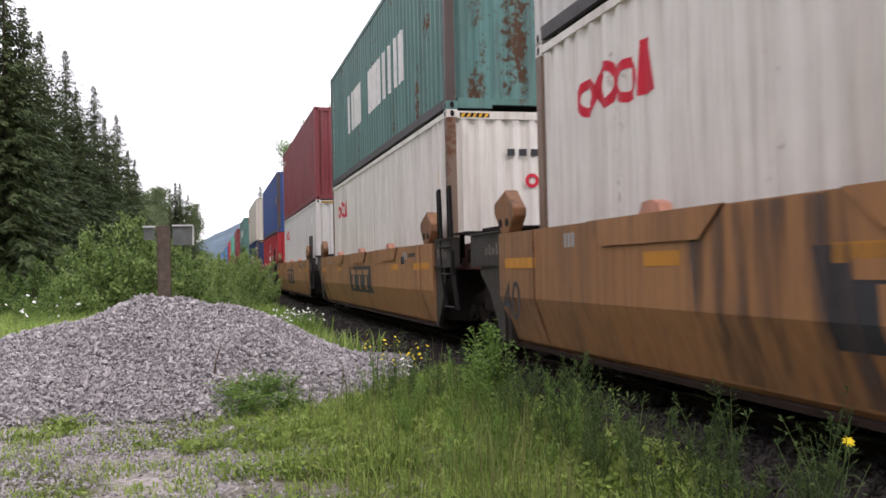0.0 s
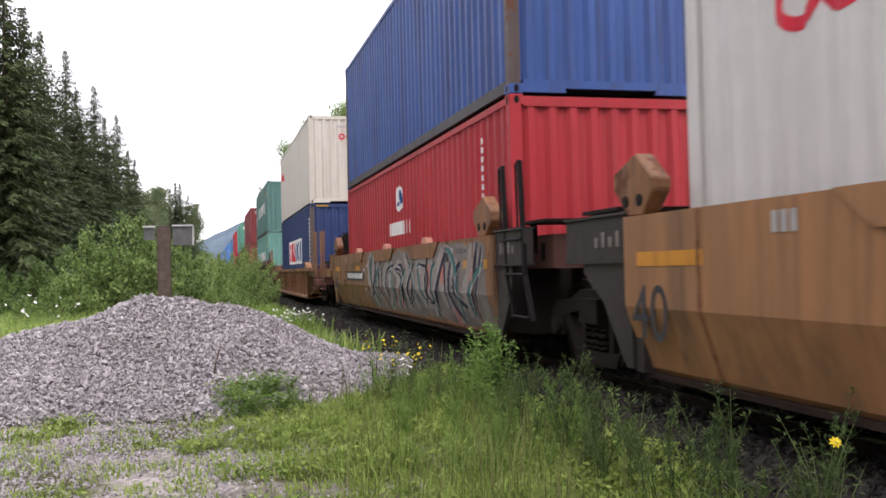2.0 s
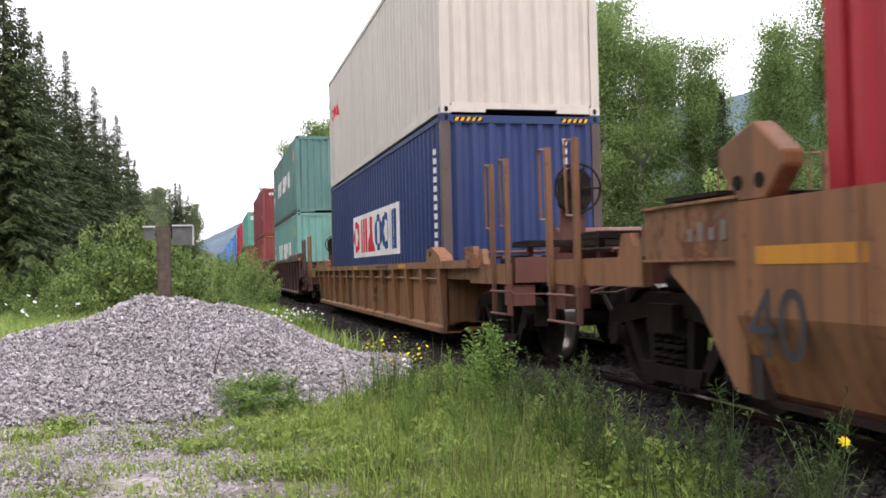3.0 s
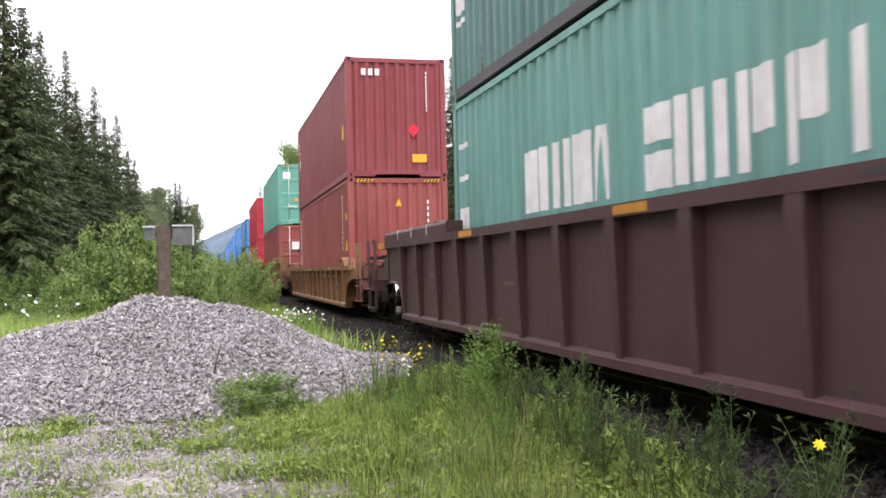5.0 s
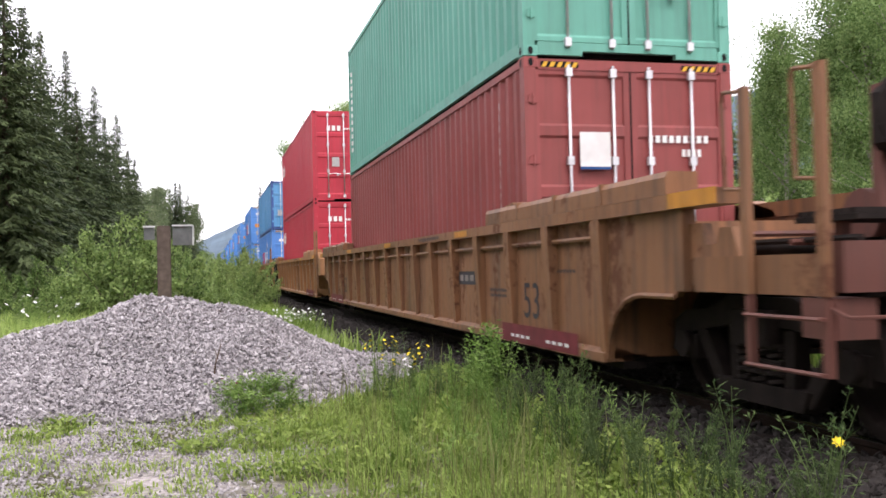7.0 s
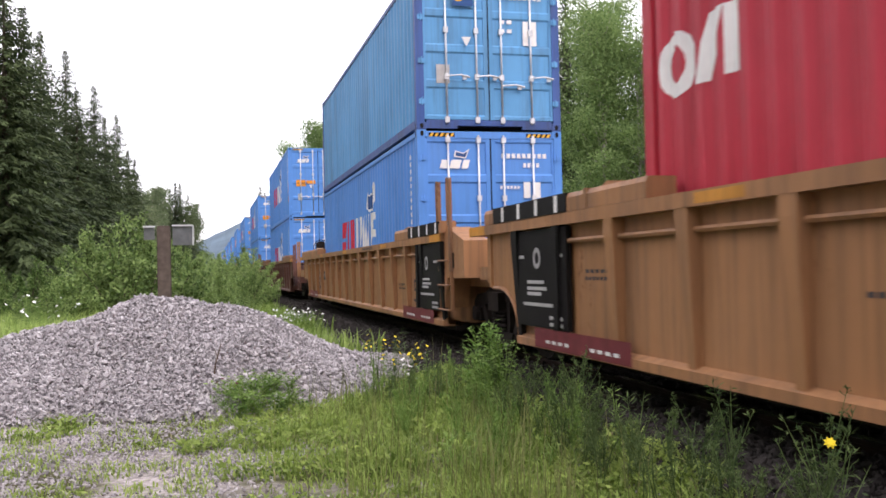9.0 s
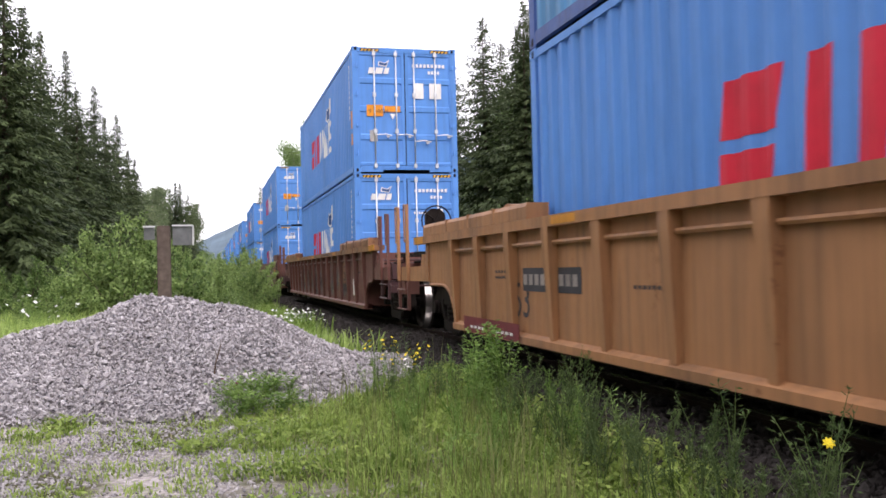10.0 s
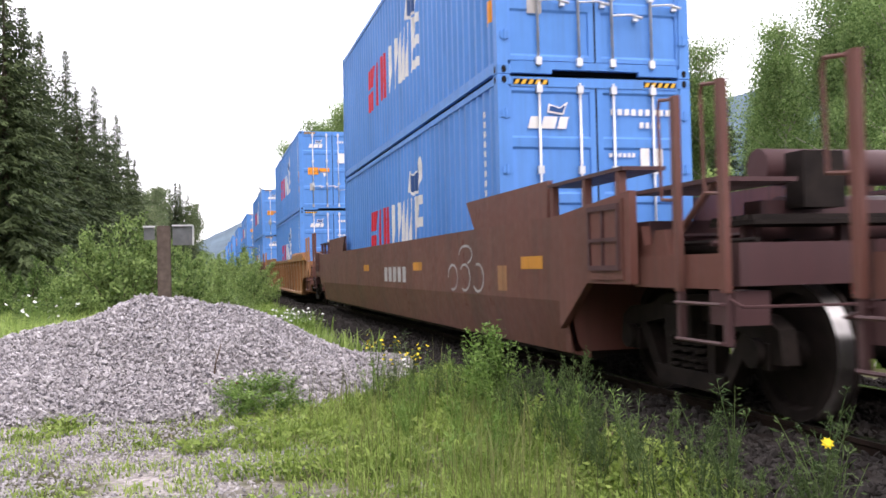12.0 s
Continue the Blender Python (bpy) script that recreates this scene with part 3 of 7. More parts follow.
# ---- grass ----
def blades(n, area, length, seed, mat, name, label, bend=0.45, width=0.008, where=None):
    r = np.random.RandomState(seed)
    x = r.uniform(area[0], area[1], n)
    y = area[2] + (area[3] - area[2]) * r.rand(n) ** 1.5
    if where is not None:
        k = where(x, y, r)
        x, y = x[k], y[k]
    n = len(x)
    ln = length * r.uniform(0.45, 1.25, n)
    a = r.uniform(0, 2 * math.pi, n)
    d = np.stack([np.cos(a), np.sin(a), np.zeros(n)], 1)
    s = np.stack([-np.sin(a), np.cos(a), np.zeros(n)], 1) * (width * r.uniform(0.7, 1.6, n))[:, None]
    p0 = np.stack([x, y, ground_height(x, y) - 0.01 + np.maximum(0, pile_height(x, y))], 1)
    up = np.array([0, 0, 1.0])
    bn = (bend * r.uniform(0.1, 1.3, n) * ln)[:, None]
    p1 = p0 + up * (ln * 0.55)[:, None] + d * bn * 0.3
    p2 = p0 + up * (ln * (0.98 - 0.25 * bend))[:, None] + d * bn
    v = np.stack([p0 - s, p0 + s, p1 + s * 0.8, p1 - s * 0.8, p2], 1).reshape(-1, 3)
    o = np.arange(n)[:, None] * 5
    me = bpy.data.meshes.new(name)
    faces = [tuple(q) for q in (o + np.array([[0, 1, 2, 3]])).tolist()] + [tuple(q) for q in (o + np.array([[3, 2, 4]])).tolist()]
    me.from_pydata(v.tolist(), [], faces)
    me.materials.append(mat)
    return tagged(new(name, me), label, "grass", "", "stuff")


def soft(v, a, b):
    return np.clip((v - a) / (b - a), 0, 1)


def cover(x, y, r, scale, seed, bias):
    c = np.array([noise.noise((a * scale, b * scale, seed)) + 0.5 * noise.noise((a * scale * 3.1, b * scale * 3.1, seed + 5)) for a, b in zip(x, y)])
    return c + bias


def patchy(x, y, r):
    bias = -0.36 + 0.80 * soft(x, -0.7, 1.3) + 0.22 * np.exp(-((y - 8.7 - 0.1 * x) / 0.55) ** 2) - 0.25 * soft(y, 8.5, 10.5) * (1 - soft(x, 0.3, 1.2))
    return (cover(x, y, r, 1.1, 9.0, bias) > r.rand(len(x)) * 0.85) & (pile_height(x, y) < 0.06) & (x < 2.75)


def tufted(x, y, r):
    bias = -0.30 + 0.75 * soft(x, 0.2, 1.5) - 1.2 * soft(x, 2.25, 2.75)
    return (cover(x, y, r, 1.6, 21.0, bias) > r.rand(len(x)) * 0.8) & (pile_height(x, y) < 0.08)


def verge_edge(x, y, r):
    return (cover(x, y, r, 0.6, 33.0, 0.85 - 1.5 * soft(x, 1.7, 2.6)) > r.rand(len(x)) * 0.8) & (pile_height(x, y) < 0.05)


blades(110000, (-2.7, 2.8, 4.2, 10.8), 0.10, 1, GRASS, "short_grass", "short bright green verge grass", 0.9, 0.0055, patchy)
blades(30000, (-2.7, 2.4, 4.2, 10.4), 0.085, 8, GRASS, "sparse_grass", "thin grass growing through the gravel", 1.0, 0.005, lambda x, y, r: (pile_height(x, y) < 0.05) & (cover(x, y, r, 2.3, 51.0, 0.22) > r.rand(len(x)) * 0.7))
blades(15000, (-2.4, 2.7, 4.2, 10.4), 0.11, 17, STRAW, "straw", "dry straw-coloured grass among the green", 1.1, 0.004, patchy)
blades(30000, (-0.2, 2.8, 4.0, 11.0), 0.22, 2, GRASS, "long_grass", "long green grass beside the ballast", 0.8, 0.0045, tufted)
blades(2200, (0.4, 2.7, 4.4, 10.0), 0.55, 3, DRYGRASS, "seeding_grass", "tall thin seeding grass", 0.35, 0.0024, tufted)
blades(90000, (-12, 2.5, 13.0, 45), 0.50, 4, MEADOW, "meadow_grass", "tall green meadow grass behind the pile", 0.5, 0.012, verge_edge)
blades(34000, (-8.5, -2.0, 14.5, 24), 0.75, 14, MEADOW, "tall_meadow_grass", "tall bright meadow grass beside the heap", 0.5, 0.012, verge_edge)
blades(25000, (7.5, 24, 10, 60), 0.7, 5, GRASS, "far_grass", "green grass behind the railway", 0.5, 0.02)

def ground_leaves(n, area, seed, where):
    r = np.random.RandomState(seed)
    x, y = r.uniform(area[0], area[1], n), r.uniform(area[2], area[3], n)
    k = where(x, y, r)
    x, y = x[k], y[k]
    x, y = np.repeat(x, 7) + r.normal(0, 0.035, 7 * len(x)), np.repeat(y, 7) + r.normal(0, 0.035, 7 * len(y))
    m = len(x)
    c = np.stack([x, y, ground_height(x, y) + r.uniform(0.01, 0.10, m)], 1)
    d = unit(np.stack([r.normal(0, 1, m), r.normal(0, 1, m), r.uniform(0.1, 0.9, m)], 1))
    v, f = leaf_cards(c, d, unit(np.cross(d, r.normal(0, 0.4, (m, 3)) + np.array([0, 0, 1.0]))), r.uniform(0.03, 0.085, m), r.uniform(0.015, 0.04, m))
    return mesh_thing("low_leaves", v, f, GRASS, "low broad-leaved weeds among the grass", "weeds", "stuff")


ground_leaves(7500, (-2.4, 2.7, 4.4, 10.4), 12, patchy)
FLOWER_Y = plain("yellow_petal", (0.80, 0.64, 0.02), 0.5, 0, 0.1, 30, 0.0)
FLOWER_W = plain("white_petal", (0.82, 0.82, 0.80), 0.5, 0, 0.05, 30, 0.0)
FLOWER_P = plain("pink_petal", (0.55, 0.16, 0.32), 0.5, 0, 0.1, 30, 0.0)
SWAY = []
OLDSTEM = plain("dry_brown_stem", (0.11, 0.075, 0.05), 0.9, 0, 0.3, 30)


def flower_head(bm, at, size, petals=9, tilt=(0.3, -0.6)):
    c = Vector(at)
    n = Vector((tilt[0], tilt[1], 0.75)).normalized()
    u = n.orthogonal().normalized()
    w = n.cross(u)
    mid = bm.verts.new(c)
    for k in range(petals):
        a = 2 * math.pi * k / petals
        d = u * math.cos(a) + w * math.sin(a)
        e = n.cross(d) * size * 0.24
        bm.faces.new([mid, bm.verts.new(c + d * size * 0.6 - e + n * 0.1 * size), bm.verts.new(c + d * size + n * 0.02 * size), bm.verts.new(c + d * size * 0.6 + e + n * 0.1 * size)])


def weed(at, h, seed, kind, label, leaf=WEED, flowers=None, heads=3, spread=0.14, stems=5, head=0.03, group="tall weeds by the track", amp=1.5):
    """A clump of upright stems with leaves; it sways a little as one piece."""
    r = np.random.RandomState(seed)
    t = thing("weed", label, "weed", group)
    sv, sf, cen, along = [], [], [], []
    fb = bmesh.new()
    for k in range(stems):
        a, ln = r.uniform(0, 6.28), r.uniform(0.2, 1.0) * spread
        hh = h * r.uniform(0.6, 1.0)
        root = Vector((r.normal(0, 0.03), r.normal(0, 0.03), -0.03))
        mid = Vector((math.cos(a) * ln * 0.4, math.sin(a) * ln * 0.4, hh * 0.55))
        tip = Vector((math.cos(a) * ln * 1.2, math.sin(a) * ln * 1.2, hh))
        v, f = tube([root, mid, tip], [0.0045, 0.0035, 0.0012], 4)
        o = len(sv)
        sv += v
        sf += [tuple(i + o for i in q) for q in f]
        curve = lambda s: root * (1 - s) ** 2 + mid * 2 * s * (1 - s) + tip * s * s
        if kind == "feathery":
            for j in range(int(hh * 30)):
                s = r.uniform(0.3, 1.0)
                p = curve(s)
                b = r.uniform(0, 6.28)
                q = p + Vector((math.cos(b), math.sin(b), 0.9)) * 0.10 * (1.15 - s) * r.uniform(0.5, 1.3)
                v, f = tube([p, q], [0.0016, 0.0008], 3)
                o = len(sv)
                sv += v
                sf += [tuple(i + o for i in z) for z in f]
                for _ in range(5):
                    w = p.lerp(q, r.uniform(0.2, 1.05))
                    cen.append(w[:])
                    along.append(r.normal(0, 1, 3) + (0, 0, 0.6))
        else:
            for j in range(int(hh * (75 if kind == "leafy" else 55))):
                s = r.uniform(0.12, 1.0) ** 0.8
                p = curve(s)
                b = r.uniform(0, 6.28)
                off = r.uniform(0, 0.07 if kind == "leafy" else 0.02)
                cen.append((p + Vector((math.cos(b) * off, math.sin(b) * off, 0)))[:])
                along.append((math.cos(b), math.sin(b), r.uniform(-0.1, 0.8)))
        if flowers and k < heads:
            flower_head(fb, tip, head * r.uniform(0.8, 1.2), 9, (r.uniform(-.4, .2), r.uniform(-0.9, -0.3)))
            if kind != "daisy":
                flower_head(fb, tip + Vector((r.uniform(-.05, .05), r.uniform(-.05, .05), -0.04)), head * 0.8)
    part("stem", mesh_of("stem", sv, sf, leaf), leaf, t)
    cen, along = np.array(cen), unit(np.array(along, float))
    m = len(cen)
    ll, lw = {"feathery": (0.022, 0.007), "leafy": (0.045, 0.022), "narrow": (0.048, 0.009), "daisy": (0.04, 0.010)}[kind]
    v, f = leaf_cards(cen, along, unit(np.cross(along, r.normal(0, 0.5, (m, 3)) + np.array([0, 0, 1.0]))), r.uniform(0.6, 1.4, m) * ll, r.uniform(0.6, 1.3, m) * lw)
    part("foliage", mesh_of("foliage", v.tolist(), f.tolist(), leaf), leaf, t)
    if flowers:
        part("flower", fb, flowers, t)
    else:
        fb.free()
    z = float(ground_height(*at)) + max(0.0, float(pile_height(np.array(at[0]), np.array(at[1]))))
    t.location = (at[0], at[1], z)
    SWAY.append((t, at[0], at[1], z, seed * 1.7, amp))
    return t


def mesh_of(name, v, f, mat):
    me = bpy.data.meshes.new(name)
    me.from_pydata(v, [], f)
    me.materials.append(mat)
    return me


LIGHTWEED = leafy("fresh_weed_leaves", (0.095, 0.19, 0.036), (0.30, 0.45, 0.125), 0.5, 0.42)
for k in range(7):
    weed((2.42 + 0.13 * math.cos(k * 2.4), 7.9 + 0.22 * math.sin(k * 2.4)), 0.80 - 0.09 * (k % 3), 100 + k, "leafy", "bright green leafy weed beside the ballast", LIGHTWEED, spread=0.22, stems=5)
for k in range(9):
    weed((1.62 + 0.06 * k, 9.25 + 0.25 * math.sin(k * 2.1)), 0.80 - 0.05 * (k % 3), 120 + k, "narrow", "tall weed with yellow flower heads", WEED, FLOWER_Y, 2 + k % 2, 0.13, 4, 0.021, "yellow-flowered weeds")
for k in range(4):
    weed((1.72 + 0.07 * k, 9.0 + 0.1 * (k % 2)), 0.60 - 0.06 * (k % 2), 140 + k, "daisy", "white daisy among the weeds", WEED, FLOWER_W, 2, 0.10, 3, 0.030, "daisies")
rw = random.Random(11)
for k in range(70):
    y = 3.3 + 5.8 * k / 69 + rw.uniform(-0.1, 0.1)
    weed((rw.uniform(2.20, 2.70), y), rw.uniform(0.30, 0.64), 160 + k, "feathery" if k % 4 else "narrow", "feathery weed beside the ballast", LIGHTWEED if k % 3 == 0 and y > 5.4 else WEED, spread=0.16, stems=4 + k % 3)
for k in range(34):
    weed((rw.uniform(1.3, 2.35), rw.uniform(5.6, 9.4)), rw.uniform(0.28, 0.58), 220 + k, "narrow" if k % 2 else "feathery", "green weed in the long grass", LIGHTWEED, spread=0.12, stems=4)
weed((2.45, 5.3), 0.55, 260, "narrow", "pale upright weed with narrow leaves", LIGHTWEED, spread=0.05, stems=3)
CLOVER = leafy("clover_leaves", (0.085, 0.17, 0.035), (0.30, 0.43, 0.13), 0.5, 0.45)
for k in range(16):
    u = (k + 0.5) / 16 * 2 - 1
    weed((0.49 + 0.36 * u, 9.40 + 0.26 * math.sin(k * 2.4)), 0.26 - 0.10 * u * u, 270 + k, "leafy", "low bushy clover at the foot of the gravel", CLOVER, FLOWER_P if k == 3 else None, 2, 0.17, 10, 0.022, "clover", 0.5)
for k in range(14):
    weed((1.35 + 0.055 * k, 19.2 + 0.5 * math.sin(k * 2.3)), 0.62, 290 + k, "daisy", "clump of white daisies in the grass", LIGHTWEED, FLOWER_W, 6, 0.34, 9, 0.030, "daisies", 0.8)
for k in range(8):
    weed((0.3 + 0.12 * k, 26.0 + 0.7 * math.sin(k * 1.3)), 0.9, 310 + k, "leafy", "leafy weed beyond the gravel heap", BUSHLEAF, spread=0.35, stems=9, amp=0.5)

rm = random.Random(23)
for k in range(26):
    weed((rm.uniform(-6.6, -2.9), rm.uniform(17.0, 22.0)), rm.uniform(0.75, 1.2), 340 + k, "daisy", "white-flowered umbel in the meadow grass", LIGHTWEED, FLOWER_W, 4, 0.30, 6, 0.045, "meadow umbels", 0.6)

stalk = thing("dead_stalk", "thin dry brown stalk standing in the gravel heap", "dead stalk")
v, f = tube([(0, 0, -0.08), (0.03, 0.0, 0.14), (0.07, 0.0, 0.27), (0.09, 0.0, 0.36)], [0.010, 0.008, 0.006, 0.003], 6)
part("stem", mesh_of("stem", v, f, OLDSTEM), OLDSTEM, stalk)
v, f = tube([(0.05, 0.0, 0.22), (0.02, 0.0, 0.30)], [0.005, 0.002], 5)
part("twig", mesh_of("twig", v, f, OLDSTEM), OLDSTEM, stalk)
stalk.location = (0.02, 10.0, float(pile_top(np.array(0.02), np.array(10.0))))

# one yellow flower on a long stalk, nodding in the draught of the train
nodding = thing("yellow_flower", "single yellow flower nodding on a long thin stalk", "flower")
v, f = tube([(0, 0, -0.02), (-0.02, 0.02, 0.35), (0.0, 0.0, 0.62)], [0.004, 0.003, 0.002], 5)
part("stalk", mesh_of("stalk", v, f, WEED), WEED, nodding)
fb = bmesh.new()
flower_head(fb, (0, 0, 0.62), 0.030, 8, (-0.3, -0.9))
flower_head(fb, (-0.004, -0.008, 0.625), 0.020, 8, (-0.5, -0.7))
part("flower_head", fb, FLOWER_Y, nodding, "bright yellow flower head")
NOD_AT = (2.57, 3.40, -0.35)

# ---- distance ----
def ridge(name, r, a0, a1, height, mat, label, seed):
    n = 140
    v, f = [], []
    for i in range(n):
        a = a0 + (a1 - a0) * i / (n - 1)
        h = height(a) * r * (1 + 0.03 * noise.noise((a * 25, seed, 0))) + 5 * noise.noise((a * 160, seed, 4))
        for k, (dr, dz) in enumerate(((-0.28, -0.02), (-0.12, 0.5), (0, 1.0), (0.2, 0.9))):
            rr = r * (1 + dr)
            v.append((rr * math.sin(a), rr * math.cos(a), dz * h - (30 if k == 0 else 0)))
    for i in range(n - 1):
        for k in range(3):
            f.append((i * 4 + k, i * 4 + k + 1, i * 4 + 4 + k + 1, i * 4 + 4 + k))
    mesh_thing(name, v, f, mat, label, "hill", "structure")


# The hill's blue tint carries the haze; the air itself is clear.
HILL = plain("haze_tinted_hill", (0.10, 0.145, 0.185), 1.0, 0, 0.25, 0.02, 0.0)
ridge("backdrop_hill", 1900, radians(-6), radians(75), lambda a: 0.012 + 0.23 * max(0, math.sin(min(a + 0.03, 0.9))) ** 0.62 * (1 if a > -0.03 else 0), HILL, "forested mountainside, bluish haze put into its colour", 2.0)

# ---- old post with two sheet-metal boards ----
post = thing("wooden_post", "weathered timber post with two tin boards", "post")
OLDWOOD = plain("weathered_timber", (0.13, 0.098, 0.082), 0.95, 0, 0.35, 9, 0.5, 0.01)
bm = boxes((-0.135, 0.135, -0.12, 0.12, 0.0, 2.42))
bmesh.ops.bevel(bm, geom=bm.edges[:], offset=0.02, segments=2, affect="EDGES")
part("timber", bm, OLDWOOD, post)
TIN = plain("weathered_tin", (0.20, 0.205, 0.21), 0.6, 0.3, 0.25)
TINEDGE = plain("bare_tin_edge", (0.70, 0.70, 0.70), 0.5, 0.2, 0.1)
for side, x0, x1, z0, z1, tilt in ((1, 0.16, 0.56, 2.02, 2.42, 14), (-1, -0.36, -0.15, 2.14, 2.40, -8)):
    bm = boxes((x0, x1, -0.012, 0.012, z0, z1))
    q = part("tin_board", bm, TIN, post, "weathered grey tin board")
    q.rotation_euler = (radians(6), 0, radians(6 * side))
    part("board_edge", boxes((x0 - 0.01, x1 + 0.01, -0.05, 0.03, z1 - 0.005, z1 + 0.025)), TINEDGE, q, "folded bright top edge")
    if side > 0:
        part("board_edge", boxes((x1 - 0.005, x1 + 0.025, -0.03, 0.02, z0, z1 - 0.006)), TINEDGE, q)
PX, PY = -0.90, 20.0
post.location = (PX, PY, float(ground_height(PX, PY)) - 0.02)
# ---- containers ----
CW, CL = 1.219, 6.096     # half width, half length
PITCH_S, DEPTH_S = 0.277, 0.036


def wave(u, pitch, depth):
    """Trapezoid corrugation: 0 on the outer flat, depth on the inner one."""
    k = (u / pitch) % 1.0
    if k < 0.27:
        return 0.0
    if k < 0.5:
        return depth * (k - 0.27) / 0.23
    if k < 0.77:
        return depth
    return depth * (1.0 - (k - 0.77) / 0.23)


def folds(a, b, pitch):
    out = [a]
    k = math.floor(a / pitch)
    while k * pitch < b:
        for f in (0.0, 0.27, 0.5, 0.77):
            u = (k + f) * pitch
            if a + 1e-4 < u < b - 1e-4:
                out.append(u)
        k += 1
    return out + [b]


def corrugated(span, z0, z1, pitch, depth, put):
    """A corrugated sheet 4 mm thick; put(u, d, z) turns sheet coordinates into place."""
    bm = bmesh.new()
    us = folds(-span, span, pitch)
    grid = []
    for u in us:
        d = wave(u, pitch, depth)
        grid.append([bm.verts.new(put(u, d + off, z)) for off, z in ((0, z0), (0, z1), (0.004, z1), (0.004, z0))])
    for a, b in zip(grid, grid[1:]):
        for i in range(4):
            bm.faces.new([a[i], b[i], b[(i + 1) % 4], a[(i + 1) % 4]])
    bmesh.ops.recalc_face_normals(bm, faces=bm.faces)
    return bm


def side_sheet(h, sign):
    return corrugated(CL - 0.13, 0.15, h - 0.09, PITCH_S, DEPTH_S, lambda u, d, z: (sign * (CW - 0.010 - d), u, z))


def end_sheet(h, sign):
    return corrugated(CW - 0.12, 0.15, h - 0.12, 0.25, 0.045, lambda u, d, z: (u, sign * (CL - 0.012 - d), z))


def corner_casting():
    bm = boxes((-0.081, 0.081, -0.089, 0.089, -0.059, 0.059))
    bmesh.ops.bevel(bm, geom=bm.edges[:], offset=0.008, segments=1, affect="EDGES")
    return bm


def hole_plate():
    bm = bmesh.new()
    pts = [(0.03 * math.cos(a), 0.045 * math.sin(a)) for a in [i * math.pi / 5 for i in range(10)]]
    return prism(bm, pts, -0.001, 0.001, "x")


def door_leaf(h, x0, x1):
    """The pressed sheet of a door leaf."""
    return boxes((x0, x1, -CL + 0.035, -CL + 0.06, 0.17, h - 0.13))


def door_frame(h, x0, x1, leaf, sx, mat):
    """Two stiles and five bevelled rails, proud of the sheet."""
    y = -CL
    for a in (x0, x1 - 0.07):
        q = part("door_stile", shape(("door_stile", h), mat, lambda: boxes((0, 0.07, y + 0.015, y + 0.036, 0.17, h - 0.13))), mat, leaf)
        q.location.x = a
    n = 4
    hs = (h - 0.30) / n
    for i in range(n + 1):
        za, zb = (0.0 if i == 0 else -0.05), (0.0 if i == n else 0.05)
        end = "low" if i == 0 else "high" if i == n else "mid"
        q = part("door_rail", shape(("door_rail", sx, end), mat, lambda: prism(bmesh.new(), [(y + 0.036, za - 0.03 if i else za), (y + 0.015, za), (y + 0.015, zb), (y + 0.036, zb + 0.03 if i < n else zb)], x0 + 0.07, x1 - 0.07, "x")), mat, leaf)
        q.location.z = 0.17 + i * hs


def lock_bar(h):
    bm = bmesh.new()
    rod(bm, (0, 0, 0.10), (0, 0, h - 0.08), 0.017, 8)
    for z in (0.16, h * 0.33, h * 0.62, h - 0.16):
        box(bm, -0.035, 0.035, -0.022, 0.03, z - 0.045, z + 0.045)
    return bm


def lock_handle(sign):
    bm = bmesh.new()
    rod(bm, (0, -0.03, 0), (sign * 0.22, -0.035, 0.02), 0.012, 6)
    rod(bm, (sign * 0.22, -0.035, 0.02), (sign * 0.38, -0.035, -0.015), 0.016, 6)
    box(bm, sign * 0.30 - 0.03, sign * 0.30 + 0.03, -0.03, 0.02, -0.05, 0.0)
    return bm


def hinge():
    bm = boxes((-0.05, 0.05, -0.02, 0.012, -0.04, 0.04))
    rod(bm, (0, -0.02, -0.06), (0, -0.02, 0.06), 0.012, 6)
    return bm


def hazard_bar(n=5):
    bm = bmesh.new()
    for i in range(n):
        x = i * 0.085
        prism(bm, [(x, 0), (x + 0.045, 0), (x + 0.075, 0.055), (x + 0.03, 0.055)], 0, 0.003, "y")
    return bm


def on_side(bm, h):
    """Lays flat marks, drawn in (y, z), on the corrugated near side."""
    ys = [v.co.y for v in bm.verts]
    for u in folds(min(ys) + 0.001, max(ys) - 0.001, PITCH_S)[1:-1]:
        bmesh.ops.bisect_plane(bm, geom=bm.verts[:] + bm.edges[:] + bm.faces[:], plane_co=(0, u, 0), plane_no=(0, 1, 0), dist=1e-5)
    for v in bm.verts:
        v.co.x = -(CW - 0.010 - wave(v.co.y, PITCH_S, DEPTH_S)) - 0.0035
    return bm


def flat(bm, outline):
    """An outline in (y, z), y running away from the camera."""
    bm.faces.new([bm.verts.new((0, u, v)) for u, v in outline])
    return bm


def ring_mark(bm, y, z, ry, rz, ty, tz, n=20, a0=0.0, a1=1.0):
    k = [2 * math.pi * (a0 + (a1 - a0) * i / n) for i in range(n + 1)]
    for a, b in zip(k, k[1:]):
        flat(bm, [(y + ry * math.cos(a), z + rz * math.sin(a)), (y + ry * math.cos(b), z + rz * math.sin(b)),
                  (y + (ry - ty) * math.cos(b), z + (rz - tz) * math.sin(b)), (y + (ry - ty) * math.cos(a), z + (rz - tz) * math.sin(a))])
    return bm


def bars(bm, y0, y1, z0, z1, n, fill=0.62, slant=0.0):
    """n plain upright bars between y0 (far end) and y1 (near end)."""
    w = (y1 - y0) / n
    for i in range(n):
        a = y0 + w * i
        b = a + w * fill
        flat(bm, [(a, z0), (b, z0), (b + slant, z1), (a + slant, z1)])
    return bm


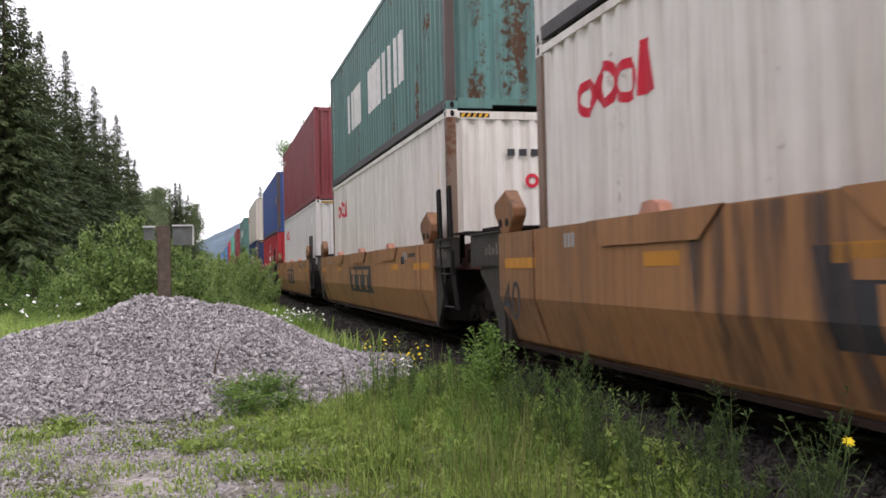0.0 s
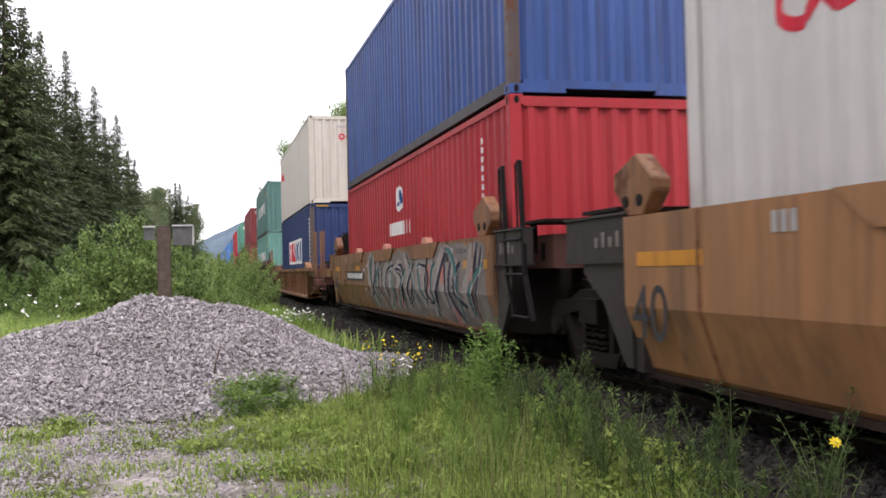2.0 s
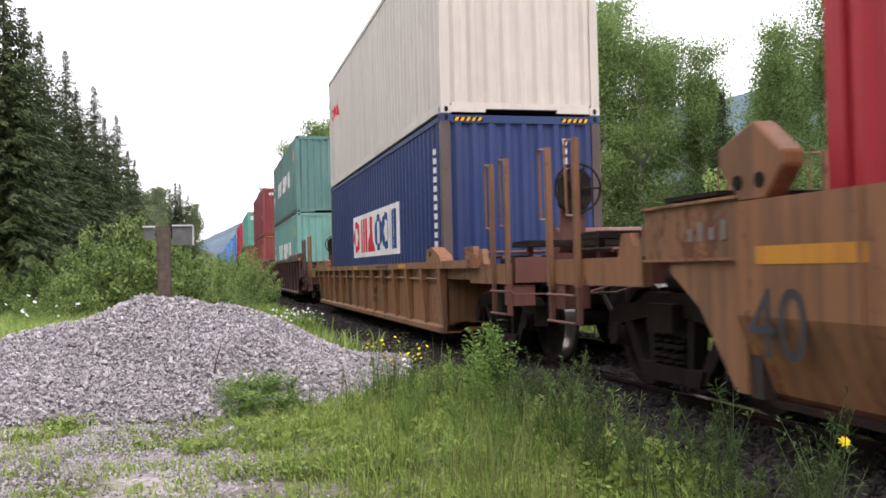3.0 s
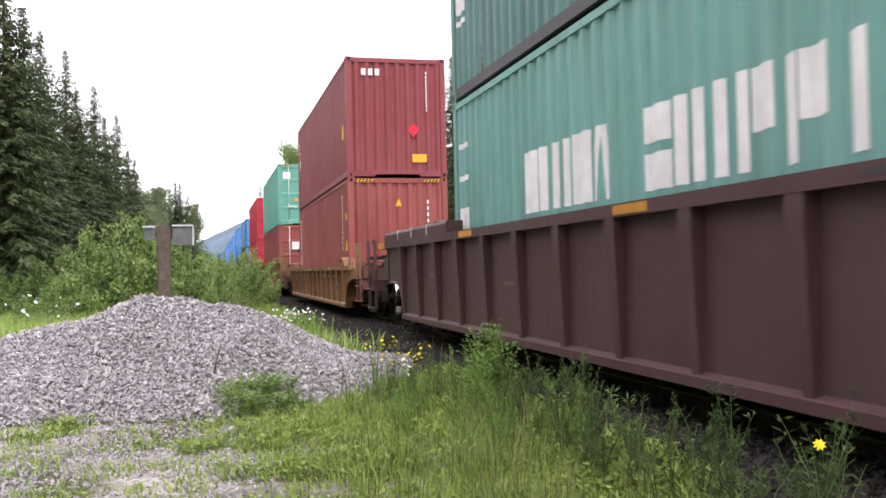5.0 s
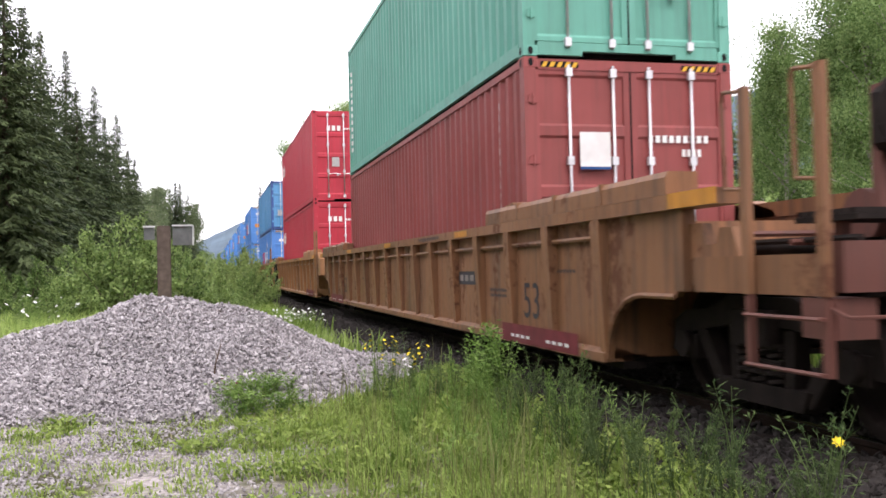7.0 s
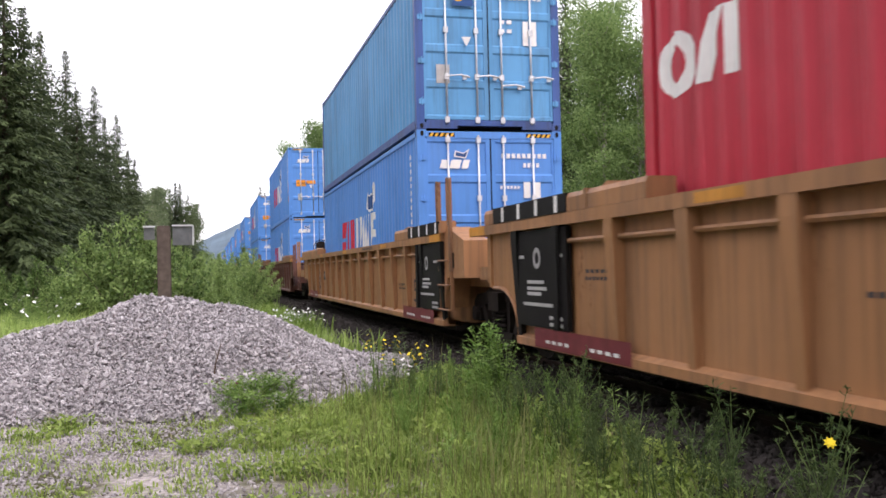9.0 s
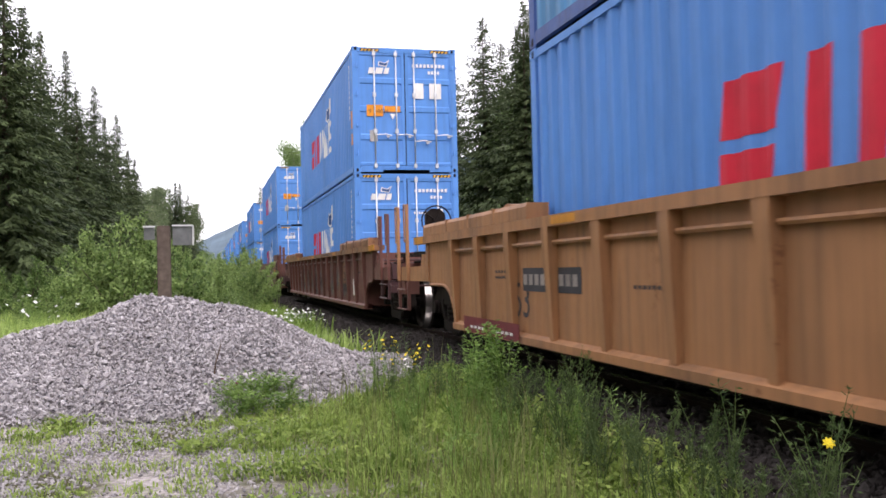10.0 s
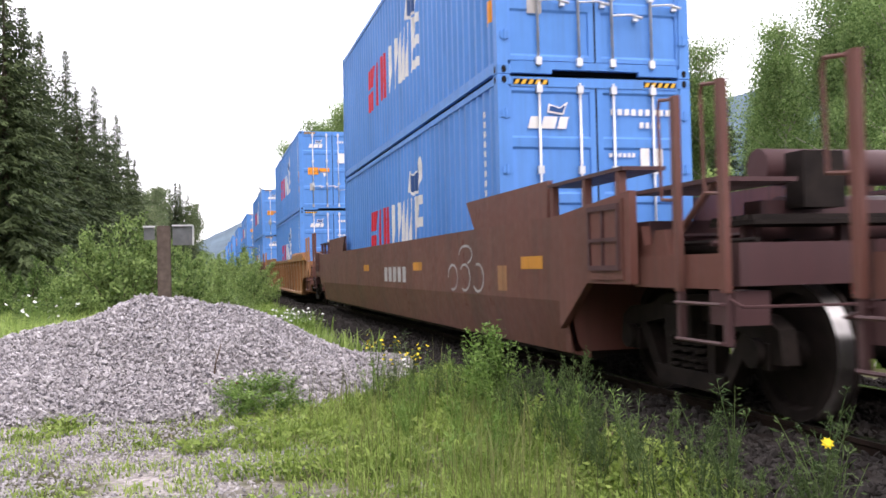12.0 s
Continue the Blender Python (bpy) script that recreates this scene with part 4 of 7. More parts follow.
def column_code(z0, z1, y, n=11, w=0.065):
    bm = bmesh.new()
    s = (z1 - z0) / n
    for i in range(n):
        a, b = z0 + s * i, z0 + s * (i + (0.62 if w < 0.2 else 0.80))
        if w < 0.2:
            flat(bm, [(y, a), (y + w, a), (y + w, b), (y, b)])
            continue
        c, e = w * 0.30, (b - a) * 0.20
        if i % 3 == 1:
            # an open frame
            flat(bm, [(y, a), (y + c, a), (y + c, b), (y, b)])
            flat(bm, [(y + w - c, a), (y + w, a), (y + w, b), (y + w - c, b)])
            flat(bm, [(y + c, a), (y + w - c, a), (y + w - c, a + e), (y + c, a + e)])
            flat(bm, [(y + c, b - e), (y + w - c, b - e), (y + w - c, b), (y + c, b)])
        else:
            # a bar on a stem
            flat(bm, [(y, b - e), (y + w, b - e), (y + w, b), (y, b)])
            flat(bm, [(y + w / 2 - c / 2, a), (y + w / 2 + c / 2, a), (y + w / 2 + c / 2, b - e), (y + w / 2 - c / 2, b - e)])
    return bm


def mark(con, name, bm, mat, label, curved=True):
    part(name, on_side(bm, 0) if curved else bm, mat, con, label)


def end_marks(con, name, quads, mat, label, y=-CL - 0.004):
    """Flat marks on the near end; each an outline in (x, z)."""
    bm = bmesh.new()
    for q in quads:
        bm.faces.new([bm.verts.new((u, y, v)) for u, v in q])
    tagged(part(name, bm, mat, con, label), kind="stuff" if len(quads) > 4 else "")


def rect(x0, x1, z0, z1):
    return [(x0, z0), (x1, z0), (x1, z1), (x0, z1)]


# Shade between stacked containers, put into the upper one's bottom rail colour.
SHADERAIL = paint("shaded_bottom_rail_paint", (0.042, 0.038, 0.038), rust=0.3, fade=0.3, dirt=0.3)
RUSTPOST = paint("rusty_corner_post_paint", (0.20, 0.135, 0.095), rust=0.7, fade=0.4, dirt=0.5)
DARKPOST = paint("dark_rusty_corner_post_paint", (0.075, 0.055, 0.05), rust=0.6, fade=0.4, dirt=0.4)


def container(mat, label, front, z, doors=False, h=2.896, trim=None, group="containers on the train", post=None, end=None):
    """A forty-foot box. front: its near end at the clip's start; z: its floor over the rail."""
    trim = trim or mat
    post = post or trim
    end = end or mat
    rail = SHADERAIL if z > 2 and mat in (teal_box, sea_box, grey_box, blue_box) else trim
    con = thing("shipping_container", label, "container", group)
    cast = shape("corner_casting", trim, corner_casting)
    hole = shape("casting_hole", BLACK, hole_plate)
    for sx in (-1, 1):
        for sy in (-1, 1):
            part("corner_post", shape(("corner_post", sx, sy, h), post, lambda: boxes(
                (min(sx * CW, sx * (CW - 0.05)), max(sx * CW, sx * (CW - 0.05)), min(sy * CL, sy * (CL - 0.14)), max(sy * CL, sy * (CL - 0.14)), 0.10, h - 0.10),
                (min(sx * (CW - 0.05), sx * (CW - 0.13)), max(sx * (CW - 0.05), sx * (CW - 0.13)), min(sy * CL, sy * (CL - 0.06)), max(sy * CL, sy * (CL - 0.06)), 0.10, h - 0.10))), post, con)
            for zz in (0.059, h - 0.059):
                c = part("corner_casting", cast, trim, con)
                c.location = (sx * (CW - 0.078), sy * (CL - 0.086), zz)
                if sx < 0:
                    q = part("casting_hole", hole, BLACK, c, "dark slot in the corner casting")
                    q.location = (-0.0825, 0, 0)
                    if sy < 0:
                        q = part("casting_hole", hole, BLACK, c)
                        q.location = (0, -0.0905, 0)
                        q.rotation_euler = (0, 0, radians(90))
                elif sy < 0:
                    q = part("casting_hole", hole, BLACK, c)
                    q.location = (0, -0.0905, 0)
                    q.rotation_euler = (0, 0, radians(90))
        part("side_panel", shape(("side_panel", sx, h), mat, lambda: side_sheet(h, sx)), mat, con)
        part("top_rail", shape(("top_rail", sx, h), trim, lambda: boxes((min(sx * CW, sx * (CW - 0.06)) , max(sx * CW, sx * (CW - 0.06)), -CL + 0.16, CL - 0.16, h - 0.10, h - 0.025))), trim, con)
        part("bottom_rail", shape(("bottom_rail", sx), rail, lambda: boxes((min(sx * CW, sx * (CW - 0.05)), max(sx * CW, sx * (CW - 0.05)), -CL + 0.16, CL - 0.16, 0.03, 0.16))), rail, con)
    part("roof", shape(("roof", h), mat, lambda: boxes((-CW + 0.05, CW - 0.05, -CL + 0.1, CL - 0.1, h - 0.06, h - 0.035))), mat, con)
    part("underframe", shape("underframe", BLACK, lambda: boxes((-CW + 0.05, CW - 0.05, -CL + 0.2, CL - 0.2, 0.05, 0.15))), BLACK, con)
    part("far_end_panel", shape(("end_panel", 1, h), mat, lambda: end_sheet(h, 1)), mat, con)
    part("end_header", shape(("end_header", h), trim, lambda: boxes((-CW + 0.16, CW - 0.16, -CL + 0.004, -CL + 0.07, h - 0.13, h - 0.02))), trim, con)
    part("end_sill", shape("end_sill", trim, lambda: boxes((-CW + 0.16, -0.55, -CL + 0.004, -CL + 0.07, 0.02, 0.16), (-0.55, 0.55, -CL + 0.004, -CL + 0.07, 0.07, 0.16), (0.55, CW - 0.16, -CL + 0.004, -CL + 0.07, 0.02, 0.16))), trim, con)
    if doors:
        for sx, x0, x1 in ((-1, -CW + 0.10, -0.012), (1, 0.012, CW - 0.10)):
            leaf = part("door", shape(("door", sx, h), mat, lambda: door_leaf(h, x0, x1)), mat, con)
            door_frame(h, x0, x1, leaf, sx, mat)
            for bx in (x0 + 0.40, x1 - 0.20) if sx < 0 else (x0 + 0.20, x1 - 0.40):
                q = part("lock_bar", shape(("lock_bar", h), GALV, lambda: lock_bar(h)), GALV, leaf, "galvanised locking bar")
                q.location = (bx, -CL - 0.012, 0)
                q = part("lock_handle", shape(("lock_handle", sx), GALV, lambda: lock_handle(1)), GALV, leaf)
                q.location = (bx, -CL - 0.012, 0.72 + (0.14 if (bx > 0) == (bx > 0.6) else 0.0))
            for z0 in (0.45, 1.1, 1.8, h - 0.45):
                q = part("hinge", shape("hinge", mat, hinge), mat, leaf)
                q.location = (sx * (CW - 0.09), -CL + 0.005, z0)
        part("door_gasket", shape(("door_gasket", h), BLACK, lambda: boxes((-0.012, 0.012, -CL + 0.02, -CL + 0.05, 0.17, h - 0.13))), BLACK, con, "black rubber door gasket")
    else:
        part("near_end_panel", shape(("end_panel", -1, h), end, lambda: end_sheet(h, -1)), end, con)
    MOVERS.append((con, TRACK, front + CL, z))
    return con


def hazards(con, h=2.896):
    for x in (-1.02, 0.62):
        q = part("hazard_stripe", shape("hazard_stripe", YELLOWMARK, hazard_bar), YELLOWMARK, con, "black and yellow warning stripe")
        q.location = (x, -CL - 0.001, h - 0.105)
        q = part("hazard_backing", shape("hazard_backing", BLACK, lambda: boxes((-0.01, 0.42, 0, 0.002, -0.004, 0.06))), BLACK, con)
        q.location = (x, -CL + 0.0015, h - 0.105)


def red_name(con, z=2.16, y0=5.05, y1=3.5):
    """Three fat red rings and a wedge."""
    bm = bmesh.new()
    w = (y1 - y0) / 4
    for i in range(3):
        ring_mark(bm, y0 + w * (i + 0.45), z + (0.0, 0.04, 0.0)[i], abs(w) * 0.54, (0.17, 0.20, 0.18)[i], 0.085, 0.085)
    a = y0 + w * 3.0
    flat(bm, [(a, z - 0.17), (a + w * 0.75, z - 0.17), (a + w * 0.5, z + 0.26), (a + w * 0.1, z + 0.26)])
    mark(con, "red_mark", bm, REDMARK, "fat red painted trade mark")


def red_end_name(con, x, z, w=0.55):
    quads = []
    for i in range(4):
        c, n = x + w * (i + 0.5) / 4, 12
        for k in range(n):
            a, b = 2 * math.pi * k / n, 2 * math.pi * (k + 1) / n
            quads.append([(c + w * r * math.cos(t), z + w * r * math.sin(t)) for r, t in ((0.115, a), (0.115, b), (0.06, b), (0.06, a))])
    end_marks(con, "red_end_mark", quads, REDMARK, "small red trade mark", -CL - 0.003)


def end_code(con, rows, mat=DARKMARK, y=-CL - 0.003, name="code_marks"):
    """Rows of short bars: (x0, x1, z, height, count)."""
    quads = []
    for x0, x1, z, hh, n in rows:
        w = (x1 - x0) / n
        quads += [rect(x0 + w * i, x0 + w * (i + 0.66), z, z + hh) for i in range(n)]
    end_marks(con, name, quads, mat, "row of small stencilled marks", y)


def wave_mark(con, y, z, s, flip=1):
    """The dark blue mark with a white outline."""
    pts = [(0.0, 0.0), (0.36, -0.14), (0.78, -0.10), (1.0, 0.34), (0.92, 0.86), (0.66, 0.52), (0.44, 0.42), (0.05, 0.60)]
    bm = flat(bmesh.new(), [(y - s * u, z + 0.62 * s * v) for u, v in pts])
    mark(con, "outline_mark", bm, WHITEPAINT, "white outline of a blue trade mark")
    bm = flat(bmesh.new(), [(y - s * (0.5 + (u - 0.5) * 0.76), z + 0.62 * s * (0.2 + (v - 0.2) * 0.76)) for u, v in pts])
    ob = part("blue_mark", on_side(bm, 0), NAVYMARK, con)
    ob.location.x = -0.004


def blue_liner(con):
    """Red and white slanted name on the side with its mark, and the door's marks."""
    z = 1.0
    bm = bmesh.new()
    flat(bm, [(2.62, z), (2.02, z), (1.96, z + 0.38), (2.56, z + 0.38)])
    flat(bm, [(2.55, z + 0.47), (1.95, z + 0.47), (1.89, z + 0.85), (2.49, z + 0.85)])
    for a, w in ((1.70, 0.22), (1.30, 0.22), (0.90, 0.22)):
        flat(bm, [(a, z), (a - w, z), (a - w - 0.06, z + 0.85), (a - 0.06, z + 0.85)])
    mark(con, "red_mark", bm, REDMARK, "red ring and slanted bars of the trade mark")
    bm = bmesh.new()
    for a, w in ((0.48, 0.20), (-0.04, 0.20), (-0.46, 0.19), (-0.76, 0.19), (-1.06, 0.19), (-1.42, 0.20)):
        flat(bm, [(a, z), (a - w, z), (a - w - 0.14, z + 0.85), (a - 0.14, z + 0.85)])
    for v in (0.0, 0.35, 0.70):
        flat(bm, [(-1.62, z + v), (-2.0, z + v), (-2.02, z + v + 0.15), (-1.64, z + v + 0.15)])
    mark(con, "white_mark", bm, WHITEPAINT, "slanted white bars of the trade mark")
    wave_mark(con, -1.1, 1.96, 0.95)
    mark(con, "side_code", column_code(1.3, 2.6, -5.55), WHITEPAINT, "column of small white marks")
    return con


def blue_doors(con, orange):
    """White and orange signs on the blue doors."""
    q = []
    for i, (x, w) in enumerate(((-0.86, 0.13), (-0.70, 0.17), (-0.50, 0.11))):
        q.append([(x, 2.28), (x + w, 2.28), (x + w + 0.04, 2.42), (x + 0.04, 2.42)])
    end_marks(con, "white_door_mark", q, WHITEPAINT, "white trade mark on the door", -CL + 0.011)
    end_marks(con, "outline_door_mark", [[(-0.62, 2.47), (-0.42, 2.44), (-0.36, 2.60), (-0.46, 2.53), (-0.60, 2.57)]], WHITEPAINT, "white outline mark", -CL + 0.011)
    end_marks(con, "blue_door_mark", [[(-0.595, 2.485), (-0.43, 2.46), (-0.39, 2.56), (-0.46, 2.515), (-0.585, 2.55)]], NAVYMARK, "small blue mark", -CL + 0.009)
    end_code(con, [(0.18, 0.98, 2.45, 0.075, 9), (0.55, 0.85, 2.30, 0.07, 4)], WHITEPAINT, -CL + 0.011)
    if orange:
        end_marks(con, "height_sign", [rect(-0.90, -0.52, 1.30, 1.56), rect(-0.49, -0.12, 1.40, 1.54)], ORANGEMARK, "orange height warning sign", -CL + 0.011)
        lettering(con, "9  HIGH", (-0.86, -CL + 0.009, 1.37), 0.13, DARKMARK)
        end_marks(con, "warning_triangle", [[(-0.36, 1.36), (-0.24, 1.36), (-0.30, 1.22)]], WHITEPAINT, "white warning triangle", -CL + 0.011)
        end_marks(con, "data_panel", [rect(0.22, 0.44, 1.72, 2.08), rect(0.58, 0.86, 1.72, 2.08)], WHITEPAINT, "white data panel", -CL + 0.011)
        end_marks(con, "plate", [rect(-0.84, -0.66, 0.72, 0.98)], GREYMARK, "pale safety plate", -CL + 0.011)
        bm = flat(flat(bmesh.new(), [(-5.62, 1.45), (-5.90, 1.45), (-5.90, 1.05), (-5.62, 1.05)]), [(-5.62, 0.92), (-5.90, 0.92), (-5.90, 0.66), (-5.62, 0.66)])
        mark(con, "side_height_sign", bm, ORANGEMARK, "orange sign by the corner post")
    else:
        end_code(con, [(0.15, 0.5, 1.95, 0.05, 6), (0.55, 0.9, 1.80, 0.26, 2)], WHITEPAINT, -CL + 0.011, "data_marks")


def lettering(parent, text, at, size, mat, turn=(90, 0, 0), name="lettering"):
    cu = bpy.data.curves.new(name, "FONT")
    cu.body, cu.size = text, size
    tmp = bpy.data.objects.new(name, cu)
    scene.collection.objects.link(tmp)
    bpy.context.view_layer.update()
    me = bpy.data.meshes.new_from_object(tmp.evaluated_get(bpy.context.evaluated_depsgraph_get()))
    bpy.data.objects.remove(tmp)
    me.materials.clear()
    me.materials.append(mat)
    ob = new(name, me)
    ob.parent = parent
    ob.location = at
    ob.rotation_euler = [radians(a) for a in turn]
    return tagged(ob, "painted lettering")


# ---- rail cars ----
BX = 1.507            # half width over the sides


def spring_coil(z0, z1, r=0.06, turns=5):
    """One helical coil as a single bent bar."""
    n = turns * 8
    pts = [(r * math.cos(i * math.pi / 4), r * math.sin(i * math.pi / 4), z0 + (z1 - z0) * i / n) for i in range(n + 1)]
    v, f = tube(pts, [0.016] * (n + 1), 5)
    bm = bmesh.new()
    vs = [bm.verts.new(p) for p in v]
    for q in f:
        bm.faces.new([vs[i] for i in q])
    return bm


def truck_frame(x):
    """Cast side frame: an arched top bar, two sloping legs, a spring seat and the bearing jaws."""
    bm = bmesh.new()
    prism(bm, [(-1.14, 0.40), (-1.10, 0.62), (-0.95, 0.70), (-0.60, 0.73), (-0.35, 0.82), (0.35, 0.82), (0.60, 0.73), (0.95, 0.70), (1.10, 0.62), (1.14, 0.40), (1.02, 0.40), (0.98, 0.52), (0.78, 0.56), (0.34, 0.63), (-0.34, 0.63), (-0.78, 0.56), (-0.98, 0.52), (-1.02, 0.40)], x, x + 0.12, "x")
    for s in (-1, 1):
        prism(bm, [(s * 0.36, 0.62), (s * 0.25, 0.62), (s * 0.25, 0.26), (s * 0.34, 0.26)], x, x + 0.12, "x")
        prism(bm, [(s * 0.80, 0.555), (s * 0.66, 0.575), (s * 0.36, 0.16), (s * 0.50, 0.17)], x + 0.005, x + 0.115, "x")
        box(bm, x - 0.02, x + 0.13, s * 0.89 - 0.13, s * 0.89 + 0.13, 0.36, 0.53)
        rod(bm, (x - 0.07, s * 0.89, 0.46), (x, s * 0.89, 0.46), 0.095, 12)
    prism(bm, [(-0.50, 0.27), (0.50, 0.27), (0.44, 0.14), (-0.44, 0.14)], x - 0.02, x + 0.14, "x")
    for z in (0.33, 0.41, 0.49):
        box(bm, x - 0.025, x + 0.02, -0.25, 0.25, z, z + 0.022)
    return bm


def truck_bolster():
    bm = boxes((-1.15, 1.15, -0.2, 0.2, 0.52, 0.74), (-0.35, 0.35, -0.35, 0.35, 0.70, 0.86))
    return bm


def wheel_shape():
    bm = bmesh.new()
    prof = [(-0.07, 0.0), (-0.07, 0.10), (-0.02, 0.13), (0.0, 0.36), (-0.065, 0.38), (-0.065, 0.450), (0.05, 0.457), (0.06, 0.485), (0.08, 0.48), (0.08, 0.38), (0.03, 0.36), (0.02, 0.13), (0.07, 0.10), (0.07, 0.0)]
    n = 28
    rows = [[bm.verts.new((x, r * math.cos(2 * math.pi * i / n), r * math.sin(2 * math.pi * i / n))) for i in range(n)] for x, r in prof[1:-1]]
    for a, b in zip(rows, rows[1:]):
        for i in range(n):
            bm.faces.new([a[i], a[(i + 1) % n], b[(i + 1) % n], b[i]])
    bm.faces.new(rows[0])
    bm.faces.new(rows[-1][::-1])
    bmesh.ops.recalc_face_normals(bm, faces=bm.faces)
    return bm


def truck(car, y):
    t = part("truck", shape("truck", GRIME, truck_bolster), GRIME, car, "greasy black two-axle truck")
    t.location = (0, y, 0)
    for x in (-1.06, 0.96):
        part("side_frame", shape(("side_frame", x), GRIME, lambda: truck_frame(x)), GRIME, t)
        for y3 in (-0.17, 0.0, 0.17):
            q = part("spring", shape("spring", GRIME, lambda: spring_coil(0.27, 0.54, 0.068, 5)), GRIME, t)
            q.location = (x + 0.03, y3, 0)
    for ya in (-0.89, 0.89):
        w = part("wheelset", wheelset(), GRIME, t, "grimy axle and wheels with bright worn treads")
        w.location = (0, ya, 0.4615)
        SPINS.append((w, ya))


SPINS = []


def wheelset():
    """Axle and two wheels as one piece, the treads bright."""
    if "wheelset" not in MESHES:
        bm = rod(bmesh.new(), (-0.98, 0, 0), (0.98, 0, 0), 0.08, 10)
        for sx in (-1, 1):
            w = wheel_shape()
            if sx > 0:
                bmesh.ops.rotate(w, verts=w.verts, cent=(0, 0, 0), matrix=Matrix.Rotation(math.pi, 3, "Z"))
            bmesh.ops.translate(w, verts=w.verts, vec=(sx * 0.755, 0, 0))
            tmp = bpy.data.meshes.new("tmp")
            w.to_mesh(tmp)
            w.free()
            bm.from_mesh(tmp)
            bpy.data.meshes.remove(tmp)
        bm.faces.ensure_lookup_table()
        for f in bm.faces:
            c = f.calc_center_median()
            if 0.448 < math.hypot(c.y, c.z) < 0.47 and abs(f.normal.x) < 0.5:
                f.material_index = 1
        me = bpy.data.meshes.new("wheelset")
        bm.to_mesh(me)
        bm.free()
        me.materials.append(GRIME)
        me.materials.append(WHEEL)
        MESHES["wheelset"] = me
    return MESHES["wheelset"]


def handrail(y, z0, z1, out=0.10):
    """A flat upright with a bent grab iron on it, on the near side."""
    bm = boxes((-1.48, -1.435, y - 0.032, y + 0.032, z0, z1))
    pts = [(-1.455, y + 0.02, z1 - 0.02), (-1.455, y + out + 0.12, z1 + 0.01), (-1.455, y + out + 0.14, z1 - 0.05), (-1.455, y + out + 0.12, z0 + 0.62), (-1.455, y + 0.02, z0 + 0.60)]
    for p, q in zip(pts, pts[1:]):
        rod(bm, p, q, 0.013, 6)
    return bm


def step_ladder(y0, y1, z0, z1, x=-1.46):
    """Two flat stringers and bent round rungs."""
    bm = boxes((x - 0.01, x + 0.035, y0 - 0.022, y0 + 0.022, z0, z1), (x - 0.01, x + 0.035, y1 - 0.022, y1 + 0.022, z0, z1))
    n = max(2, round((z1 - z0) / 0.33))
    for i in range(n):
        z = z0 + 0.015 + i * (z1 - z0 - 0.05) / n
        rod(bm, (x - 0.03, y0, z), (x - 0.03, y1, z), 0.013, 6)
        for y in (y0, y1):
            rod(bm, (x - 0.03, y, z), (x + 0.03, y, z), 0.013, 5)
    return bm


def bent_post(y, lean, z0, zk, z1):
    """An upright that kinks towards the end of the car below the deck, with a slim grab iron."""
    bm = bmesh.new()
    prism(bm, [(y - 0.028, z1), (y + 0.028, z1), (y + 0.028 - 0.10, zk), (y + 0.028 - lean, z0), (y - 0.028 - lean, z0), (y - 0.028 - 0.10, zk)], -1.48, -1.44, "x")
    pts = [(-1.46, y, z1 - 0.02), (-1.46, y + 0.12, z1 - 0.02), (-1.46, y + 0.08, zk + 0.20), (-1.46, y - 0.03, zk + 0.20)]
    for p, q in zip(pts, pts[1:]):
        rod(bm, p, q, 0.012, 6)
    return bm


def brake_wheel():
    bm = bmesh.new()
    n = 20
    for i in range(n):
        a, b = 2 * math.pi * i / n, 2 * math.pi * (i + 1) / n
        rod(bm, (0.27 * math.cos(a), 0, 0.27 * math.sin(a)), (0.27 * math.cos(b), 0, 0.27 * math.sin(b)), 0.014, 5)
    for i in range(5):
        a = 2 * math.pi * i / 5
        rod(bm, (0, 0.02, 0), (0.27 * math.cos(a), 0, 0.27 * math.sin(a)), 0.012, 5)
    rod(bm, (0, -0.03, 0), (0, 0.10, 0), 0.05, 8)
    return bm


def coupler(car, y, sign):
    """Draft arm and knuckle towards the next car."""
    bm = boxes((-0.09, 0.09, min(y, y + sign * 1.0), max(y, y + sign * 1.0), 0.78, 0.94), (-0.16, 0.16, min(y + sign * 1.0, y + sign * 1.25), max(y + sign * 1.0, y + sign * 1.25), 0.70, 1.0))
    part("coupler", bm, GRIME, car, "greasy steel coupler")
    bm = bmesh.new()
    pts = [(-0.45, y, 0.85), (-0.5, y + sign * 0.5, 0.55), (-0.35, y + sign * 1.0, 0.42), (-0.2, y + sign * 1.3, 0.5)]
    for p, q in zip(pts, pts[1:]):
        rod(bm, p, q, 0.03, 6)
    hose = part("brake_hose", bm, BLACK, car, "black rubber brake hose")
    part("hose_coupling", rod(bmesh.new(), (-0.52, y + sign * 0.02, 0.86), (-0.44, y + sign * 0.02, 0.86), 0.045, 8), REDHOSE, hose, "red glad-hand valve")


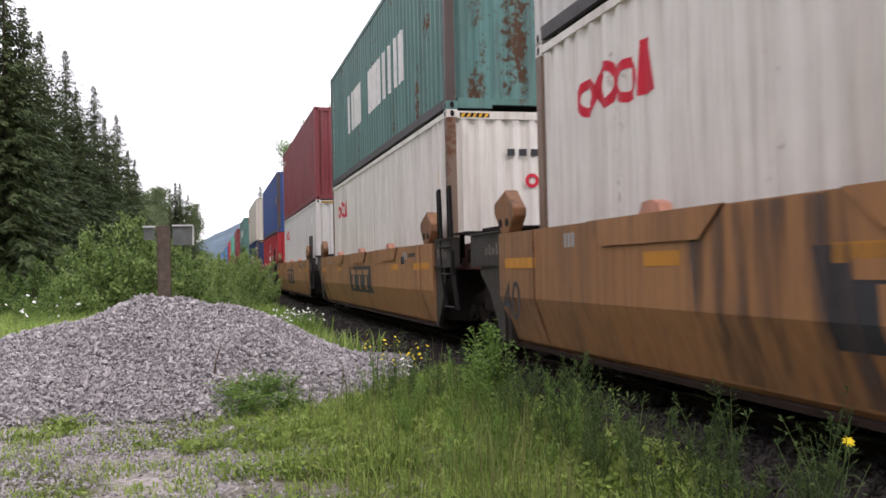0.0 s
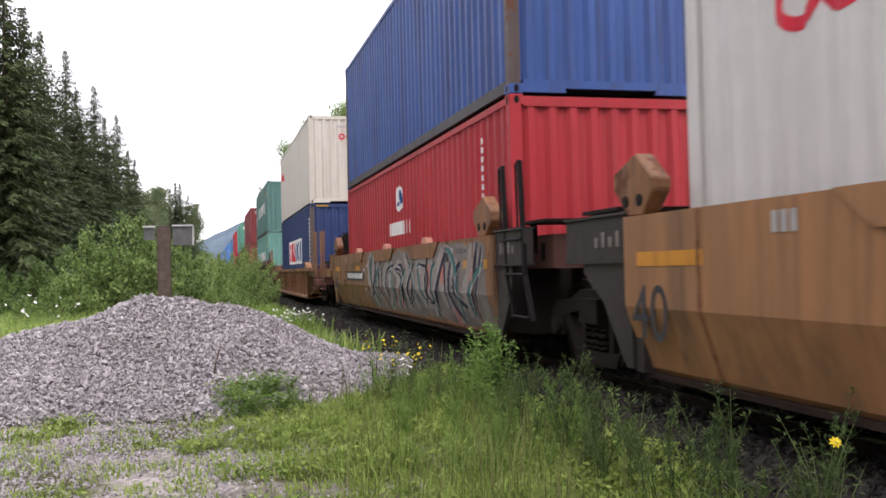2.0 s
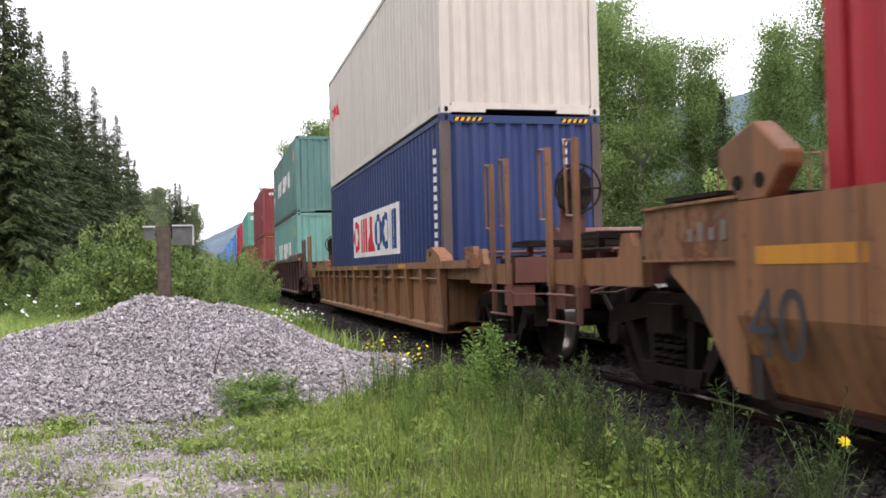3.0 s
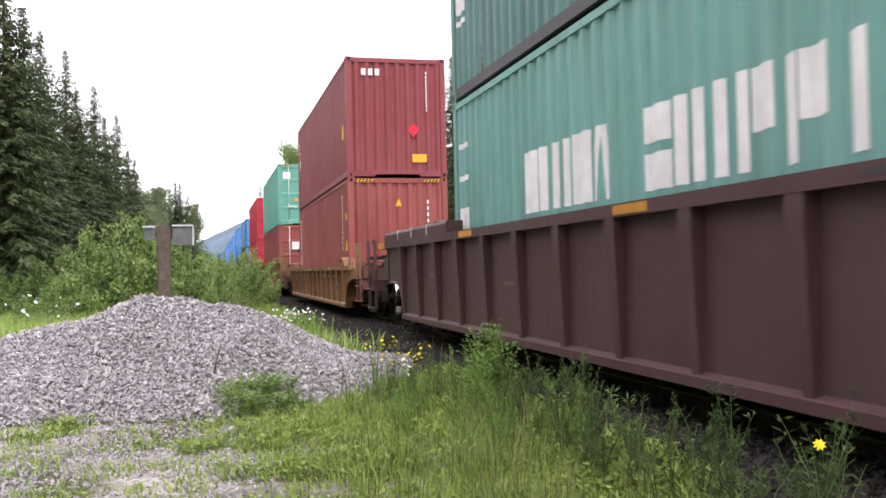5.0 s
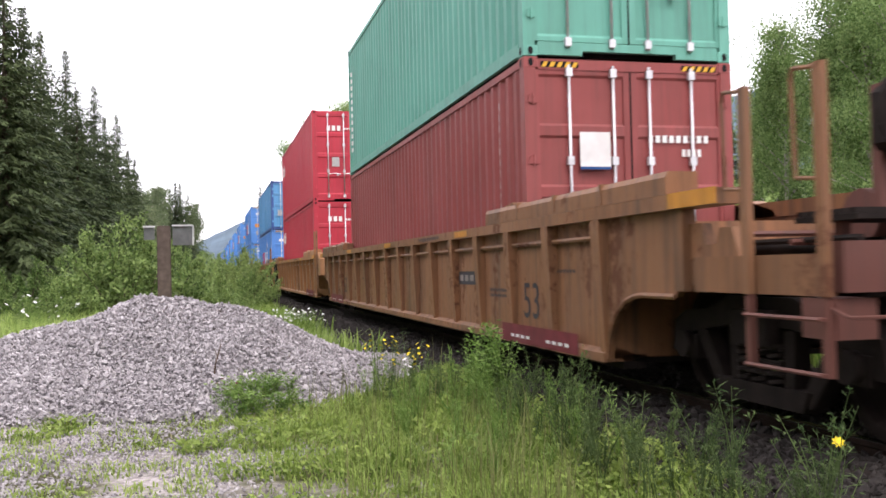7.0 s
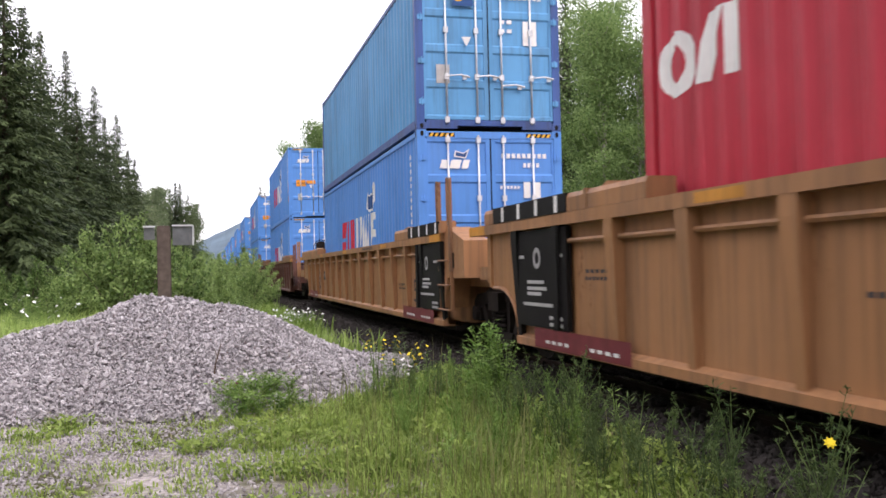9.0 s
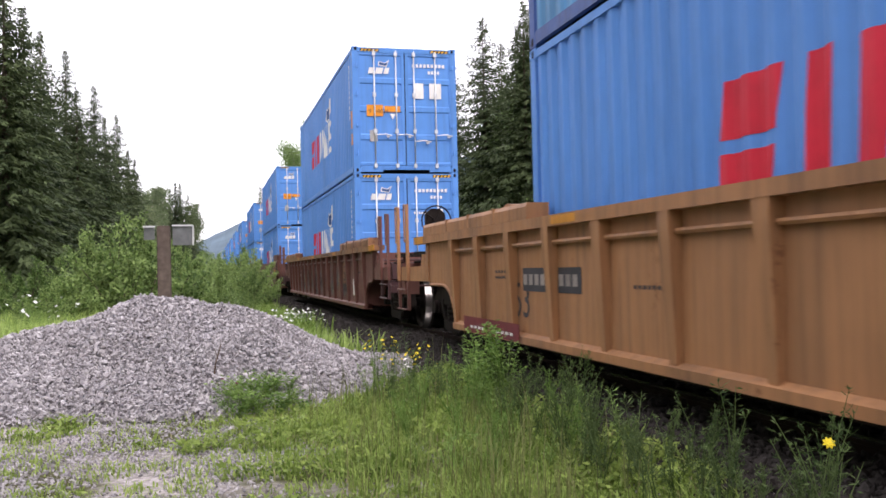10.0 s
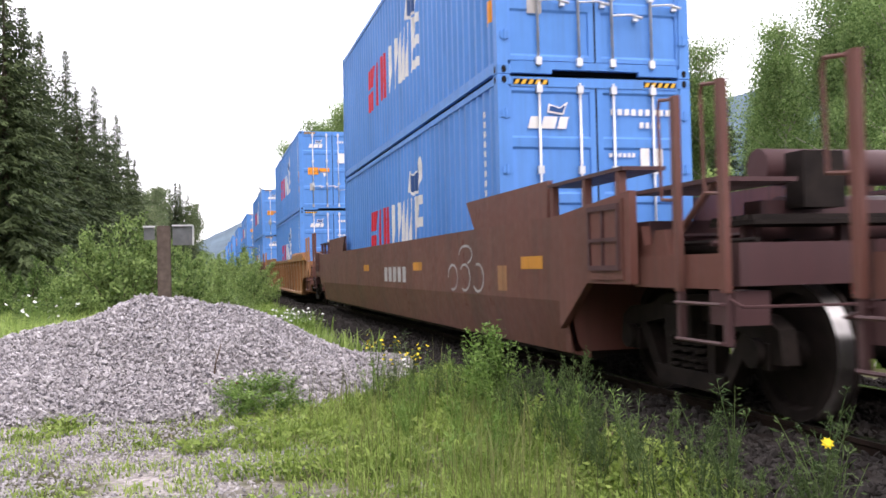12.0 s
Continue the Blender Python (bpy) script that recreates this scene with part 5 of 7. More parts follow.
def end_platform(car, mat, s, y0, y1, deck=1.10, tall=2.08, posts=True, wheel=False, pipes=True, gap=0.68, low=0.40):
    """The walkway, ladder, posts and gear over the truck at one end of a car; s is -1 for the near end."""
    a, b = min(s * y0, s * y1), max(s * y0, s * y1)
    ym = 0.5 * (a + b)
    inner = BROWN if mat in (MUSTARD, MUSTARD_OLD) else BROWN_DARK
    span = lambda u, w: (min(s * u, s * w), max(s * u, s * w))
    part("centre_sill", boxes((-0.34, 0.34, a, b, 0.62, deck - 0.08)), GRIME, car)
    part("draft_pocket", boxes((-0.26, 0.26, *span(y1 - 0.05, y1 + 0.18), 0.60, 1.02)), GRIME, car)
    part("end_sill", boxes((-1.40, 1.40, *span(y1 - 0.09, y1 + 0.02), deck - 0.22, deck + 0.04)), inner, car, "deep pressed end sill")
    part("cross_beam", boxes((-1.36, 1.36, ym - 0.06, ym + 0.06, deck - 0.24, deck - 0.06)), inner, car)
    for sx in (-1, 1):
        part("side_sill", boxes((sx * 1.39 - 0.04, sx * 1.39 + 0.04, *span(y0, y1 - 0.10), deck - 0.24, deck - 0.02)), mat, car)
        # a stepped gusset ties the side of the well to the sill
        part("sill_gusset", prism(bmesh.new(), [(s * (y0 - 0.35), deck + 0.20), (s * (y0 + 0.05), deck + 0.20), (s * (y0 + 0.10), deck + 0.06), (s * (y0 + 0.22), deck + 0.06), (s * (y0 + 0.26), deck + 0.16), (s * (y0 + 0.40), deck + 0.16), (s * (y0 + 0.48), deck - 0.03), (s * (y0 - 0.35), deck - 0.03)], sx * 1.36 - 0.035, sx * 1.36 + 0.035, "x"), mat, car, "notched gusset plate")
        part("corner_step", boxes((sx * 1.30 - 0.12, sx * 1.30 + 0.12, *span(y1 - 0.30, y1 - 0.02), deck - 0.46, deck - 0.25)), inner, car)
    # raised running board on brackets
    board = part("running_board", boxes((-1.22, 1.22, *span(y1 - 0.62, y1 - 0.10), deck + 0.155, deck + 0.185)), GRIME, car, "dark steel running board")
    for i in range(6):
        q = part("grating_bar", shape("grating_bar", GRIME, lambda: boxes((-1.22, 1.22, -0.02, 0.02, 0.0, 0.03))), GRIME, board)
        q.location = (0, s * (y1 - 0.14 - 0.088 * i), deck + 0.187)
    for x in (-1.1, -0.4, 0.4, 1.1):
        part("board_bracket", boxes((x - 0.03, x + 0.03, *span(y1 - 0.40, y1 - 0.34), deck - 0.10, deck + 0.155)), inner, board)
    if posts:
        top_z = max(tall, deck + 0.35)
        for yy in (y1 - 0.05, y1 - 0.05 - gap):
            part("grab_post", handrail(s * yy, 0.86, top_z), mat, car, "upright post with a bent grab iron")
            bm = handrail(s * yy, 0.86, top_z)
            bmesh.ops.scale(bm, vec=(-1, 1, 1), verts=bm.verts)
            bmesh.ops.reverse_faces(bm, faces=bm.faces)
            part("grab_post", bm, mat, car)
        part("ladder", step_ladder(s * (y1 - 0.05 - gap), s * (y1 - 0.05), low, 1.06), inner, car, "brown step ladder below the sill")
        part("ladder", step_ladder(s * (y1 - 0.05 - gap), s * (y1 - 0.05), low, 1.06, 1.44), inner, car)
    if pipes:
        part("air_reservoir", rod(bmesh.new(), (-0.50, s * (y0 + 0.42), deck + 0.22), (0.62, s * (y0 + 0.42), deck + 0.22), 0.17, 16), inner, car, "round air reservoir")
        for x in (-0.35, 0.45):
            part("reservoir_strap", boxes((x - 0.03, x + 0.03, s * (y0 + 0.42) - 0.19, s * (y0 + 0.42) + 0.19, deck - 0.08, deck + 0.12)), GRIME, car)
        valve = part("brake_valve", boxes((0.72, 1.08, s * (y0 + 0.70) - 0.15, s * (y0 + 0.70) + 0.15, deck - 0.06, deck + 0.24)), GRIME, car, "greasy brake valve")
        part("valve_cap", rod(bmesh.new(), (0.90, s * (y0 + 0.70) - 0.22, deck + 0.10), (0.90, s * (y0 + 0.70) + 0.22, deck + 0.10), 0.085, 10), GRIME, valve)
        part("slack_adjuster", rod(bmesh.new(), (-1.02, s * (y0 + 0.05), deck + 0.02), (-0.78, s * (y0 + 0.95), deck + 0.02), 0.05, 8), GRIME, car)
        for x, dz, r in ((-1.2, 0.06, 0.02), (-0.68, 0.02, 0.024), (1.18, 0.05, 0.02)):
            part("brake_pipe", rod(bmesh.new(), (x, s * (y0 - 0.2), deck + dz), (x, s * (y1 - 0.1), deck + dz), r, 6), GRIME, car)
        for yy, dz in ((y0 + 0.15, 0.12), (y0 + 0.82, 0.05)):
            part("cross_pipe", rod(bmesh.new(), (-1.28, s * yy, deck + dz), (1.28, s * yy, deck + dz), 0.022, 6), inner, car)
        bm = bmesh.new()
        pts = [(-1.44, s * (y1 - 0.1), deck - 0.28), (-1.44, s * (y1 + 0.10), deck - 0.34), (-0.7, s * (y1 + 0.20), deck - 0.34), (-0.25, s * (y1 + 0.2), deck - 0.22)]
        for p, q in zip(pts, pts[1:]):
            rod(bm, p, q, 0.010, 5)
        part("uncoupling_lever", bm, inner, car, "bent uncoupling lever")
        # brake rigging hung over the truck
        part("brake_cylinder", rod(bmesh.new(), (-0.95, s * (y0 - 0.30), 0.93), (-0.95, s * (y0 + 0.35), 0.93), 0.12, 12), GRIME, car)
    if wheel:
        yw = s * (y1 - 0.55)
        part("brake_stand", boxes((-0.62, -0.34, yw + 0.08, yw + 0.16, deck + 0.19, deck + 0.98)), inner, car, "upright stand of the hand brake")
        part("brake_gearbox", prism(bmesh.new(), [(-0.66, deck + 0.62), (-0.56, deck + 0.52), (-0.40, deck + 0.52), (-0.30, deck + 0.66), (-0.30, deck + 0.92), (-0.40, deck + 1.02), (-0.56, deck + 1.02), (-0.66, deck + 0.92)], yw - 0.02, yw + 0.10, "y"), GRIME, car, "greasy hand-brake gear housing")
        q = part("brake_wheel", shape("brake_wheel", GRIME, brake_wheel), GRIME, car, "spoked hand-brake wheel")
        q.location = (-0.48, yw - 0.07, deck + 0.80)


def well_floor(car, mat, half):
    part("well_floor", boxes((-1.15, 1.15, -half, half, 0.26, 0.31), (-1.3, -1.1, -half, half, 0.22, 0.33), (1.1, 1.3, -half, half, 0.22, 0.33)), GRIME, car)


def wheel_arch_plate(s, x, y0, y1, ztop, zlow, zdeck):
    """Side plate over the truck: its lower edge rises in a tight curve, then runs level to the end."""
    pts = [(s * (y0 - 0.02), zlow), (s * (y0 - 0.02), ztop), (s * y1, ztop), (s * y1, zdeck + 0.18), (s * (y1 - 0.10), zdeck)]
    n = 8
    for i in range(n + 1):
        a = math.pi / 2 * i / n
        pts.append((s * (y0 + 0.02 + 0.62 * (1 - math.sin(a))), zlow + (zdeck - zlow) * math.cos(a)))
    bm = prism(bmesh.new(), pts, x, x + 0.05, "x")
    # a rolled lip along the opening
    for (u0, v0), (u1, v1) in zip(pts[4:-1], pts[5:]):
        rod(bm, (x - 0.005, u0, v0), (x - 0.005, u1, v1), 0.022, 6)
    return bm


def car_smooth(mat, front, label, pitch_end=8.1, graffiti=None, panel=True, near_truck=False, far_end=False):
    """A forty-foot articulated well unit with smooth sides bent in below the waist."""
    car = thing("well_car", label, "rail car", "well cars of the train")
    half = 6.25           # near end; the far end lies further out
    ends = {-1: 6.25, 1: 6.56}
    for s in (-1, 1):
        prof = [(-1.40, 1.39), (-BX, 1.39), (-BX, 0.74), (-1.36, 0.30), (-1.30, 0.24), (-1.20, 0.24), (-1.20, 0.30), (-1.30, 0.32), (-1.44, 0.76), (-1.44, 1.33), (-1.40, 1.33)]
        bm = prism(bmesh.new(), [(-s * u, v) if s > 0 else (u, v) for u, v in prof], -ends[-1], ends[1], "y")
        part("side_wall", bm, mat, car)
    well_floor(car, mat, half)
    for s in (-1, 1):
        half = ends[s]
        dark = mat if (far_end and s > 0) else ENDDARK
        # dark bulkhead carried down to the sill, closing the opening below the beam
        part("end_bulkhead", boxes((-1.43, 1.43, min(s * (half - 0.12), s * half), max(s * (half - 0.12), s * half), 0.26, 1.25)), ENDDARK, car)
        part("end_arm", boxes((-0.6, 0.6, min(s * half, s * (half + 1.2)), max(s * half, s * (half + 1.2)), 0.80, 1.18)), GRIME, car)
        for x in (-0.95, 0.95):
            arm = part("side_arm", boxes((x - 0.22, x + 0.22, min(s * half, s * (half + 0.95)), max(s * half, s * (half + 0.95)), 1.02, 1.36)), BROWN, car, "rust-brown box arm over the truck")
            for k in range(2):
                part("arm_slot", boxes((x - 0.225, x - 0.215, s * (half + 0.25 + 0.4 * k) - 0.05, s * (half + 0.25 + 0.4 * k) + 0.05, 1.10, 1.28)), BLACK, arm)
        part("walkway", boxes((-1.34, 1.34, min(s * (half + 0.45), s * (half + 1.15)), max(s * (half + 0.45), s * (half + 1.15)), 1.47, 1.50)), GRIME, car, "dark steel walkway plate over the joint")
        for x in (-1.25, -0.3, 0.3, 1.25):
            part("walkway_bracket", boxes((x - 0.03, x + 0.03, s * (half + 0.6) - 0.03, s * (half + 0.6) + 0.03, 1.17, 1.47)), GRIME, car)
        for sx in (-1, 1):
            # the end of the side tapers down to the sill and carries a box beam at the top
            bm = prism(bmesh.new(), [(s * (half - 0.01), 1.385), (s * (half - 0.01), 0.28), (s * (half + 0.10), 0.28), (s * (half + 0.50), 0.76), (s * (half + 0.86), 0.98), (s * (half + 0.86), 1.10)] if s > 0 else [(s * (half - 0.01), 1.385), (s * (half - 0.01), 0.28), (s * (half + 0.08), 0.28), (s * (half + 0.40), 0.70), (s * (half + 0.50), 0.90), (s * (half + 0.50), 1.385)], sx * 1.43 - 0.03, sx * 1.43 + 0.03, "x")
            part("end_gusset", bm, dark, car, "dark tapered gusset at the end of the side")
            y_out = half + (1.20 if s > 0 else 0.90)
            beam = part("end_beam", boxes((sx * 1.42 - 0.05, sx * 1.42 + 0.05, min(s * half, s * y_out), max(s * half, s * y_out), 1.06, 1.43)), dark, car, "dark box beam with pale scrawls")
            for zz in (1.055, 1.415):
                part("beam_flange", boxes((sx * 1.42 - 0.075, sx * 1.42 + 0.075, min(s * half, s * y_out), max(s * half, s * y_out), zz, zz + 0.02)), dark, beam)
            c = 5.82 if s < 0 else 6.43
            bm = prism(bmesh.new(), [(s * (c - 0.14), 1.39), (s * (c - 0.36), 1.60), (s * (c - 0.34), 1.70), (s * (c + 0.06), 1.84), (s * (c + 0.34), 1.66), (s * (c + 0.34), 1.55), (s * (c + 0.10), 1.39)] if s < 0 else [(s * (c - 0.14), 1.39), (s * (c - 0.32), 1.56), (s * (c - 0.32), 1.64), (s * (c - 0.06), 1.84), (s * (c + 0.32), 1.72), (s * (c + 0.32), 1.60), (s * (c + 0.10), 1.39)], sx * 1.40 - 0.09, sx * 1.40 + 0.05, "x")
            bmesh.ops.bevel(bm, geom=bm.edges[:], offset=0.012, segments=1, affect="EDGES")
            g = part("corner_guide", bm, MUSTARD_OLD, car, "pointed corner guide for the container")
            for k in (-1, 1):
                part("guide_pin", rod(bmesh.new(), (sx * 1.40 - 0.10, s * c + 0.11 * k, 1.50), (sx * 1.40 - 0.085, s * c + 0.11 * k, 1.50), 0.045, 8), BLACK, g)
        part("beam_scrawl", boxes(*[(-1.476, -1.472, s * (half + 0.18 + 0.13 * k) - 0.03, s * (half + 0.18 + 0.13 * k) + 0.03, 1.18, 1.30 - 0.04 * (k % 2)) for k in range(4)]), SPRAY_GREY, car, "faint pale marks")["kind"] = "stuff"
    half = 6.25
    for yy in (-half - 0.26, -half - 0.80):
        part("grab_post", bent_post(yy, 0.30, 0.52, 0.95, 2.10), BLACK, car, "black upright kinked below the deck")
    for zz, dy in ((0.55, 0.27), (0.97, 0.10), (1.32, 0.06)):
        part("rung", rod(bmesh.new(), (-1.485, -half - 0.26 - dy, zz), (-1.485, -half - 0.80 - dy, zz), 0.013, 6), BLACK, car)
    half = 6.4
    lug = paint("pink_primer", (0.55, 0.27, 0.19), rust=0.2)
    for yc, w in ((-2.9, 1.0), (0.15, 1.0), (3.2, 1.0)):
        bm = prism(bmesh.new(), [(yc - w, 1.395), (yc + w, 1.395), (yc + w - 0.28, 1.19), (yc - w + 0.28, 1.19)], -BX - 0.022, -BX + 0.01, "x")
        pl = part("stiffener_plate", bm, mat, car)
        bm = bmesh.new()
        prism(bm, [(yc - 0.17, 1.39), (yc - 0.14, 1.46), (yc - 0.04, 1.49), (yc + 0.10, 1.48), (yc + 0.17, 1.39)], -BX + 0.02, -BX + 0.12, "x")
        part("lift_lug", bm, lug, pl, "lug in pinkish primer")
    side_text(car, bars_text(-4.6, -4.25, 1.19, 1.30, 3) + bars_text(4.5, 4.75, 1.20, 1.32, 3), GREYMARK, 0.006, "stencil_marks")
    for yc in (-5.5, 5.5):
        part("weld_strip", prism(bmesh.new(), [(-BX - 0.012, 1.38), (-BX - 0.012, 0.74), (-1.372, 0.30), (-1.36, 0.30), (-BX + 0.005, 0.74), (-BX + 0.005, 1.38)], yc - 0.012, yc + 0.012, "y"), MUSTARD_OLD, car, "rusty weld strip")
    part("sill_strip", boxes((-1.385, -1.30, -6.25, 6.56, 0.225, 0.262)), RAILSIDE, car, "rust-red sill strip")
    for yc, w in ((-5.55, 0.50), (-3.6, 0.28), (1.0, 0.25), (3.0, 0.26), (5.9, 0.45)):
        bm = flat(bmesh.new(), [(yc - w, 1.03), (yc + w, 1.03), (yc + w, 1.13), (yc - w, 1.13)])
        for v in bm.verts:
            v.co.x = -BX - 0.004
        part("reflector_strip", bm, ORANGE, car, "orange-yellow reflective strip")
    side_text(car, bars_text(-5.2, -4.7, 1.22, 1.28, 6), DARKMARK)
    side_text(car, bars_text(-4.4, -4.0, 1.12, 1.24, 1), DARKMARK, 0.006)
    lettering(car, "40", (-BX - 0.004, 6.45, 0.52), 0.55, DARKMARK, (90, 0, -90), "size_number")
    if panel:
        spray(car, [[(1.40, 1.12), (-1.25, 1.12), (-1.36, 0.76), (1.30, 0.76)], [(1.30, 0.76), (-1.36, 0.76), (-1.40, 0.60), (1.28, 0.60)]], DARKMARK, 0.004, "dark_panel")
        q = [[(a, 1.05), (a - 0.62, 1.05), (a - 0.60, 0.95), (a - 0.02, 0.95)] for a in (1.12, 0.34, -0.44)]
        q += [[(a - 0.19, 0.93), (a - 0.43, 0.93), (a - 0.45, 0.66), (a - 0.21, 0.66)] for a in (1.12, 0.34, -0.44)]
        spray(car, q, MUSTARD, 0.007, "light_mark")
    truck(car, pitch_end)
    if near_truck:
        truck(car, -pitch_end)
    if far_end:
        end_platform(car, mat, 1, 7.9, 9.72, 1.12, 2.12, gap=0.64, low=0.54)
        coupler(car, 9.55, 1)
    MOVERS.append((car, TRACK, front + CL, 0.0))
    return car


def bars_text(y0, y1, z0, z1, n):
    w = (y1 - y0) / n
    return [[(y0 + w * i, z0), (y0 + w * (i + 0.66), z0), (y0 + w * (i + 0.66), z1), (y0 + w * i, z1)] for i in range(n)]


def side_text(car, quads, mat, off=0.004, name="side_mark", x=-BX):
    bm = bmesh.new()
    for q in quads:
        flat(bm, q)
    for v in bm.verts:
        v.co.x = x - off
    return tagged(part(name, bm, mat, car), kind="stuff" if len(quads) > 2 else "")


def car_ribbed(mat, front, label, half, top=1.50, low=0.28, raised=True, pitch=1.1, deck_end=None, near_platform=True, far_platform=True, truck_at=9.9, far_truck=True, near_truck=True, chord=None, wheel=False, arch=True, tall=(2.08, 2.08), far_deck=None, reach=None, gaps=(0.68, 0.68), lows=(0.45, 0.40), far_truck_at=None):
    """A well car with upright ribs below a top chord. half: half the length of the full-depth side."""
    car = thing("well_car", label, "rail car", "well cars of the train")
    chord = chord or mat
    deck_end = deck_end or half + 1.45
    far_deck = far_deck or deck_end
    ends = {-1: deck_end, 1: far_deck}
    reach = reach or (truck_at + 1.34, truck_at + 1.34)
    level = {-1: near_platform, 1: True}
    for s in (-1, 1):
        x = s * 1.40
        part("side_plate", boxes((min(x, x - s * 0.03), max(x, x - s * 0.03), -half, half, low, top - 0.05)), mat, car)
        part("top_chord", boxes((min(s * 1.30, s * BX), max(s * 1.30, s * BX), -deck_end, far_deck, top - 0.10, top)), chord, car)
        part("bottom_chord", prism(bmesh.new(), [(s * 1.36, low + 0.10), (s * 1.47, low + 0.05), (s * 1.47, low - 0.02), (s * 1.20, low - 0.02), (s * 1.20, low + 0.03)], -half, half, "y"), mat, car)
        if mat is not BROWN_DARK:
            part("pipe_rail", rod(bmesh.new(), (s * 1.44, -half, top - 0.24), (s * 1.44, half, top - 0.24), 0.022, 6), mat, car)
    n = int(2 * half / pitch)
    def wedge():
        bm = bmesh.new()
        rows = [[bm.verts.new((x, sy * w, z)) for sy in (-1, 1) for x in (-1.40, xo)] for z, w, xo in ((top - 0.10, 0.085, -BX + 0.004), (top - 0.22, 0.080, -BX + 0.004), (low + 0.05, 0.045, -1.45))]
        for p, q in zip(rows, rows[1:]):
            for i, k in ((0, 1), (1, 3), (3, 2), (2, 0)):
                bm.faces.new([p[i], p[k], q[k], q[i]])
        for r in (rows[0], rows[2]):
            bm.faces.new([r[0], r[1], r[3], r[2]])
        bmesh.ops.recalc_face_normals(bm, faces=bm.faces)
        return bm
    rib = shape(("rib", top, low), mat, wedge)
    for i in range(n + 1):
        q = part("rib", rib, mat, car)
        q.location = (0, -half + 0.05 + i * (2 * half - 0.1) / n, 0)
    well_floor(car, mat, half)
    for s in (-1, 1):
        part("end_bulkhead", boxes((-1.39, 1.39, min(s * (half - 0.1), s * half), max(s * (half - 0.1), s * half), low, top - 0.12)), mat, car)
        if arch and level[s]:
            for sx in (-1, 1):
                part("arch_plate", wheel_arch_plate(s, sx * 1.40 - 0.025, half - 0.02, ends[s] - (0.55 if raised else 0.05), top - 0.05, low, 0.82), mat, car)
                part("end_post", boxes((sx * 1.40 - 0.05, sx * 1.40 + 0.05, min(s * (ends[s] - 0.62), s * (ends[s] - 0.50)), max(s * (ends[s] - 0.62), s * (ends[s] - 0.50)), 0.86, top - 0.10)), mat, car, "upright post under the end of the chord")
        if level[s]:
            part("saddle", boxes((-1.39, 1.39, min(s * half, s * ends[s]), max(s * half, s * ends[s]), 0.90, 1.05)), mat, car)
        else:
            # block that rests on the truck shared with the next unit
            for sx in (-1, 1):
                blk = part("end_block", prism(bmesh.new(), [(s * half, 0.52), (s * half, top + 0.02), (s * (half + 0.22), top + 0.08), (s * (half + 0.98), top - 0.12), (s * (half + 0.98), 0.92), (s * (half + 0.16), 0.92)], sx * 1.28 - 0.16, sx * 1.28 + 0.16, "x"), mat, car, "cast end block over the shared truck")
                part("block_slot", boxes((sx * 1.28 - 0.165, sx * 1.28 - 0.155, min(s * (half + 0.42), s * (half + 0.52)), max(s * (half + 0.42), s * (half + 0.52)), 1.04, 1.24)), BLACK, blk)
            part("saddle", boxes((-1.10, 1.10, min(s * half, s * (half + 0.98)), max(s * half, s * (half + 0.98)), 0.80, 1.30)), mat, car)
        if raised:
            for sx in (-1, 1):
                a, b = sorted((s * (CL - 0.56), s * (ends[s] - (0.6 if level[s] else 0.02))))
                bm = prism(bmesh.new(), [(sx * BX, top + 0.002), (sx * BX, top + 0.12), (sx * (BX - 0.02), top + 0.16), (sx * 1.27, top + 0.16), (sx * 1.27, top + 0.002)], a, b, "y")
                part("raised_chord", bm, chord, car)
                bm = prism(bmesh.new(), [(sx * (BX + 0.004), top - 0.098), (sx * (BX + 0.004), top + 0.004), (sx * (BX - 0.01), top + 0.004), (sx * (BX - 0.01), top - 0.098)], min(s * (ends[s] - 0.58), s * (ends[s] + 0.003)), max(s * (ends[s] - 0.58), s * (ends[s] + 0.003)), "y")
                part("end_reflector", bm, ORANGE, car, "orange-yellow end of the chord")
                for kk in range(3):
                    part("chord_joint", boxes((min(sx * (BX + 0.006), sx * (BX - 0.2)), max(sx * (BX + 0.006), sx * (BX - 0.2)), s * (CL + 0.5 + kk) - 0.025, s * (CL + 0.5 + kk) + 0.025, top + 0.01, top + 0.168)), GREYMARK if mat is BROWN_DARK else mat, car)
        for sx in (-1, 1):
            bm = prism(bmesh.new(), [(s * (CL - 0.16), top), (s * (CL - 0.10), top + 0.17), (s * (CL + 0.20), top + 0.20), (s * (CL + 0.62), top + 0.08), (s * (CL + 0.70), top)], sx * 1.36 - 0.09, sx * 1.36 + 0.09, "x")
            g = part("corner_guide", bm, mat, car)
            part("guide_pin", rod(bmesh.new(), (sx * 1.36 - 0.1, s * (CL + 0.12), top + 0.11), (sx * 1.36 + 0.1, s * (CL + 0.12), top + 0.11), 0.04, 8), BLACK, g)
    for yc in (-4.5, 0.2, 4.6):
        side_text(car, [[(yc - 0.28, top - 0.085), (yc + 0.28, top - 0.085), (yc + 0.28, top - 0.015), (yc - 0.28, top - 0.015)]], ORANGE, 0.004, "reflector_strip")
    side_text(car, bars_text(-3.4, -2.2, top - 0.07, top - 0.03, 12), DARKMARK)
    if raised:
        pale = SPRAY_GREY if mat is BROWN_DARK else DARKMARK
        for yc, n, z in ((-5.6, 9, 0.78), (-5.6, 7, 0.72), (-7.5, 8, 0.98), (3.2, 8, 0.86), (6.6, 6, 0.98), (6.6, 8, 0.92)):
            side_text(car, bars_text(yc - 0.3, yc + 0.3, z, z + 0.03, n), pale, 0.004, "stencil_row", -1.40)
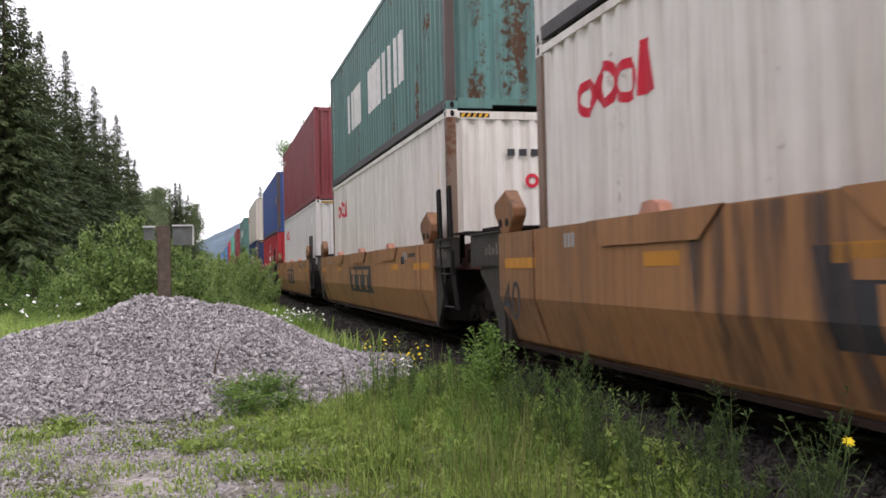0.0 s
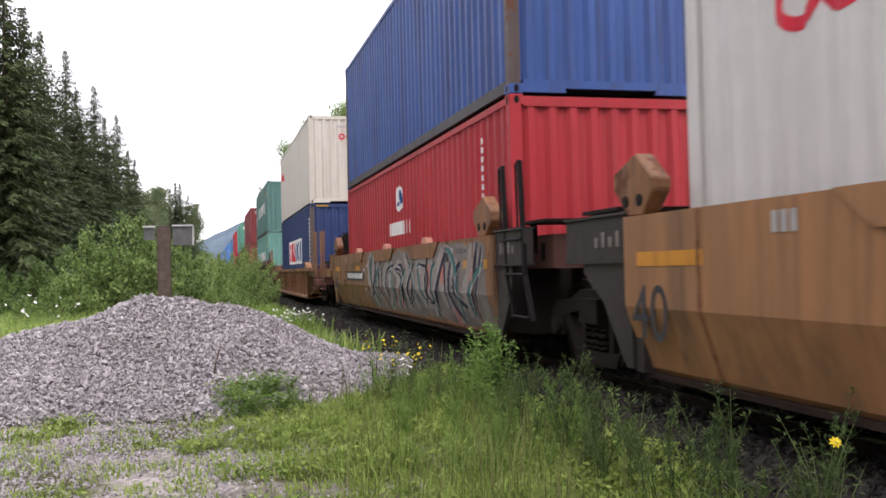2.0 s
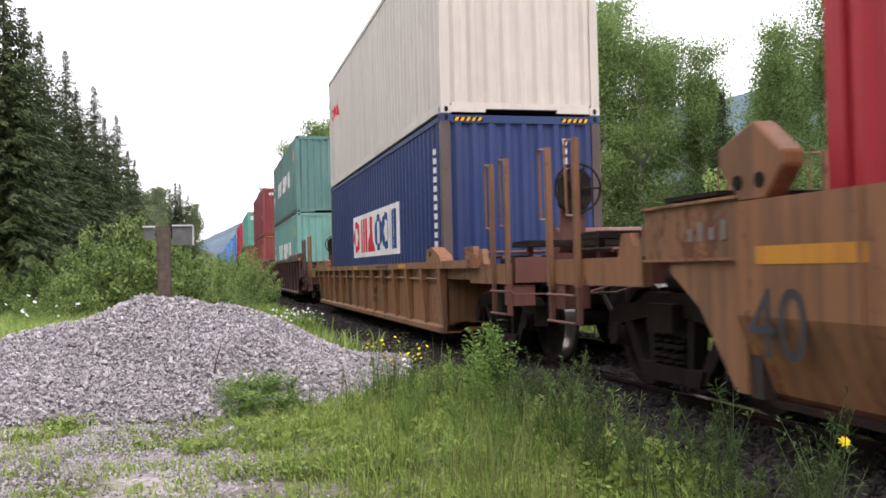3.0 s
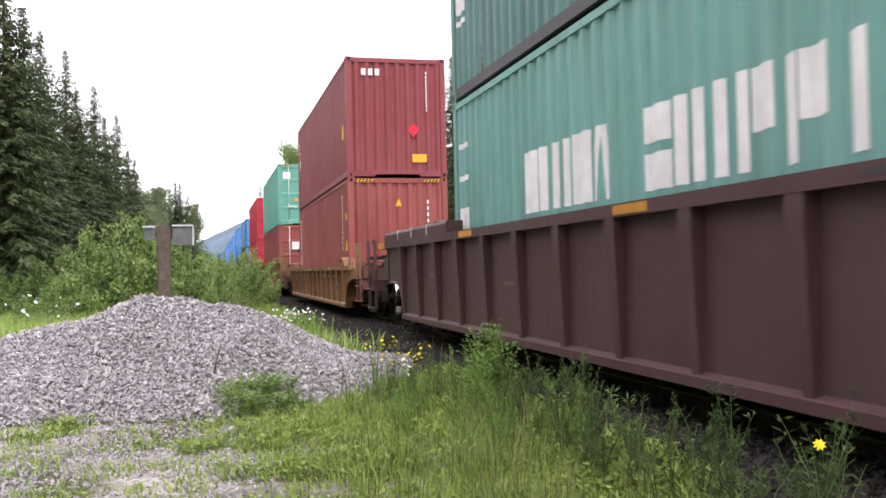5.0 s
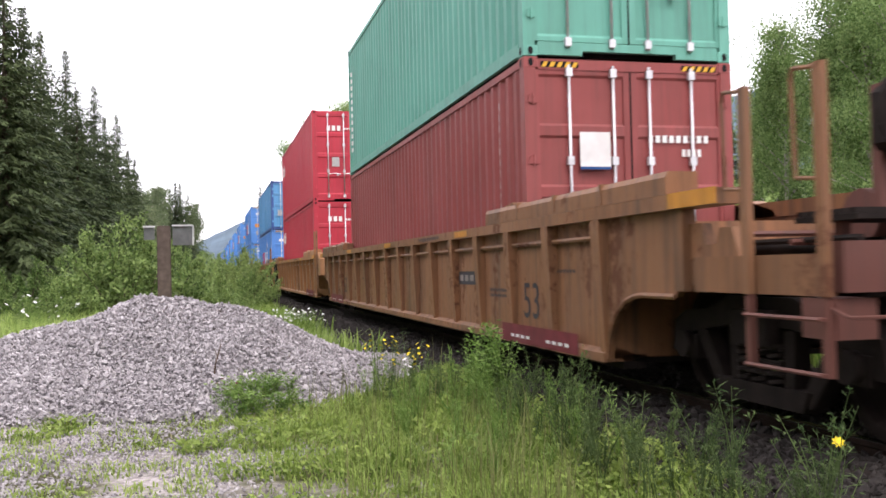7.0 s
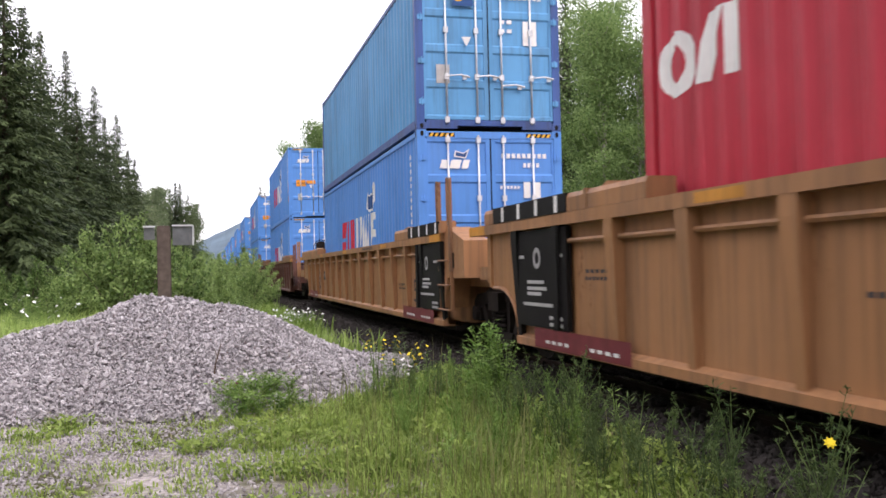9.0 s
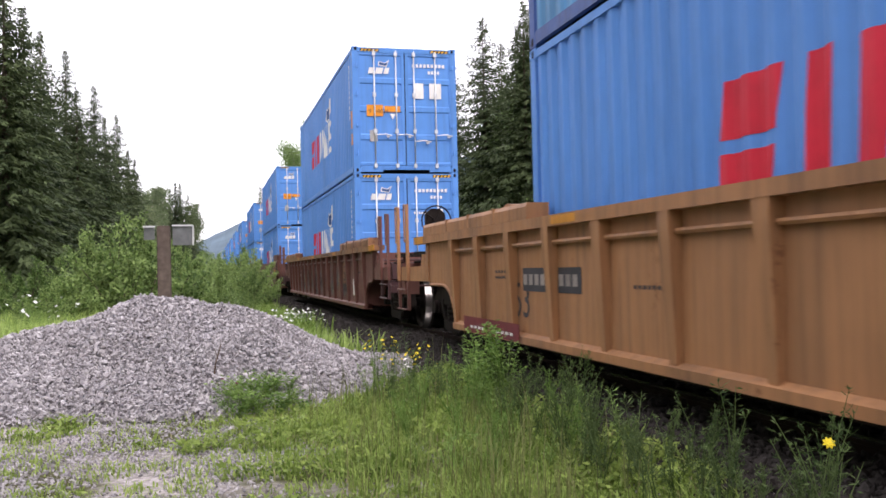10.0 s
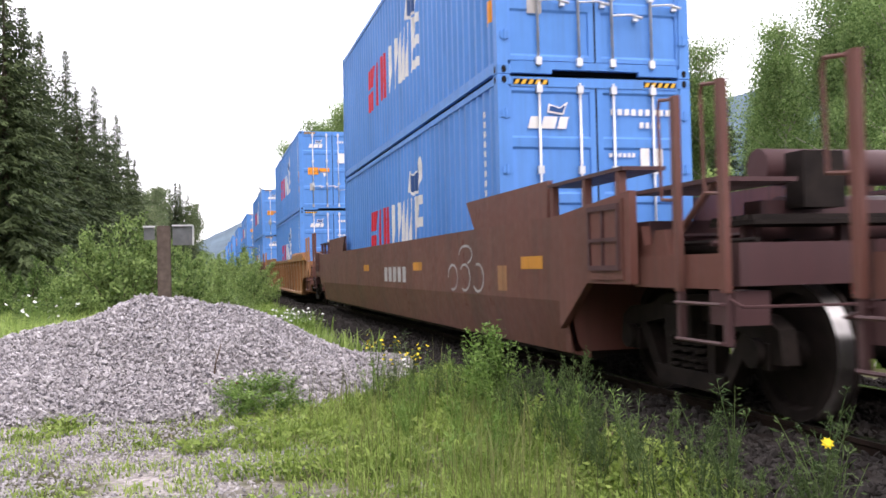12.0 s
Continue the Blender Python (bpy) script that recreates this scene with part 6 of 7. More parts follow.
    if near_platform:
        end_platform(car, mat, -1, deck_end - 0.4, reach[0], 1.10, tall[0], True, wheel, gap=gaps[0], low=lows[0])
        coupler(car, -reach[0] + 0.1, -1)
    if far_platform:
        end_platform(car, mat, 1, far_deck - 0.4, reach[1], 1.10, tall[1], gap=gaps[1], low=lows[1])
        coupler(car, reach[1] - 0.1, 1)
    if near_truck:
        truck(car, -truck_at)
    if far_truck:
        truck(car, far_truck_at or truck_at)
    MOVERS.append((car, TRACK, front + CL, 0.0))
    return car


def wall_x(z):
    return -BX if z >= 0.74 else -BX + (BX - 1.36) * (0.74 - z) / 0.44


def spray(car, quads, mat, off, name, label=""):
    """Flat spray-paint shapes laid on the bent side wall."""
    bm = bmesh.new()
    for q in quads:
        flat(bm, q)
    bmesh.ops.bisect_plane(bm, geom=bm.verts[:] + bm.edges[:] + bm.faces[:], plane_co=(0, 0, 0.74), plane_no=(0, 0, 1), dist=1e-5)
    for v in bm.verts:
        v.co.x = wall_x(v.co.z) - off
    return tagged(part(name, bm, mat, car, label), kind="stuff")


def smear_material():
    """Thin soot that has run down: see-through between the runs."""
    m, nt, b = material("run_down_soot", 0.8)
    b.inputs["Base Color"].default_value = (0.085, 0.065, 0.060, 1)
    runs = ramp(nt, noise_of(nt, coords(nt, (1.0, 2.2, 0.22)), 2.4, 5, 0.6), [(0.44, 0.0), (0.70, 0.75)])
    clear = nt.nodes.new("ShaderNodeBsdfTransparent")
    ms = nt.nodes.new("ShaderNodeMixShader")
    nt.links.new(runs, ms.inputs[0])
    nt.links.new(clear.outputs[0], ms.inputs[1])
    nt.links.new(b.outputs[0], ms.inputs[2])
    nt.links.new(ms.outputs[0], nt.nodes["Material Output"].inputs["Surface"])
    return m


SMEAR = smear_material()


def smear(car, y0, y1, z0, z1):
    spray(car, [[(y0, z1), (y1, z1), (y1 - 0.15, z0), (y0 - 0.15, z0)]], SMEAR, 0.010, "soot_smear", "dark soot that has run down the side")


def stroke(p0, p1, p2, w, n=9):
    """A curved stroke of paint, thick in the middle."""
    pts = []
    for i in range(n + 1):
        t = i / n
        y = (1 - t) ** 2 * p0[0] + 2 * t * (1 - t) * p1[0] + t * t * p2[0]
        z = (1 - t) ** 2 * p0[1] + 2 * t * (1 - t) * p1[1] + t * t * p2[1]
        pts.append((y, z))
    out = []
    for i in range(n):
        (a, b), (c, d) = pts[i], pts[i + 1]
        ln = math.hypot(c - a, d - b) or 1
        nx, nz = -(d - b) / ln, (c - a) / ln
        w0, w1 = w * math.sin(math.pi * (0.12 + 0.76 * i / n)), w * math.sin(math.pi * (0.12 + 0.76 * (i + 1) / n))
        out.append([(a + nx * w0, b + nz * w0), (c + nx * w1, d + nz * w1), (c - nx * w1, d - nz * w1), (a - nx * w0, b - nz * w0)])
    return [[(y, min(1.375, max(0.315, z))) for y, z in q] for q in out]


def graffiti(car, y_far, y_near, seed):
    r = random.Random(seed)
    base, mid, dark, teal, pink, pale = [], [], [], [], [], []
    n = int((y_far - y_near) / 0.85)
    for i in range(n):
        y = y_far - 0.85 * (i + 0.5)
        base.append([(y + 0.50, 0.33 + r.uniform(0, .1)), (y - 0.50, 0.33), (y - 0.46, 1.22 + r.uniform(0, .14)), (y - 0.1, 1.36), (y + 0.46, 1.24 + r.uniform(0, .1))])
        for k in range(3):
            p = (y + r.uniform(-0.45, 0.45), r.uniform(0.34, 0.6))
            q = (y + r.uniform(-0.45, 0.45), r.uniform(1.0, 1.36))
            m = (y + r.uniform(-0.7, 0.7), r.uniform(0.5, 1.2))
            dark += stroke(p, m, q, r.uniform(0.05, 0.09))
            mid += stroke((p[0] + 0.16, p[1]), (m[0] + 0.16, m[1]), (q[0] + 0.16, q[1]), 0.17)
            if k == 0:
                teal += stroke(p, m, q, r.uniform(0.03, 0.055))
            d = r.choice((-0.07, 0.07))
            pale += stroke((p[0] + d, p[1] + 0.02), (m[0] + d, m[1]), (q[0] + d, q[1] - 0.02), 0.011)
        c = (y + r.uniform(-0.4, 0.4), r.uniform(0.45, 1.0))
        pink += stroke((c[0], c[1] - 0.14), (c[0] + 0.10, c[1]), (c[0] - 0.02, c[1] + 0.20), 0.10)
    spray(car, base, SPRAY_GREY, 0.004, "grey_fill", "taupe fill of the spray-painted letters")
    spray(car, mid, SPRAY_MID, 0.005, "mid_fill", "lighter grey spray fill")
    spray(car, pink, SPRAY_PINK, 0.0065, "pink_accent", "pink spray accents")
    spray(car, dark, SPRAY_DARK, 0.008, "dark_outline", "dark spray outlines")
    spray(car, teal, SPRAY_TEAL, 0.010, "teal_accent", "teal spray shading")
    spray(car, pale, SPRAY_PALE, 0.012, "pale_highlight", "pale spray highlights")


def number_panel(car, y0, y1, z0, z1, x, count=9, backing=True):
    """A dark painted panel with a row of plain pale bars."""
    if backing:
        side_text(car, [[(y0, z0), (y1, z0), (y1, z1), (y0, z1)]], DARKMARK, 0.004, "number_panel", x)
    m = 0.27 * (z1 - z0)
    side_text(car, bars_text(y0 - 0.1 * (y0 - y1) / 5, y1 + 0.1 * (y0 - y1) / 5, z0 + m, z1 - m, count), SPRAY_MID, 0.008, "number_bars", x)["kind"] = "stuff"

# ---- the train: every car with its two containers, in the order in which they pass ----
FRONTS = dict(a=-3.46, b=12.32, c=28.55, d=44.58, e=65.15, f=87.3, g=109.2, h=131.6, i=151.7, j=171.7, k=195.7, l=220.0, m=243.6)
LOW, HIGH = 0.36, 3.26

white_box = paint("dirty_white_container_paint", (0.76, 0.735, 0.68), rust=0.34, fade=0.1, dirt=0.34, grime=(0.28, 0.21, 0.14))
grey_box = paint("grey_white_container_paint", (0.62, 0.61, 0.585), rust=0.12, fade=0.1, dirt=0.25, grime=(0.3, 0.26, 0.2))
cream_box = paint("cream_container_paint", (0.60, 0.565, 0.50), rust=0.1, fade=0.1, dirt=0.25, grime=(0.3, 0.25, 0.18))
teal_box = paint("rusty_teal_container_paint", (0.095, 0.21, 0.19), rust=0.6, fade=0.3, dirt=0.4)
sea_box = paint("sea_green_container_paint", (0.155, 0.35, 0.30), rust=0.18, fade=0.25, dirt=0.25)
maroon_box = paint("maroon_container_paint", (0.21, 0.042, 0.05), rust=0.2, fade=0.25, dirt=0.3)
brick_box = paint("brick_red_container_paint", (0.27, 0.062, 0.056), rust=0.15, fade=0.3, dirt=0.25)
wine_box = paint("wine_red_container_paint", (0.24, 0.05, 0.055), rust=0.25, fade=0.25, dirt=0.3)
blue_box = paint("scuffed_blue_container_paint", (0.045, 0.10, 0.30), rust=0.35, fade=0.2, dirt=0.45)
navy_box = paint("navy_container_paint", (0.018, 0.04, 0.13), rust=0.2, fade=0.2, dirt=0.2)
red_box = paint("bright_red_container_paint", (0.42, 0.03, 0.038), rust=0.12, fade=0.2, dirt=0.25)
crimson_box = paint("crimson_container_paint", (0.46, 0.034, 0.055), rust=0.1, fade=0.2, dirt=0.2)
mint_box = paint("mint_green_container_paint", (0.12, 0.37, 0.285), rust=0.15, fade=0.3, dirt=0.2)
sky_box = paint("azure_container_paint", (0.085, 0.255, 0.63), rust=0.08, fade=0.25, dirt=0.15)
steel_box = paint("dull_blue_container_paint", (0.095, 0.30, 0.55), rust=0.22, fade=0.3, dirt=0.3)

F = FRONTS
# four articulated units with smooth mustard sides
car_smooth(MUSTARD, F["a"], "mustard smooth-sided well car with grime streaks and a dark panel")
smear(MOVERS[-1][0], 2.65, 1.15, 0.32, 1.38)
smear(MOVERS[-1][0], 0.6, -0.4, 0.32, 1.3)
c = container(white_box, "dirty white container with a red trade mark, in the well", F["a"], LOW, post=RUSTPOST)
red_name(c)
c = container(grey_box, "grey-white container stacked on a white one", F["a"], HIGH)

car_smooth(MUSTARD, F["b"], "mustard smooth-sided well car with a dark lettered panel")
c = container(white_box, "rust-stained white container with red trade mark, in the well", F["b"], LOW, post=RUSTPOST)
red_name(c)
hazards(c)
mark(c, "yellow_label", flat(bmesh.new(), [(-5.36, 1.90), (-5.49, 1.90), (-5.49, 2.10), (-5.36, 2.10)]), YELLOWMARK, "small yellow label")
mark(c, "grey_label", flat(bmesh.new(), [(-5.09, 1.96), (-5.17, 1.96), (-5.17, 2.14), (-5.09, 2.14)]), GREYMARK, "small grey label")
end_code(c, [(-0.35, 0.35, 2.25, 0.1, 4)])
red_end_name(c, -0.1, 1.9, 0.9)
c = container(teal_box, "rusty teal container with white name, stacked on white one", F["b"], HIGH, post=DARKPOST, end=paint("rust_blotched_teal_paint", (0.115, 0.25, 0.235), rust=0.88, fade=0.3, dirt=0.5, rust_colour=(0.09, 0.05, 0.03)))
bm = bars(bmesh.new(), 3.2, 1.25, 1.0, 1.88, 4, 0.8)
bars(bm, 0.3, -3.3, 1.0, 1.88, 7, 0.75)
mark(c, "white_mark", bm, WHITEPAINT, "large white painted name, broken by the ribs")
mark(c, "side_code", column_code(0.5, 2.5, 5.6, 9, 0.18), WHITEPAINT, "column of white painted marks")

car_smooth(MUSTARD, F["c"], "mustard smooth-sided well car with a dark lettered panel")
c = container(grey_box, "grey-white container with red trade mark, in the well", F["c"], LOW)
red_name(c)
hazards(c)
red_end_name(c, -0.15, 1.85, 1.0)
end_code(c, [(-0.35, 0.9, 2.3, 0.1, 7), (0.55, 0.8, 2.1, 0.1, 2)])
q = [[(-0.1, 1.62), (0.06, 1.78), (0.22, 1.62), (0.06, 1.46)]]
end_marks(c, "hazard_label", q, WHITEPAINT, "white diamond hazard label")
end_marks(c, "hazard_label_top", [[(-0.02, 1.70), (0.14, 1.70), (0.06, 1.775)]], DARKMARK, "black half of the label", -CL - 0.007)
mark(c, "hazard_label", flat(bmesh.new(), [(-4.6, 2.35), (-4.8, 2.55), (-5.0, 2.35), (-4.8, 2.15)]), WHITEPAINT, "white diamond hazard label")
c = container(maroon_box, "maroon container stacked on a grey-white one", F["c"], HIGH)
mark(c, "side_code", column_code(2.2, 2.55, 5.2, 2, 0.5), WHITEPAINT, "small white mark")

car_d = car_smooth(MUSTARD_OLD, F["d"], "mustard well car covered in grey spray-painted graffiti", far_end=True, panel=False, pitch_end=8.2)
side_text(car_d, [[(4.5, 1.02), (2.2, 1.02), (2.2, 0.83), (4.5, 0.83)]], DARKMARK, 0.006, "number_panel")
side_text(car_d, bars_text(4.35, 2.3, 0.87, 0.98, 10), WHITEPAINT, 0.010, "number_bars")
graffiti(car_d, 1.7, -6.6, 4)
spray(car_d, stroke((2.6, 0.7), (2.2, 1.3), (1.9, 0.9), 0.02) + stroke((2.3, 0.5), (2.0, 0.9), (1.7, 0.45), 0.02) + stroke((2.0, 1.2), (1.8, 1.0), (1.5, 1.25), 0.02), SPRAY_PALE, 0.012, "scrawl", "pale scrawled tag")
c = container(red_box, "bright red container with white mark, in the well", F["d"], LOW, h=2.591)
bm = ring_mark(bmesh.new(), 0.13, 1.92, 0.27, 0.24, 0.27, 0.24, 18)
mark(c, "white_oval", bm, WHITEPAINT, "white oval emblem")
bm = flat(bmesh.new(), [(0.30, 1.80), (0.06, 2.06), (-0.02, 2.06), (-0.10, 1.84), (0.0, 1.82), (0.03, 1.95), (0.18, 1.80)])
ob = part("blue_mark", on_side(bm, 0), NAVYMARK, c, "blue figure in the oval")
ob.location.x = -0.004
mark(c, "white_mark", bars(bmesh.new(), 1.08, -0.84, 1.29, 1.52, 8, 0.7), WHITEPAINT, "white painted name")
mark(c, "side_code", column_code(1.4, 2.3, -5.0, 8), WHITEPAINT, "column of small white marks")
c = container(blue_box, "scuffed blue container stacked on a red one", F["d"], HIGH - 0.305, post=DARKPOST)
mark(c, "yellow_label", flat(bmesh.new(), [(-4.9, 1.4), (-5.1, 1.4), (-5.1, 1.7), (-4.9, 1.7)]), YELLOWMARK, "small yellow label")

# low ribbed car
car_ribbed(MUSTARD_OLD, F["e"], "weathered mustard well car with low ribbed sides", 6.9, 1.14, 0.20, False, 1.0, 8.55, truck_at=8.3, wheel=True, arch=False, reach=(9.74, 9.9), gaps=(0.52, 0.62), tall=(2.17, 2.1), lows=(0.54, 0.45))
c = container(navy_box, "navy container with a red, white and blue panel, in the well", F["e"], LOW, post=DARKPOST)
mark(c, "white_panel", flat(bmesh.new(), [(2.45, 0.96), (-2.85, 0.96), (-2.85, 1.88), (2.45, 1.88)]), WHITEPAINT, "white panel for the trade mark")
bm = bmesh.new()
ring_mark(bm, 1.85, 1.42, 0.38, 0.36, 0.17, 0.15, 16)
bars(bm, 1.3, 0.45, 1.06, 1.78, 3, 0.75)
flat(bm, [(0.35, 1.06), (-0.35, 1.06), (-0.12, 1.78), (0.12, 1.78)])
ob = part("red_mark", on_side(bm, 0), REDMARK, c, "red part of the trade mark")
ob.location.x = -0.004
bm = bmesh.new()
ring_mark(bm, -0.85, 1.42, 0.36, 0.36, 0.15, 0.14, 16)
ring_mark(bm, -1.6, 1.42, 0.34, 0.36, 0.15, 0.14, 16)
bars(bm, -2.0, -2.7, 1.06, 1.78, 3, 0.7)
ob = part("navy_mark", on_side(bm, 0), NAVYMARK, c, "navy part of the trade mark")
ob.location.x = -0.004
mark(c, "side_code", column_code(1.0, 2.5, -5.6), WHITEPAINT, "column of small white marks")
end_code(c, [(0.62, 0.72, 1.2 + 0.14 * i, 0.09, 1) for i in range(10)], WHITEPAINT)
hazards(c)
c = container(cream_box, "clean cream container with red trade mark, stacked on navy one", F["e"], HIGH)
red_name(c, 1.9, 5.6, 4.3)
red_end_name(c, -0.25, 2.2, 0.95)
end_code(c, [(-0.3, 0.7, 2.5, 0.07, 10)], GREYMARK)

# dark brown ribbed car
car_ribbed(BROWN_DARK, F["f"], "dark brown ribbed well car", 8.6, 1.50, 0.27, True, far_deck=10.38, wheel=True, tall=(2.05, 1.60), reach=(11.24, 11.73), lows=(0.45, 0.31))
for z, mk in ((LOW, 1.24), (HIGH, 1.24)):
    c = container(sea_box if z == LOW else teal_box, "sea-green container with a large white name" + (", in the well" if z == LOW else ", stacked on another"), F["f"], z)
    bm = bmesh.new()
    flat(bm, [(3.30, mk), (2.96, mk), (2.96, mk + 0.64), (3.30, mk + 0.64)])
    for a, b in ((2.84, 2.68), (2.48, 2.32), (2.20, 2.06), (1.96, 1.82), (1.74, 1.60)):
        flat(bm, [(a, mk), (b, mk), (b, mk + 0.64), (a, mk + 0.64)])
    flat(bm, [(1.56, mk), (1.44, mk), (1.34, mk + 0.64), (1.42, mk + 0.64)])
    flat(bm, [(1.32, mk), (1.20, mk), (1.28, mk + 0.64), (1.36, mk + 0.64)])
    flat(bm, [(0.54, mk), (0.16, mk), (0.16, mk + 0.28), (0.54, mk + 0.28)])
    flat(bm, [(0.54, mk + 0.36), (0.16, mk + 0.36), (0.16, mk + 0.64), (0.54, mk + 0.64)])
    for a, b in ((0.06, -0.08), (-0.18, -0.32), (-0.44, -0.60), (-0.72, -0.86), (-1.22, -1.36), (-1.78, -1.94), (-2.08, -2.22), (-2.40, -2.54)):
        flat(bm, [(a, mk), (b, mk), (b, mk + 0.64), (a, mk + 0.64)])
    for yy in (-0.86, -1.36):
        flat(bm, [(yy - 0.02, mk + 0.24), (yy - 0.27, mk + 0.24), (yy - 0.27, mk + 0.64), (yy - 0.02, mk + 0.64)])
    flat(bm, [(-2.68, mk), (-3.06, mk), (-3.06, mk + 0.64), (-2.68, mk + 0.64)])
    mark(c, "white_mark", bm, WHITEPAINT, "large white painted name")
    mark(c, "side_code", column_code(0.7, 2.4, 5.5, 4, 0.35), WHITEPAINT, "column of white painted signs")
    mark(c, "warning_triangle", flat(bmesh.new(), [(-4.7, 2.1), (-5.2, 2.1), (-4.95, 2.5)]), YELLOWMARK, "yellow warning triangle")

# second low ribbed car
car_ribbed(MUSTARD_OLD, F["g"], "rusty mustard well car with low ribbed sides", 6.9, 1.15, 0.22, False, 1.0, 7.8, truck_at=8.3, arch=True, tall=(1.58, 1.58), reach=(9.15, 10.08), gaps=(0.45, 0.68), lows=(0.39, 0.35), far_deck=8.25)
side_text(MOVERS[-1][0], bars_text(5.0, 3.2, 1.085, 1.13, 20), DARKMARK, 0.006, "number_bars")["kind"] = "stuff"
number_panel(MOVERS[-1][0], 5.55, 3.40, 0.43, 0.66, -1.40, 11)
number_panel(MOVERS[-1][0], -4.92, -5.28, 0.58, 0.86, -1.40, 3)
c = container(brick_box, "brick-red container with a white column of marks, in the well", F["g"], LOW)
mark(c, "white_mark", column_code(0.90, 2.55, 5.42, 6, 0.31), WHITEPAINT, "white painted name running down")
mark(c, "red_label", flat(bmesh.new(), [(2.2, 1.5), (2.05, 1.65), (1.9, 1.5), (2.05, 1.35)]), REDMARK, "red diamond label")
mark(c, "side_code", column_code(1.2, 2.6, -5.0, 11), WHITEPAINT, "column of small white marks")
mark(c, "yellow_label", flat(bmesh.new(), [(-5.5, 1.9), (-5.62, 1.9), (-5.62, 2.08), (-5.5, 2.08)]), YELLOWMARK, "small yellow label")
mark(c, "warning_triangle", flat(bmesh.new(), [(-5.45, 1.15), (-5.68, 1.15), (-5.56, 1.42)]), YELLOWMARK, "yellow warning triangle")
end_code(c, [(0.7, 0.76, 1.2 + 0.15 * i, 0.1, 1) for i in range(8)], WHITEPAINT)
end_marks(c, "warning_triangle", [[(-0.08, 2.2), (0.08, 2.2), (0.0, 2.4)]], YELLOWMARK, "yellow warning triangle")
end_marks(c, "red_label", [[(0.05, 1.1), (0.18, 1.25), (0.31, 1.1), (0.18, 0.95)]], REDMARK, "red diamond label")
hazards(c)
c = container(wine_box, "wine-red container with red diamond label, stacked on another", F["g"], HIGH)
end_code(c, [(-0.85, -0.35, 2.45, 0.16, 3)], WHITEPAINT, name="white_end_mark")
end_code(c, [(0.72, 0.77, 1.6 + 0.1 * i, 0.07, 1) for i in range(10)], WHITEPAINT)
end_marks(c, "red_label", [[(0.25, 1.15), (0.40, 1.34), (0.55, 1.15), (0.40, 0.96)]], REDMARK, "red diamond label")
end_marks(c, "yellow_plate", [rect(0.36, 0.72, 0.36, 0.56)], YELLOWMARK, "yellow plate")
mark(c, "side_code", column_code(1.2, 2.4, 5.5, 4, 0.2), WHITEPAINT, "column of white marks")
mark(c, "red_label", flat(bmesh.new(), [(2.6, 0.8), (2.4, 1.0), (2.2, 0.8), (2.4, 0.6)]), REDMARK, "red diamond label")
mark(c, "yellow_label", flat(bmesh.new(), [(-5.1, 1.0), (-5.4, 1.0), (-5.4, 1.35), (-5.1, 1.35)]), YELLOWMARK, "small yellow label")

